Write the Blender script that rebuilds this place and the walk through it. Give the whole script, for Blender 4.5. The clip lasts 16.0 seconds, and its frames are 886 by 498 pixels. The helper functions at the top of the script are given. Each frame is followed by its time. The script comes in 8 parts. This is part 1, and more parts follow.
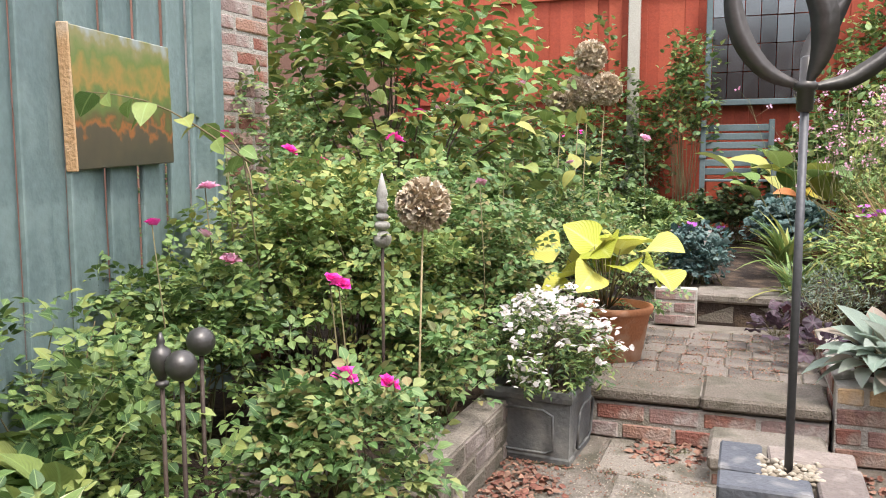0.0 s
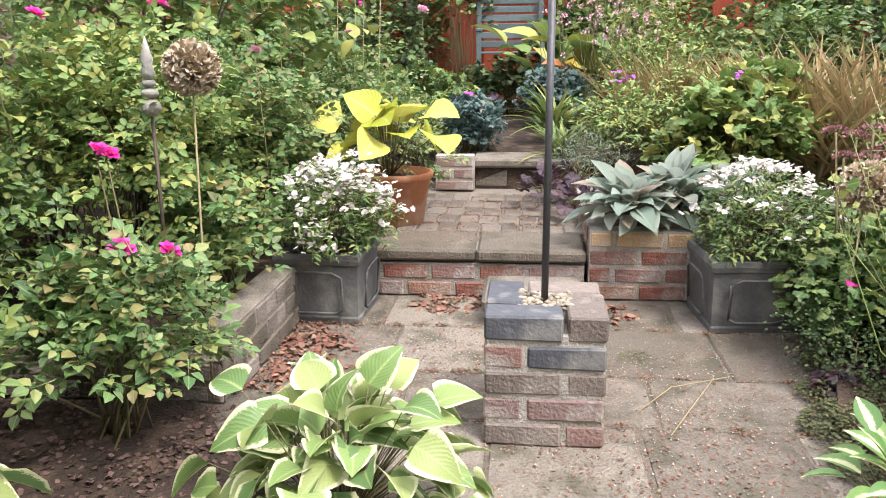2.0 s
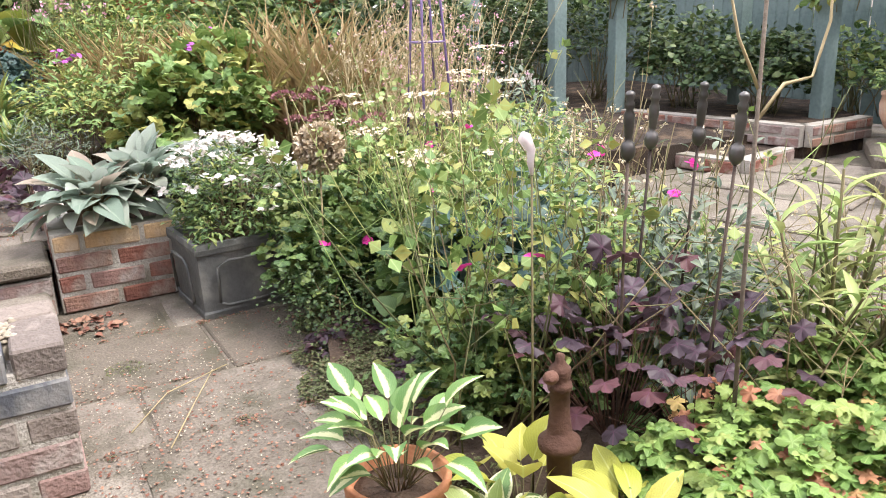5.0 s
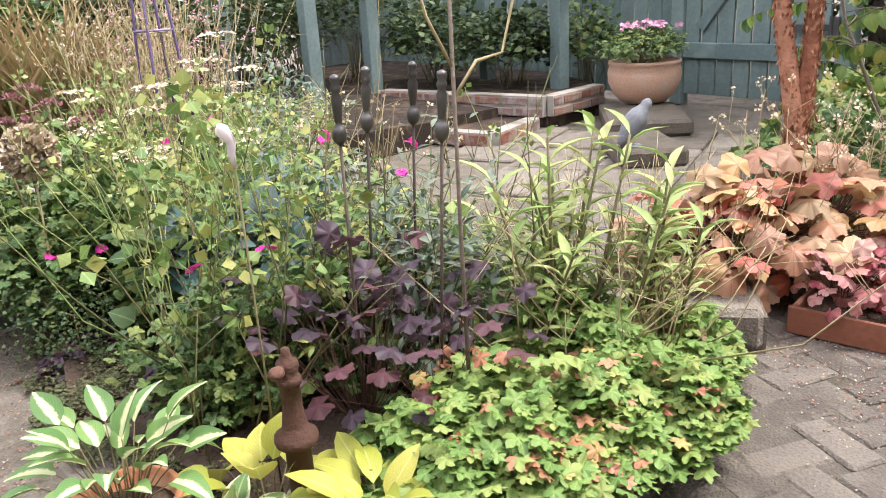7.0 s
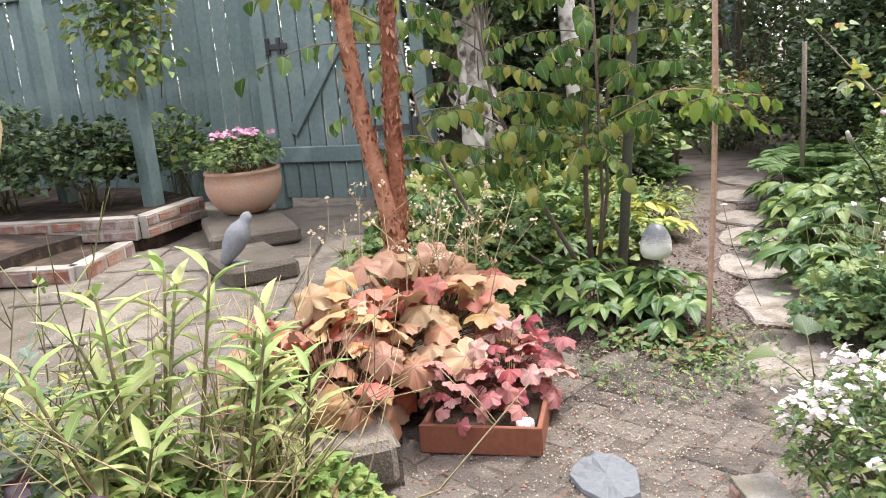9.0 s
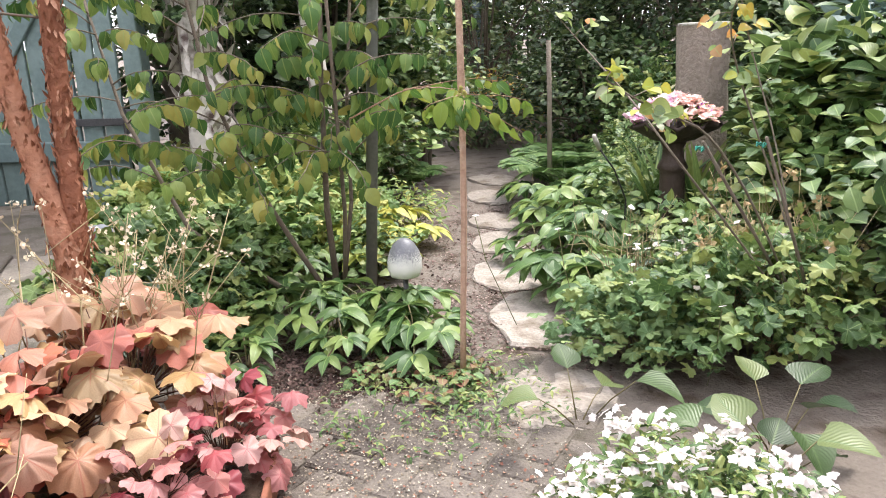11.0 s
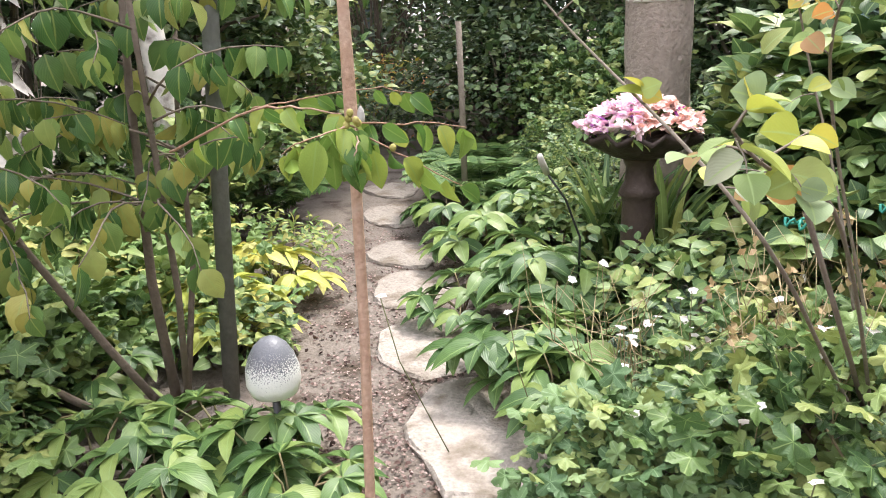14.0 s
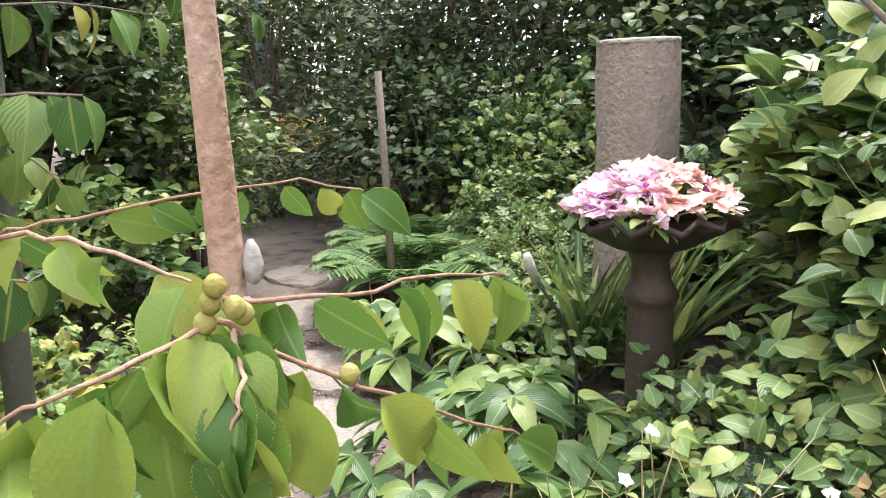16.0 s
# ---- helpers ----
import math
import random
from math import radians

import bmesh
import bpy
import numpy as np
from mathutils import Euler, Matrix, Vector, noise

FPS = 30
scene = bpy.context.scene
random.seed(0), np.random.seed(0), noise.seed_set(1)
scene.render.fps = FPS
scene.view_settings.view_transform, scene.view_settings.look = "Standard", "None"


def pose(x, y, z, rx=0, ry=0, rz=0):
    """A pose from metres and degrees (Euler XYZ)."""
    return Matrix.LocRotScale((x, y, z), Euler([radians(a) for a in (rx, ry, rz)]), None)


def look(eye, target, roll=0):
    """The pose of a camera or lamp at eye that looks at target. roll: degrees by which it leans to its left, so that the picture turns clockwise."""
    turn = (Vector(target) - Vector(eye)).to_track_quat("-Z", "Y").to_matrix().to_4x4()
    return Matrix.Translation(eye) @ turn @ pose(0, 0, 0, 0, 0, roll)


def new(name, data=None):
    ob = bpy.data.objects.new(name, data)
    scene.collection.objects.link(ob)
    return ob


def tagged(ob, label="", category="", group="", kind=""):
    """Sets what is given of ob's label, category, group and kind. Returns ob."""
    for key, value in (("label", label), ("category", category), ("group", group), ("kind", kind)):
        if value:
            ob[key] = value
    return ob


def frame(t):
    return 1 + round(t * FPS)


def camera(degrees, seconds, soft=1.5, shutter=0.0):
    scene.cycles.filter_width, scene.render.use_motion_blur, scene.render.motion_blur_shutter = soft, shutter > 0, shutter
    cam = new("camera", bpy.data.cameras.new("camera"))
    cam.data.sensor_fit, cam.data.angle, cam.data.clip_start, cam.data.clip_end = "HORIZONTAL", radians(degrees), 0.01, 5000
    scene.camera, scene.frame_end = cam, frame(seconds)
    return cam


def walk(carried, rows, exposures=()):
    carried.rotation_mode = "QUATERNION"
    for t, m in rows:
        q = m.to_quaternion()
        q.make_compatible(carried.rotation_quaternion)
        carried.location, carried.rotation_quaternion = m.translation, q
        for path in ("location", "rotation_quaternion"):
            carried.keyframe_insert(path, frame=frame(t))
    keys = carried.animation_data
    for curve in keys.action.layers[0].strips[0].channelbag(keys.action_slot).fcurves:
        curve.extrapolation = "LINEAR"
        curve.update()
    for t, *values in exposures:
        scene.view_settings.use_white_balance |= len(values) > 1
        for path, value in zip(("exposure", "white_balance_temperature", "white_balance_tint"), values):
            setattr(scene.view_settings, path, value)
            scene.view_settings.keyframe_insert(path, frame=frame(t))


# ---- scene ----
cam = camera(59.3, 16.0, soft=1.0)
PATH = [
    (0, (0.148, 0.045, 1.153), (-0.004, 2.029, 0.948), -0.1),
    (0.5, (0.141, 0.02, 1.133), (0.009, 1.992, 0.829), -0.2),
    (1, (0.141, -0.004, 1.113), (0.06, 1.95, 0.693), -1.3),
    (1.5, (0.148, -0.033, 1.106), (0.318, 1.908, 0.655), -0.9),
    (2, (0.182, -0.04, 1.101), (0.548, 1.861, 0.598), -0.5),
    (2.5, (0.208, -0.03, 1.095), (0.614, 1.867, 0.609), -0.5),
    (3, (0.255, -0.015, 1.094), (0.834, 1.84, 0.621), 0.5),
    (3.5, (0.318, 0.009, 1.077), (1.042, 1.816, 0.62), 1.1),
    (4, (0.371, 0.02, 1.065), (1.291, 1.728, 0.58), -0.4),
    (4.5, (0.418, 0.054, 1.054), (1.6, 1.58, 0.529), -1.9),
    (5, (0.417, 0.081, 1.059), (1.802, 1.403, 0.481), -2.2),
    (5.2, (0.403, 0.086, 1.069), (1.865, 1.317, 0.481), -1.5),
    (7.3, (0.564, -0.033, 1.053), (2.27, 0.815, 0.444), -3.1),
    (7.5, (0.591, -0.045, 1.053), (2.327, 0.772, 0.488), -2.8),
    (7.7, (0.613, -0.074, 1.049), (2.382, 0.695, 0.522), -2.9),
    (8, (0.669, -0.06, 1.054), (2.501, 0.54, 0.523), -2.8),
    (8.5, (0.793, -0.037, 1.066), (2.717, 0.227, 0.585), -3.5),
    (9, (0.887, -0.034, 1.063), (2.832, -0.03, 0.595), -4.8),
    (9.5, (0.994, -0.088, 1.065), (2.917, -0.314, 0.562), -3.7),
    (10, (1.086, -0.14, 1.045), (2.984, -0.496, 0.524), -3.0),
    (10.2, (1.127, -0.148, 1.042), (3.006, -0.584, 0.514), -3.3),
    (12.3, (1.797, -0.348, 1.052), (3.618, -0.99, 0.529), -2.5),
    (12.5, (1.862, -0.356, 1.052), (3.675, -1.014, 0.524), -3.0),
    (13, (1.997, -0.418, 1.047), (3.749, -1.208, 0.495), -2.6),
    (13.5, (2.148, -0.51, 1.055), (3.876, -1.339, 0.485), -1.9),
    (14, (2.322, -0.565, 1.046), (4.052, -1.383, 0.464), -2.5),
    (14.5, (2.503, -0.608, 1.045), (4.189, -1.538, 0.503), -2.3),
    (15, (2.701, -0.696, 1.031), (4.4, -1.64, 0.563), -1.8),
    (15.5, (2.892, -0.771, 1.015), (4.595, -1.724, 0.578), -1.7),
    (16, (3.096, -0.853, 1.003), (4.732, -1.91, 0.549), -2.7),
]
walk(cam, [(t, look(eye, target, roll)) for t, eye, target, roll in PATH],
     exposures=[(0.0, 1.3), (2.0, 1.38), (3.5, 1.38), (5.0, 1.5), (7.5, 1.36), (9.0, 1.36), (10.2, 1.44), (12.5, 1.58), (14.5, 1.62), (16.0, 1.66)])

# ---- world, sun, exposure ----
scene.view_settings.exposure = 1.3
world = bpy.data.worlds.new("overcast_sky")
scene.world = world
world.use_nodes = True
wn = world.node_tree.nodes
sky = wn.new("ShaderNodeTexSky")
sky.sky_type = "NISHITA"
sky.sun_disc = False
sky.sun_elevation, sky.sun_rotation = radians(60), radians(150)
sky.air_density, sky.dust_density, sky.ozone_density = 1.0, 4.0, 1.0
white = wn.new("ShaderNodeMixRGB")
white.inputs[0].default_value = 0.75
white.inputs[2].default_value = (9.3, 9.15, 9.9, 1)
world.node_tree.links.new(sky.outputs[0], white.inputs[1])
world.node_tree.links.new(white.outputs[0], wn["Background"].inputs[0])
wn["Background"].inputs[1].default_value = 0.15
sun_data = bpy.data.lights.new("sun", "SUN")
sun_data.energy, sun_data.angle, sun_data.color = 1.8, radians(14), (1.0, 0.96, 0.9)
sun = new("sun", sun_data)
sun.matrix_world = look((0, 0, 20), (-4.0, 7.0, 6.0))


# ---- materials ----
def shader(name, colors, rough=0.7, metal=0.0, scale=8.0, fine=60.0, bump=0.3, rand="object", contrast=0.35, spec=0.3, coord="Object", dirt=None, stain=2.2, grain=0.55):
    """A surface with colour variation at two scales, fine relief, and a tone of its own for each piece."""
    m = bpy.data.materials.new(name)
    m.use_nodes = True
    nt = m.node_tree
    n, l = nt.nodes, nt.links
    b = n["Principled BSDF"]
    b.inputs["Metallic"].default_value, b.inputs["Specular IOR Level"].default_value = metal, spec
    co = n.new("ShaderNodeTexCoord")
    big, small = n.new("ShaderNodeTexNoise"), n.new("ShaderNodeTexNoise")
    big.inputs["Scale"].default_value, small.inputs["Scale"].default_value = scale, fine
    big.inputs["Detail"].default_value, small.inputs["Detail"].default_value = 6, 4
    l.new(co.outputs[coord], big.inputs["Vector"]), l.new(co.outputs[coord], small.inputs["Vector"])
    if rand == "object":
        info = n.new("ShaderNodeObjectInfo")
        r = info.outputs["Random"]
    else:
        r = n.new("ShaderNodeNewGeometry").outputs["Random Per Island"]
    add = n.new("ShaderNodeMath")
    add.operation = "MULTIPLY_ADD"
    l.new(big.outputs["Fac"], add.inputs[0])
    add.inputs[1].default_value = contrast * 2
    sub = n.new("ShaderNodeMath")
    sub.operation = "MULTIPLY_ADD"
    l.new(r, sub.inputs[0])
    sub.inputs[1].default_value, sub.inputs[2].default_value = (1.0 if len(colors) > 1 else 0), -contrast
    l.new(sub.outputs[0], add.inputs[2])
    ramp = n.new("ShaderNodeValToRGB")
    e = ramp.color_ramp.elements
    while len(e) < len(colors):
        e.new(0.5)
    for i, c in enumerate(colors):
        e[i].position = (i + 0.5) / len(colors)
        e[i].color = (*c, 1)
    l.new(add.outputs[0], ramp.inputs[0])
    mix = n.new("ShaderNodeMixRGB")
    mix.blend_type = "MULTIPLY"
    mix.inputs[0].default_value = grain
    tone = n.new("ShaderNodeMapRange")
    tone.inputs[3].default_value, tone.inputs[4].default_value = 0.45, 1.35
    l.new(small.outputs["Fac"], tone.inputs[0])
    l.new(ramp.outputs[0], mix.inputs[1]), l.new(tone.outputs[0], mix.inputs[2])
    out = mix.outputs[0]
    if dirt:
        st = n.new("ShaderNodeTexNoise")
        st.inputs["Scale"].default_value, st.inputs["Detail"].default_value = stain, 8
        l.new(co.outputs[coord], st.inputs["Vector"])
        cut = n.new("ShaderNodeMapRange")
        cut.inputs[1].default_value, cut.inputs[2].default_value = 0.5, 0.68
        l.new(st.outputs["Fac"], cut.inputs[0])
        dm = n.new("ShaderNodeMixRGB")
        dm.inputs[2].default_value = (*dirt, 1)
        l.new(cut.outputs[0], dm.inputs[0]), l.new(out, dm.inputs[1])
        out = dm.outputs[0]
    l.new(out, b.inputs["Base Color"])
    rr = n.new("ShaderNodeMapRange")
    rr.inputs[3].default_value, rr.inputs[4].default_value = max(0.05, rough - 0.15), min(1, rough + 0.15)
    l.new(big.outputs["Fac"], rr.inputs[0]), l.new(rr.outputs[0], b.inputs["Roughness"])
    bp = n.new("ShaderNodeBump")
    bp.inputs["Strength"].default_value, bp.inputs["Distance"].default_value = bump, 0.01
    l.new(small.outputs["Fac"], bp.inputs["Height"]), l.new(bp.outputs[0], b.inputs["Normal"])
    return m


def leafy(name, colors, rough=0.5, rib=(0.3, 0.4, 0.15), ribs=0.13, margin=None, width=0.25, clear=0.22, inner=None, spots=None, spec=0.35):
    """A leaf: a tone for each leaf, a pale midrib and side veins, perhaps a margin or a pale middle, some light through it."""
    m = bpy.data.materials.new(name)
    m.use_nodes = True
    nt = m.node_tree
    n, l = nt.nodes, nt.links
    b = n["Principled BSDF"]
    b.inputs["Roughness"].default_value, b.inputs["Specular IOR Level"].default_value = rough, spec
    geo = n.new("ShaderNodeNewGeometry")
    info = n.new("ShaderNodeObjectInfo")
    s = n.new("ShaderNodeMath")
    s.operation = "ADD"
    l.new(geo.outputs["Random Per Island"], s.inputs[0]), l.new(info.outputs["Random"], s.inputs[1])
    fr = n.new("ShaderNodeMath")
    fr.operation = "FRACT"
    l.new(s.outputs[0], fr.inputs[0])
    ramp = n.new("ShaderNodeValToRGB")
    e = ramp.color_ramp.elements
    while len(e) < len(colors):
        e.new(0.5)
    for i, c in enumerate(colors):
        e[i].position = (i + 0.5) / len(colors)
        e[i].color = (c[0] * 1.07, c[1] * 0.95, c[2] * 1.08, 1)
    l.new(fr.outputs[0], ramp.inputs[0])
    tc = n.new("ShaderNodeTexCoord")
    uv = n.new("ShaderNodeUVMap")
    sep = n.new("ShaderNodeSeparateXYZ")
    l.new(uv.outputs[0], sep.inputs[0])
    nz = n.new("ShaderNodeTexNoise")
    nz.inputs["Scale"].default_value, nz.inputs["Detail"].default_value = 45, 5
    l.new(tc.outputs["Object"], nz.inputs["Vector"])
    mul = n.new("ShaderNodeMixRGB")
    mul.blend_type = "MULTIPLY"
    mul.inputs[0].default_value = 0.3
    tone = n.new("ShaderNodeMapRange")
    tone.inputs[1].default_value, tone.inputs[2].default_value, tone.inputs[3].default_value, tone.inputs[4].default_value = 0.25, 0.75, 0.55, 1.3
    l.new(nz.outputs["Fac"], tone.inputs[0]), l.new(ramp.outputs[0], mul.inputs[1]), l.new(tone.outputs[0], mul.inputs[2])
    col = mul.outputs[0]
    off = n.new("ShaderNodeMath")
    off.operation = "SUBTRACT"
    l.new(sep.outputs[0], off.inputs[0])
    off.inputs[1].default_value = 0.5
    ab = n.new("ShaderNodeMath")
    ab.operation = "ABSOLUTE"
    l.new(off.outputs[0], ab.inputs[0])

    def band(src, a, c2):
        k = n.new("ShaderNodeMapRange")
        k.inputs[1].default_value, k.inputs[2].default_value = a, c2
        l.new(src, k.inputs[0])
        return k.outputs[0]

    def over(col, fac, color, amount=1.0):
        k = n.new("ShaderNodeMath")
        k.operation = "MULTIPLY"
        l.new(fac, k.inputs[0])
        k.inputs[1].default_value = amount
        x = n.new("ShaderNodeMixRGB")
        l.new(k.outputs[0], x.inputs[0]), l.new(col, x.inputs[1])
        x.inputs[2].default_value = (*color, 1)
        return x.outputs[0]

    wob = n.new("ShaderNodeMath")
    wob.operation = "MULTIPLY_ADD"
    l.new(nz.outputs["Fac"], wob.inputs[0])
    wob.inputs[1].default_value = 0.3
    sh = n.new("ShaderNodeMath")
    sh.operation = "SUBTRACT"
    l.new(ab.outputs[0], sh.inputs[0])
    sh.inputs[1].default_value = 0.15
    l.new(sh.outputs[0], wob.inputs[2])
    if inner:
        col = over(col, band(wob.outputs[0], width + 0.03, width - 0.03), inner)
    if margin:
        col = over(col, band(wob.outputs[0], 0.5 - width, 0.5 - width + 0.04), margin)
    if spots:
        sp = n.new("ShaderNodeTexNoise")
        sp.inputs["Scale"].default_value = 22
        l.new(tc.outputs["Object"], sp.inputs["Vector"])
        col = over(col, band(sp.outputs["Fac"], 0.56, 0.64), spots, 0.85)
    vein = n.new("ShaderNodeMath")
    vein.operation = "MULTIPLY_ADD"
    l.new(ab.outputs[0], vein.inputs[0])
    vein.inputs[1].default_value = -1.1
    l.new(sep.outputs[1], vein.inputs[2])
    sn = n.new("ShaderNodeMath")
    sn.operation = "SINE"
    fq = n.new("ShaderNodeMath")
    fq.operation = "MULTIPLY"
    l.new(vein.outputs[0], fq.inputs[0])
    fq.inputs[1].default_value = 60
    l.new(fq.outputs[0], sn.inputs[0])
    col = over(col, band(ab.outputs[0], 0.05, 0.012), rib, 0.7)
    col = over(col, band(sn.outputs[0], 0.55, 1.0), rib, ribs)
    l.new(col, b.inputs["Base Color"])
    bp = n.new("ShaderNodeBump")
    bp.inputs["Strength"].default_value, bp.inputs["Distance"].default_value = min(0.35, ribs * 1.2), 0.004
    l.new(sn.outputs[0], bp.inputs["Height"]), l.new(bp.outputs[0], b.inputs["Normal"])
    tr = n.new("ShaderNodeBsdfTranslucent")
    l.new(col, tr.inputs[0])
    mx = n.new("ShaderNodeMixShader")
    mx.inputs[0].default_value = clear
    l.new(b.outputs[0], mx.inputs[1]), l.new(tr.outputs[0], mx.inputs[2])
    l.new(mx.outputs[0], n["Material Output"].inputs[0])
    return m


SOIL = shader("dark_soil_mulch", [(0.035, 0.024, 0.018), (0.075, 0.05, 0.036)], 0.95, fine=90, bump=1.0, scale=14, dirt=(0.11, 0.075, 0.05), stain=9)
LITTER = shader("woodland_soil", [(0.11, 0.09, 0.074), (0.19, 0.16, 0.135)], 0.95, fine=70, bump=1.0, scale=10, dirt=(0.07, 0.05, 0.035), stain=7)
SLAB = shader("weathered_paving", [(0.15, 0.125, 0.1), (0.21, 0.18, 0.15), (0.27, 0.235, 0.195)], 0.9, scale=7, fine=110, bump=0.9, dirt=(0.085, 0.078, 0.055), stain=5, contrast=0.75, grain=1.0)
SETT = shader("block_paving", [(0.115, 0.097, 0.083), (0.16, 0.137, 0.117), (0.205, 0.175, 0.15)], 0.9, scale=9, fine=110, bump=0.9, dirt=(0.185, 0.16, 0.13), stain=7, contrast=0.5, grain=0.85)
PATHJOINT = shader("path_grit_bed", [(0.1, 0.085, 0.07), (0.17, 0.145, 0.122)], 0.95, scale=16, fine=140, bump=1.0, dirt=(0.08, 0.07, 0.05), stain=6, grain=0.9)
JOINT = shader("sandy_joint", [(0.16, 0.135, 0.11), (0.25, 0.215, 0.18)], 0.95, scale=16, fine=140, bump=1.0, dirt=(0.12, 0.105, 0.07), stain=6, grain=0.9)
BRICK = shader("red_brick", [(0.24, 0.1, 0.075), (0.3, 0.13, 0.09), (0.24, 0.14, 0.12), (0.33, 0.19, 0.14)], 0.9, scale=14, fine=90, bump=1.0, dirt=(0.34, 0.27, 0.23), stain=11, contrast=0.5)
PALEBRICK = shader("worn_brick", [(0.27, 0.16, 0.138), (0.23, 0.148, 0.133), (0.29, 0.19, 0.168), (0.24, 0.17, 0.155)], 0.9, scale=14, fine=90, bump=0.8, dirt=(0.36, 0.31, 0.28), stain=13, contrast=0.6)
BUFF = shader("buff_brick", [(0.47, 0.28, 0.14), (0.55, 0.38, 0.22)], 0.9, scale=14, fine=90, bump=0.6, dirt=(0.5, 0.4, 0.3), stain=8)
GREYBRICK = shader("grey_brown_brick", [(0.17, 0.14, 0.125), (0.23, 0.19, 0.165)], 0.9, scale=14, fine=90, bump=0.8, dirt=(0.3, 0.26, 0.23), stain=9)
BLUEBRICK = shader("blue_brick", [(0.085, 0.09, 0.105), (0.13, 0.135, 0.15)], 0.7, scale=14, fine=90, bump=0.4, dirt=(0.25, 0.24, 0.23), stain=9)
MORTAR = shader("lime_mortar", [(0.33, 0.3, 0.265), (0.42, 0.39, 0.35)], 0.95, scale=12, fine=120, bump=0.8, dirt=(0.2, 0.18, 0.14), stain=5)
LEAD = shader("lead_look_planter", [(0.075, 0.078, 0.078), (0.11, 0.112, 0.11)], 0.65, scale=7, fine=60, bump=0.35, dirt=(0.19, 0.185, 0.17), stain=8, spec=0.4)
TERRA = shader("terracotta", [(0.42, 0.17, 0.08), (0.48, 0.22, 0.12)], 0.85, scale=6, fine=90, bump=0.25, dirt=(0.52, 0.34, 0.24), stain=6)
PINKTERRA = shader("pale_terracotta", [(0.5, 0.29, 0.2), (0.58, 0.38, 0.28)], 0.85, scale=6, fine=90, bump=0.25, dirt=(0.45, 0.36, 0.29), stain=6)
BLUEWOOD = shader("blue_green_paint", [(0.13, 0.18, 0.178), (0.155, 0.21, 0.205), (0.18, 0.24, 0.235)], 0.6, scale=4, fine=40, bump=0.3, dirt=(0.2, 0.26, 0.25), stain=4)
SLATEWOOD = shader("grey_blue_bench_paint", [(0.09, 0.12, 0.125), (0.12, 0.155, 0.16)], 0.6, scale=6, fine=50, bump=0.3)
REDWOOD = shader("red_stained_fence", [(0.25, 0.045, 0.022), (0.3, 0.055, 0.028), (0.33, 0.07, 0.035)], 0.75, scale=5, fine=50, bump=0.4)
BROWNWOOD = shader("brown_stained_fence", [(0.14, 0.075, 0.055), (0.19, 0.1, 0.075)], 0.85, scale=5, fine=50, bump=0.5)
RUSTWOOD = shader("red_brown_timber_stain", [(0.13, 0.05, 0.035), (0.19, 0.075, 0.05)], 0.7, scale=12, fine=90, bump=0.4, dirt=(0.1, 0.045, 0.035), stain=14)
CONCRETE = shader("concrete_post", [(0.38, 0.36, 0.31), (0.46, 0.44, 0.39)], 0.9, scale=6, fine=80, bump=0.4)
IRON = shader("dark_iron", [(0.07, 0.07, 0.073), (0.1, 0.1, 0.105)], 0.5, 0.6, scale=10, fine=80, bump=0.15)
SCULPT = shader("burnished_iron", [(0.09, 0.085, 0.08), (0.14, 0.13, 0.125)], 0.42, 0.75, scale=8, fine=50, bump=0.15)
RUST = shader("rusty_iron", [(0.09, 0.045, 0.032), (0.14, 0.07, 0.05)], 0.85, scale=10, fine=70, bump=0.4)
DARKIRON = shader("dark_brown_cast_iron", [(0.055, 0.04, 0.034), (0.1, 0.072, 0.058)], 0.6, 0.3, scale=10, fine=70, bump=0.4)
TRAYTILE = shader("rust_brown_tray", [(0.2, 0.075, 0.045), (0.26, 0.1, 0.06)], 0.7, scale=5, fine=60, bump=0.2, dirt=(0.15, 0.07, 0.05))
STONE = shader("grey_stone", [(0.3, 0.285, 0.26), (0.4, 0.38, 0.35)], 0.85, scale=8, fine=70, bump=0.5, dirt=(0.2, 0.19, 0.15), stain=6)
PATHSTONE = shader("sandstone_path", [(0.28, 0.245, 0.21), (0.38, 0.335, 0.29)], 0.9, scale=6, fine=80, bump=0.8, dirt=(0.14, 0.11, 0.08), stain=7, contrast=0.6, grain=0.9)
SLATE = shader("blue_slate", [(0.17, 0.18, 0.195), (0.22, 0.23, 0.25)], 0.7, scale=7, fine=60, bump=0.4)
PEBBLE = shader("pale_pebbles", [(0.2, 0.165, 0.12), (0.32, 0.275, 0.21), (0.42, 0.37, 0.3)], 0.8, scale=20, fine=90, bump=0.2, rand="island")
BARK = shader("grey_brown_bark", [(0.14, 0.11, 0.085), (0.21, 0.175, 0.14)], 0.9, scale=14, fine=60, bump=0.7)
REDBARK = shader("peeling_copper_bark", [(0.2, 0.075, 0.04), (0.33, 0.14, 0.08), (0.43, 0.23, 0.15)], 0.75, scale=18, fine=50, bump=0.9, rand="island")
GREYPOLE = shader("weathered_grey_pole", [(0.11, 0.115, 0.1), (0.16, 0.165, 0.145)], 0.8, scale=10, fine=60, bump=0.4)
BIRCH = shader("white_birch_bark", [(0.5, 0.46, 0.41), (0.62, 0.58, 0.53)], 0.8, scale=9, fine=30, bump=0.7, dirt=(0.075, 0.05, 0.042), stain=11)
STICKWOOD = shader("bamboo_brown_cane", [(0.33, 0.2, 0.135), (0.42, 0.28, 0.2), (0.47, 0.35, 0.27)], 0.75, scale=30, fine=120, bump=0.45, contrast=0.5)
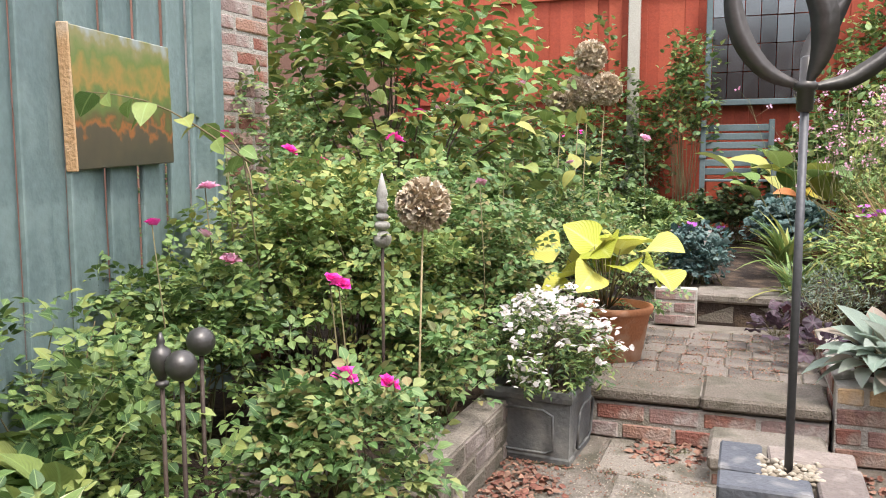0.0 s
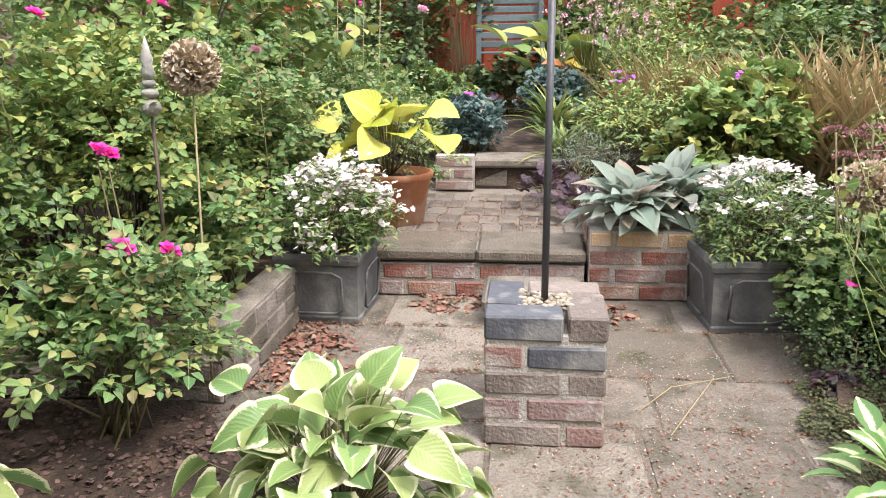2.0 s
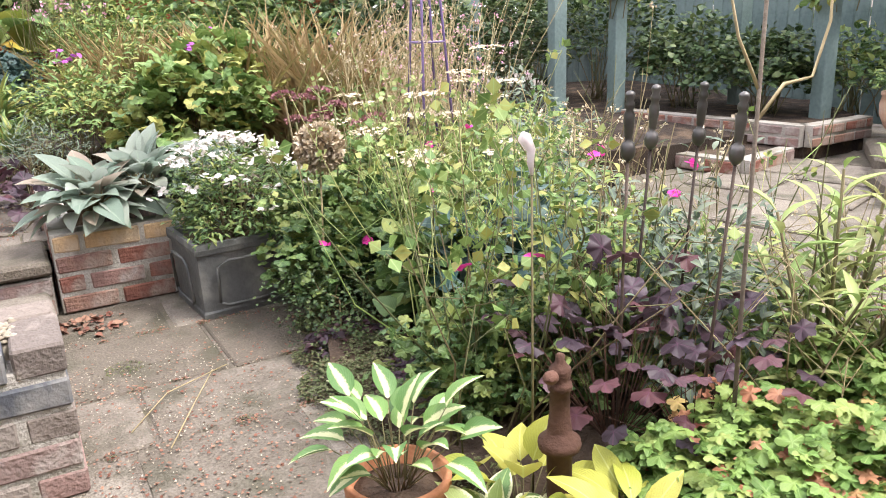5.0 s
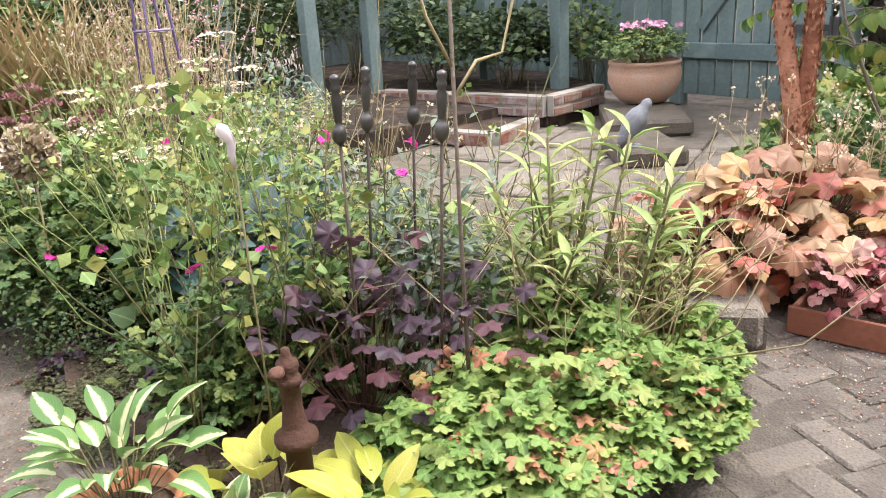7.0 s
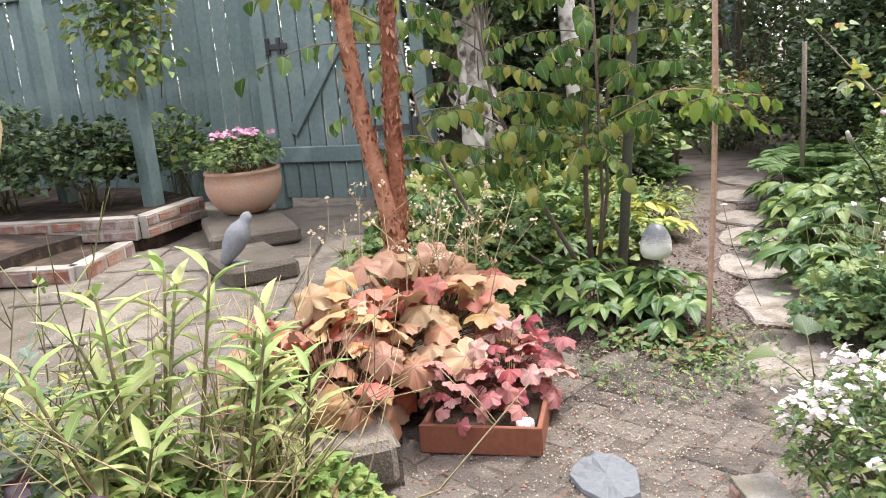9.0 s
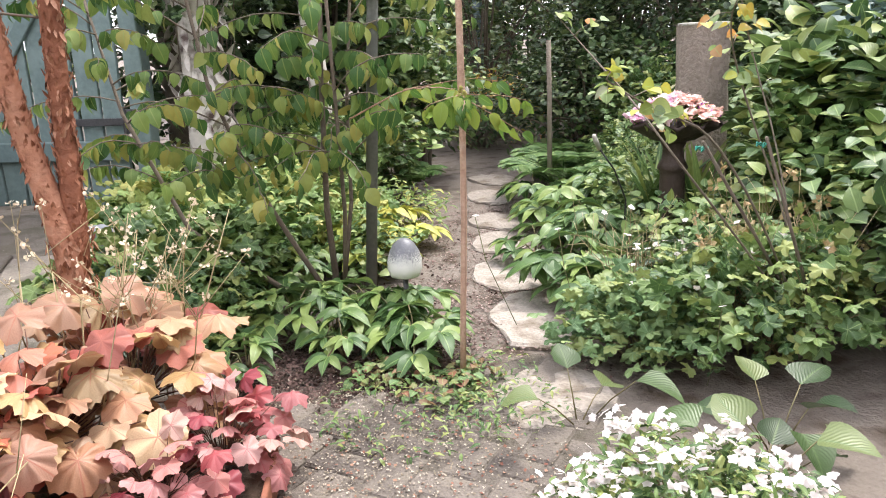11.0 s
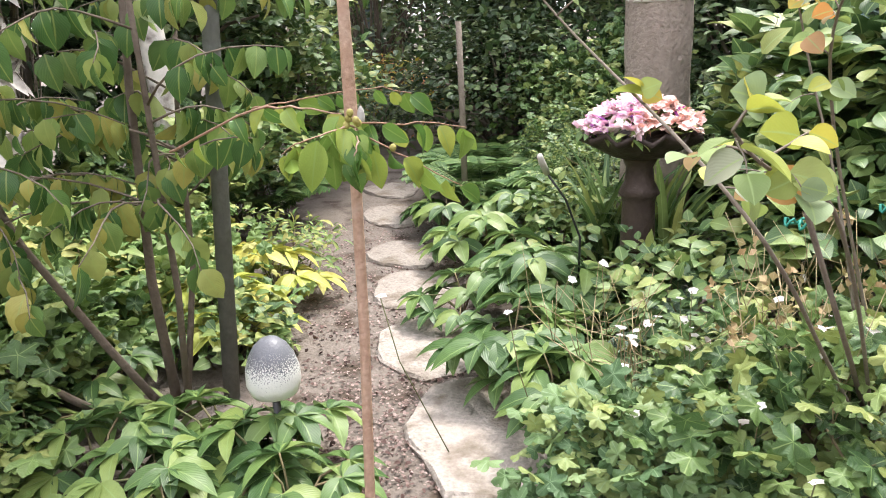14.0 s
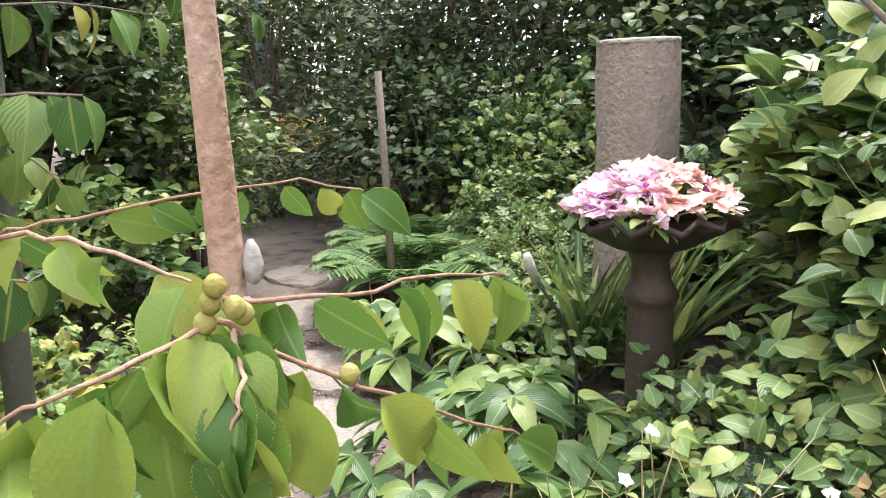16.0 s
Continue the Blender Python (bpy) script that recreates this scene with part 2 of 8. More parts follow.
STUMP = shader("sawn_stump_bark", [(0.16, 0.125, 0.1), (0.24, 0.195, 0.16), (0.29, 0.24, 0.2)], 0.95, scale=16, fine=55, bump=1.2, contrast=0.6)
TWIG = shader("green_brown_stems", [(0.12, 0.13, 0.055), (0.19, 0.15, 0.08)], 0.7, scale=20, rand="island")
DRYSTEM = shader("straw_stems", [(0.3, 0.24, 0.13), (0.42, 0.34, 0.2)], 0.8, scale=20, rand="island")
SEEDHEAD = shader("dry_seedhead", [(0.42, 0.33, 0.22), (0.55, 0.45, 0.33), (0.62, 0.53, 0.41)], 0.9, scale=20, rand="island")
WHITEPETAL = leafy("white_petals", [(0.76, 0.79, 0.68), (0.82, 0.85, 0.75)], 0.6, rib=(0.8, 0.82, 0.7), clear=0.45)
PINKPETAL = leafy("magenta_petals", [(0.74, 0.03, 0.32), (0.82, 0.09, 0.46)], 0.5, rib=(0.7, 0.1, 0.35), clear=0.25)
BEDPINK = leafy("white_pink_petals", [(0.8, 0.5, 0.62), (0.84, 0.72, 0.74), (0.84, 0.8, 0.76), (0.82, 0.76, 0.66)], 0.5, rib=(0.75, 0.5, 0.58), ribs=0.05, clear=0.25)
PALEPINK = leafy("pale_pink_petals", [(0.7, 0.35, 0.48), (0.78, 0.55, 0.62)], 0.5, rib=(0.75, 0.5, 0.58), clear=0.25)
MAUVE = leafy("mauve_petals", [(0.38, 0.12, 0.5), (0.5, 0.08, 0.42)], 0.5, rib=(0.5, 0.2, 0.5), clear=0.25)
CREAMFLOWER = leafy("cream_flower_heads", [(0.6, 0.57, 0.36), (0.7, 0.66, 0.45)], 0.7, rib=(0.6, 0.58, 0.4), clear=0.2)

G_ROSE = leafy("rose_leaves", [(0.07, 0.17, 0.05), (0.12, 0.25, 0.07), (0.16, 0.29, 0.09), (0.21, 0.32, 0.1), (0.1, 0.2, 0.07), (0.26, 0.34, 0.11), (0.3, 0.35, 0.11), (0.28, 0.24, 0.1), (0.06, 0.14, 0.05), (0.14, 0.26, 0.09)], 0.4, clear=0.28)
G_DARK = leafy("dark_evergreen_leaves", [(0.022, 0.05, 0.017), (0.042, 0.085, 0.028), (0.07, 0.13, 0.04), (0.13, 0.185, 0.06)], 0.4, rib=(0.1, 0.16, 0.06), ribs=0.15)
G_MID = leafy("mid_green_leaves", [(0.045, 0.105, 0.032), (0.075, 0.155, 0.042), (0.115, 0.21, 0.055), (0.16, 0.26, 0.07), (0.25, 0.32, 0.085)], 0.42)
G_LIGHT = leafy("light_green_leaves", [(0.1, 0.2, 0.05), (0.16, 0.28, 0.07), (0.22, 0.33, 0.09), (0.33, 0.36, 0.09)], 0.5)
G_GERAN = leafy("geranium_mat_leaf", [(0.12, 0.24, 0.05), (0.18, 0.32, 0.07), (0.25, 0.38, 0.09), (0.29, 0.38, 0.1), (0.14, 0.28, 0.06), (0.2, 0.34, 0.08)], 0.5, rib=(0.3, 0.4, 0.14))
G_GERAN2 = leafy("grey_green_geranium_leaf", [(0.08, 0.17, 0.06), (0.13, 0.24, 0.08), (0.18, 0.29, 0.1), (0.24, 0.33, 0.1)], 0.5, rib=(0.24, 0.34, 0.18))
G_RUSTY = leafy("rusty_turning_leaf", [(0.42, 0.2, 0.1), (0.5, 0.3, 0.16), (0.34, 0.12, 0.08), (0.5, 0.42, 0.14)], 0.6, rib=(0.45, 0.25, 0.14))
G_SEEDLING = leafy("reddening_seedling_leaf", [(0.1, 0.2, 0.06), (0.16, 0.24, 0.07), (0.24, 0.1, 0.06), (0.2, 0.14, 0.07), (0.12, 0.22, 0.07)], 0.5)
G_STALK = leafy("yellow_green_stalk_leaf", [(0.23, 0.37, 0.1), (0.32, 0.44, 0.14), (0.42, 0.48, 0.18)], 0.5, rib=(0.45, 0.52, 0.25), ribs=0.08)
G_LIME = leafy("lime_leaves", [(0.3, 0.38, 0.05), (0.4, 0.45, 0.07), (0.48, 0.5, 0.1)], 0.45, rib=(0.55, 0.58, 0.2))
G_YELLOWHOSTA = leafy("golden_hosta_leaf", [(0.36, 0.44, 0.045), (0.46, 0.52, 0.07), (0.55, 0.56, 0.13)], 0.4, rib=(0.55, 0.58, 0.2), ribs=0.2)
G_VARIEG = leafy("cream_edged_hosta_leaf", [(0.11, 0.22, 0.065), (0.17, 0.3, 0.085), (0.22, 0.35, 0.1), (0.3, 0.4, 0.13)], 0.45, margin=(0.66, 0.65, 0.42), width=0.13, ribs=0.1, rib=(0.36, 0.45, 0.18))
G_VARIEG2 = leafy("cream_centred_hosta_leaf", [(0.1, 0.23, 0.06), (0.15, 0.3, 0.07)], 0.45, inner=(0.66, 0.66, 0.38), width=0.15, ribs=0.08, rib=(0.6, 0.62, 0.35))
G_SILVER = leafy("felted_silver_leaf", [(0.25, 0.36, 0.26), (0.31, 0.42, 0.31), (0.36, 0.44, 0.34), (0.29, 0.4, 0.3), (0.4, 0.37, 0.27)], 0.95, rib=(0.38, 0.46, 0.36), ribs=0.06, clear=0.45, spec=0.15)
G_PURPLE = leafy("dark_purple_leaf", [(0.04, 0.028, 0.034), (0.06, 0.042, 0.05), (0.1, 0.08, 0.092), (0.11, 0.045, 0.045), (0.075, 0.06, 0.07)], 0.5, rib=(0.14, 0.05, 0.1), ribs=0.04)
G_AMBER = leafy("amber_and_rust_leaf", [(0.32, 0.23, 0.13), (0.48, 0.14, 0.1), (0.42, 0.33, 0.17), (0.16, 0.03, 0.035), (0.4, 0.27, 0.16), (0.26, 0.06, 0.045), (0.42, 0.14, 0.07), (0.36, 0.26, 0.1), (0.5, 0.38, 0.16), (0.28, 0.22, 0.11), (0.42, 0.22, 0.12), (0.58, 0.47, 0.25), (0.28, 0.17, 0.1), (0.45, 0.33, 0.14)], 0.45, rib=(0.36, 0.12, 0.08), ribs=0.05)
G_CORAL = leafy("coral_pink_leaf", [(0.32, 0.08, 0.075), (0.48, 0.25, 0.19), (0.24, 0.035, 0.048), (0.55, 0.38, 0.3), (0.36, 0.12, 0.11), (0.5, 0.37, 0.27)], 0.45, rib=(0.4, 0.06, 0.08), ribs=0.06)
G_HELLE = leafy("hellebore_leaf", [(0.05, 0.115, 0.033), (0.085, 0.175, 0.046), (0.13, 0.235, 0.06), (0.2, 0.3, 0.075)], 0.38, rib=(0.24, 0.34, 0.12), ribs=0.12)
G_HAZEL = leafy("parrotia_leaf", [(0.04, 0.11, 0.025), (0.06, 0.15, 0.035), (0.1, 0.2, 0.045), (0.17, 0.28, 0.06), (0.23, 0.32, 0.08), (0.3, 0.32, 0.07)], 0.42, rib=(0.26, 0.32, 0.09), ribs=0.12)
G_AUTUMN = leafy("turning_leaf", [(0.2, 0.28, 0.05), (0.38, 0.4, 0.06), (0.5, 0.4, 0.05), (0.5, 0.2, 0.07)], 0.45, rib=(0.45, 0.42, 0.15))
G_FERN = leafy("fern_frond", [(0.05, 0.13, 0.03), (0.08, 0.18, 0.04), (0.12, 0.22, 0.05)], 0.55)
G_GREY = leafy("grey_green_leaf", [(0.1, 0.16, 0.11), (0.15, 0.21, 0.15), (0.2, 0.26, 0.18)], 0.6)
G_THYME = leafy("tiny_creeping_leaves", [(0.06, 0.08, 0.03), (0.1, 0.12, 0.05), (0.13, 0.12, 0.06)], 0.7)
G_STRAW = leafy("dry_grass", [(0.35, 0.27, 0.12), (0.45, 0.36, 0.18), (0.28, 0.27, 0.1)], 0.7, rib=(0.5, 0.42, 0.25))
G_DEAD = leafy("fallen_leaves", [(0.17, 0.075, 0.05), (0.24, 0.12, 0.075), (0.14, 0.09, 0.06), (0.32, 0.21, 0.13)], 0.85, rib=(0.3, 0.18, 0.1), clear=0.1)
MULCH = leafy("dark_bark_chip", [(0.04, 0.027, 0.02), (0.09, 0.06, 0.045), (0.14, 0.1, 0.075)], 0.95, rib=(0.08, 0.05, 0.04), clear=0.02)
G_BLUE = leafy("blue_green_leaf", [(0.05, 0.12, 0.1), (0.09, 0.17, 0.14), (0.14, 0.22, 0.18)], 0.5, rib=(0.2, 0.28, 0.22))
TIE = shader("green_plastic_tie", [(0.02, 0.2, 0.15), (0.03, 0.26, 0.19)], 0.4, scale=20, bump=0.05)
G_NEAR = leafy("near_hanging_leaf", [(0.07, 0.17, 0.03), (0.12, 0.24, 0.04), (0.19, 0.31, 0.05), (0.28, 0.36, 0.06)], 0.4, rib=(0.22, 0.32, 0.08), ribs=0.045, margin=(0.3, 0.34, 0.09), width=0.02, clear=0.3)
OBELISK = shader("purple_paint", [(0.13, 0.09, 0.2), (0.18, 0.13, 0.26)], 0.5, scale=10, fine=60, bump=0.15)
G_SPOT = leafy("spotted_leaf", [(0.1, 0.18, 0.11), (0.14, 0.22, 0.14)], 0.5, spots=(0.45, 0.52, 0.45))


# ---- mesh helpers ----
class Build:
    """Collects many small pieces as triangles and makes one mesh of them."""

    def __init__(self):
        self.v, self.f, self.u, self.k = [], [], [], 0

    def add(self, v, f, u=None):
        v = np.asarray(v, float)
        self.v.append(v)
        self.f.append(np.asarray(f, int) + self.k)
        self.u.append(np.zeros((len(v), 2)) + 0.3 if u is None else np.asarray(u, float))
        self.k += len(v)

    def mesh(self, name, material, smooth=True):
        me = bpy.data.meshes.new(name)
        if self.k:
            v, f, u = np.concatenate(self.v), np.concatenate(self.f), np.concatenate(self.u)
            me.vertices.add(len(v))
            me.vertices.foreach_set("co", v.astype(np.float32).ravel())
            me.loops.add(f.size)
            me.loops.foreach_set("vertex_index", f.astype(np.int32).ravel())
            me.polygons.add(len(f))
            me.polygons.foreach_set("loop_start", (np.arange(len(f)) * 3).astype(np.int32))
            me.polygons.foreach_set("use_smooth", np.full(len(f), smooth))
            layer = me.uv_layers.new(name="UVMap")
            layer.data.foreach_set("uv", u[f.ravel()].astype(np.float32).ravel())
            me.update(calc_edges=True)
        me.materials.append(material)
        return me


def blade(kind, n=4, droop=0.25, fold=0.12, wave=0.0):
    """One leaf along +y of length 1, its upper side to +z: vertices, triangles, uv (across, along)."""
    if kind in ("lobed", "cut"):
        deep, lobes, k = (0.2, 5, 40) if kind == "lobed" else (0.42, 5, 40)
        v, u, f = [(0, 0.4, 0.03)], [(0.5, 0.0)], []
        for ring, share in ((0, 0.55), (1, 1.0)):
            for i in range(k):
                a = 2 * math.pi * i / k - math.pi / 2
                ph = (a - math.pi / 2) * lobes / (2 * math.pi) * 1.08
                tri = abs((ph - round(ph)) * 2)
                r = 0.56 * (1 - deep * tri ** 1.5) * (1.0 if i % 2 else 0.94)
                near = min(i, k - i)
                r *= (0.28, 0.72, 0.93)[near] if near < 3 else 1
                r *= share
                cup = 0.06 * math.cos(a * lobes) * share - 0.3 * droop * (r / 0.5) ** 2 + (wave + 0.02) * math.sin(i * 1.9) * share
                v.append((r * math.cos(a), 0.4 + r * math.sin(a), cup))
                u.append((0.5 * (1 - tri), 0.55 * share))
        f = [(0, 1 + i, 1 + (i + 1) % k) for i in range(k)]
        for i in range(k):
            p, q = 1 + i, 1 + (i + 1) % k
            f += [(p, p + k, q + k), (p, q + k, q)]
        return np.array(v), np.array(f), np.array(u)
    if kind == "pinnate":
        v, f, u = [], [], []
        lv, lf, lu = blade("ovate", 3, 0.2, 0.18)
        for x, y, turn, size in [(0, 0.6, 0, 0.42), (0.05, 0.52, -62, 0.36), (-0.05, 0.5, 62, 0.37), (0.03, 0.22, -70, 0.3), (-0.03, 0.2, 70, 0.29)]:
            c, q = math.cos(radians(turn)), math.sin(radians(turn))
            p = lv * size
            v.append(np.stack([x + p[:, 0] * c - p[:, 1] * q, y + p[:, 0] * q + p[:, 1] * c, p[:, 2] - 0.12 * y * y], 1))
            f.append(lf + len(lv) * len(f))
            u.append(lu)
        k = len(lv) * 5
        v.append(np.array([(-0.012, 0, 0), (0.012, 0, 0), (0, 0.62, -0.05)]))
        f.append(np.array([(k, k + 1, k + 2)]))
        u.append(np.array([(0.5, 0), (0.5, 0), (0.5, 1)]))
        return np.concatenate(v), np.concatenate(f), np.concatenate(u)
    shapes = {
        "ovate": lambda t: 0.34 * math.sin(math.pi * t ** 0.75) ** 0.85,
        "round": lambda t: 0.45 * math.sin(math.pi * t ** 0.8) ** 0.7,
        "heart": lambda t: 0.43 * math.sin(math.pi * min(1, t * 0.93 + 0.07) ** 0.6) ** 0.8,
        "lance": lambda t: 0.16 * math.sin(math.pi * t ** 0.8),
        "oblong": lambda t: 0.2 * math.sin(math.pi * t ** 0.85) ** 0.75,
        "strap": lambda t: 0.035 * (1 - t ** 3) + 0.003,
        "needle": lambda t: 0.06 * math.sin(math.pi * t) + 0.005,
    }
    w = shapes[kind]
    v, u, f = [(0, 0, 0)], [(0.5, 0)], []
    for i in range(1, n):
        t = i / n
        y, z = t * (1 - 0.25 * droop * t), -droop * t * t
        q = wave * math.sin(i * 2.4)
        v += [(-w(t), y, z + fold * w(t) * 2 + q), (0, y, z), (w(t), y, z + fold * w(t) * 2 - q)]
        u += [(0, t), (0.5, t), (1, t)]
    v.append((0, 1 - 0.25 * droop, -droop))
    u.append((0.5, 1))
    e = len(v) - 1
    f += [(0, 2, 1), (0, 3, 2)]
    for i in range(1, n - 1):
        a = 3 * i - 2
        f += [(a, a + 1, a + 4), (a, a + 4, a + 3), (a + 1, a + 2, a + 5), (a + 1, a + 5, a + 4)]
    f += [(e - 3, e - 2, e), (e - 2, e - 1, e)]
    return np.array(v, float), np.array(f), np.array(u, float)


def unit(a):
    return a / np.maximum(np.linalg.norm(a, axis=-1, keepdims=True), 1e-9)


def strew(b, tmpl, pos, fwd, up, size):
    """Puts a leaf at every place: fwd its axis, up its upper side."""
    v, f, u = tmpl
    pos, fwd, up = np.asarray(pos, float), unit(np.asarray(fwd, float)), np.asarray(up, float)
    right = unit(np.cross(fwd, up))
    up = np.cross(right, fwd)
    size = np.broadcast_to(np.asarray(size, float), (len(pos),))[:, None, None]
    w = pos[:, None] + size * (v[None, :, :1] * right[:, None] + v[None, :, 1:2] * fwd[:, None] + v[None, :, 2:] * up[:, None])
    n, k = len(pos), len(v)
    b.add(w.reshape(-1, 3), (f[None] + (np.arange(n) * k)[:, None, None]).reshape(-1, 3), np.tile(u, (n, 1)))


def tube(b, pts, radii, sides=6, cap=True):
    """A bent, tapering tube through the points."""
    pts = np.asarray(pts, float)
    radii = np.broadcast_to(np.asarray(radii, float), (len(pts),))
    d = unit(np.gradient(pts, axis=0))
    ref = np.array([0.31, 0.17, 0.93]) if abs(d[0][2]) < 0.9 else np.array([0.95, 0.2, 0.1])
    s = unit(np.cross(d, ref))
    t = np.cross(d, s)
    a = np.arange(sides) * 2 * math.pi / sides
    ring = pts[:, None] + radii[:, None, None] * (np.cos(a)[None, :, None] * s[:, None] + np.sin(a)[None, :, None] * t[:, None])
    v = ring.reshape(-1, 3)
    f = []
    for i in range(len(pts) - 1):
        for j in range(sides):
            p, q = i * sides + j, i * sides + (j + 1) % sides
            f += [(p, q, q + sides), (p, q + sides, p + sides)]
    if cap:
        e = (len(pts) - 1) * sides
        f += [(0, j + 1, j) for j in range(1, sides - 1)] + [(e, e + j, e + j + 1) for j in range(1, sides - 1)]
    b.add(v, f)


def lathe(b, profile, sides=24, x=0, y=0, z=0):
    """A turned shape: radius and height pairs, from the bottom."""
    a = np.arange(sides) * 2 * math.pi / sides
    v = np.array([(x + r * math.cos(t), y + r * math.sin(t), z + h) for r, h in profile for t in a])
    f = []
    for i in range(len(profile) - 1):
        for j in range(sides):
            p, q = i * sides + j, i * sides + (j + 1) % sides
            f += [(p, q, q + sides), (p, q + sides, p + sides)]
    e = (len(profile) - 1) * sides
    f += [(0, j + 1, j) for j in range(1, sides - 1)] + [(e, e + j, e + j + 1) for j in range(1, sides - 1)]
    b.add(v, f)


def box(b, lo, hi, bevel=0.004, rough=0.0, m=None):
    """A box with bevelled edges; rough makes the corners uneven."""
    lo, hi = np.array(lo, float), np.array(hi, float)
    c, h = (lo + hi) / 2, (hi - lo) / 2
    bv = min(bevel, *(h * 0.45))
    bm = bmesh.new()
    bmesh.ops.create_cube(bm, size=2)
    for q in bm.verts:
        q.co = Vector([q.co[i] * h[i] + (random.uniform(-rough, rough) if rough else 0) for i in range(3)])
    if bv > 0:
        bmesh.ops.bevel(bm, geom=bm.edges[:], offset=bv, segments=1, affect="EDGES", profile=0.5)
    bmesh.ops.triangulate(bm, faces=bm.faces[:])
    v = np.array([q.co[:] for q in bm.verts]) + c
    if m is not None:
        v = np.array([(m @ Vector(q))[:] for q in v])
    bm.verts.index_update()
    f = [[q.index for q in face.verts] for face in bm.faces]
    bm.free()
    b.add(v, f)


FINE = ("foliage", "stem", "seedhead", "blossom", "twig", "peeling_flake", "blade_tuft", "withered_leaf", "grit", "gravel")


def part(name, b, material, parent=None, label="", smooth=True):
    ob = new(name, b.mesh(name, material, smooth))
    ob.parent = parent
    if name in FINE:
        ob["kind"] = "stuff"
    return tagged(ob, label) if label else ob


def thing(name, label, category, at=(0, 0, 0), turn=0, group="", kind=""):
    ob = new(name)
    ob.matrix_basis = pose(*at, 0, 0, turn)
    ob.empty_display_size = 0.05
    return tagged(ob, label, category, group, kind)


def piece(name, me, m, parent):
    ob = new(name, me)
    ob.parent = parent
    ob.matrix_basis = m
    return ob


rng = np.random.default_rng(7)


def sphere_dirs(n, low=-0.2):
    z = rng.uniform(low, 1, n)
    a = rng.uniform(0, 2 * math.pi, n)
    s = np.sqrt(1 - z * z)
    return np.stack([s * np.cos(a), s * np.sin(a), z], 1)


# ---- plants ----
def lumps(d, seed, amount):
    """An uneven radius for each direction."""
    s = np.zeros(len(d))
    r = np.random.default_rng(seed)
    for k in range(7):
        w = r.normal(0, 1, 3) * (1.5 + k * 0.8)
        s += np.sin(d @ w + r.uniform(0, 6)) / (1 + 0.5 * k)
    return 1 + amount * s / 2


def shrub(name, label, category, at, size, n, leaf, tmpl, material, stems=14, twig=TWIG, cluster=6, spread=0.06, flower=None, low=-0.35, amount=0.3, kind="", fill=0.45, stem_r=0.004, middle=0.5, hang=0.0):
    """Stems that fan out from the base to a leafy crown with an uneven outline."""
    rx, ry, h = size
    t = thing(name, label, category, at, kind=kind)
    seed = int(abs(at[0] * 977 + at[1] * 613) * 10) + n
    m = max(1, n // cluster)
    d = sphere_dirs(m, low)
    r = (fill + (1 - fill) * rng.random(m) ** 0.5) * lumps(d, seed, amount)
    scale = np.array([rx, ry, h * (1 - middle)])
    tips = d * r[:, None] * scale + np.array([0, 0, h * middle])
    tips[:, 2] = np.maximum(tips[:, 2], 0.03 + 0.05 * rng.random(m))
    out = unit(tips - np.array([0, 0, h * 0.3]))
    b = Build()
    pos = np.repeat(tips, cluster, 0) + rng.normal(0, spread, (m * cluster, 3)) * np.array([1, 1, 0.6])
    pos[:, 2] = np.maximum(pos[:, 2], 0.015)
    fwd = unit(np.repeat(out, cluster, 0) * 0.6 + rng.normal(0, 0.7, (m * cluster, 3)) * np.array([1, 1, 0.45]) + np.array([0, 0, 0.05 - hang]))
    up = np.array([0, 0, 1.0]) + rng.normal(0, 0.35, (m * cluster, 3)) + 0.5 * np.repeat(out, cluster, 0)
    strew(b, tmpl, pos, fwd, up, leaf * rng.uniform(0.55, 1.2, m * cluster))
    part("foliage", b, material, t)
    b = Build()
    for k in rng.choice(m, min(m, stems), replace=False):
        p = tips[k]
        foot = np.array([rng.normal(0, 0.05), rng.normal(0, 0.05), -0.02])
        mid = (foot + p) / 2 + rng.normal(0, 0.04, 3) + np.array([0, 0, 0.12 * h])
        tube(b, [foot, (foot * 0.6 + mid * 0.4), mid, (mid + p) / 2 + rng.normal(0, 0.015, 3), p], [stem_r, stem_r, stem_r * 0.8, stem_r * 0.6, stem_r * 0.35], 4)
    part("stem", b, twig, t)
    return t, tips


def bloom(parent, places, material, size=0.035, petals=14, name="flower", tight=0.5):
    """A double flower of overlapping petals at each place, one mesh each."""
    tm = blade("round", 3, 0.1, 0.2)
    b = Build()
    k = petals
    a = np.arange(k) * 2.4
    e = np.linspace(0.15, 1.0, k)
    fwd = np.stack([np.cos(a) * e, np.sin(a) * e, 1.15 - e * tight * 1.6], 1)
    up = np.stack([-np.cos(a), -np.sin(a), 1.2 * np.ones(k)], 1)
    strew(b, tm, np.zeros((k, 3)), fwd, up, size * (0.5 + 0.5 * e))
    me = b.mesh(name, material)
    for p in places:
        q = pose(p[0], p[1], p[2], rng.uniform(-35, 35), rng.uniform(-35, 35), rng.uniform(0, 360))
        piece(name, me, q @ Matrix.Scale(rng.uniform(0.8, 1.15), 4), parent)


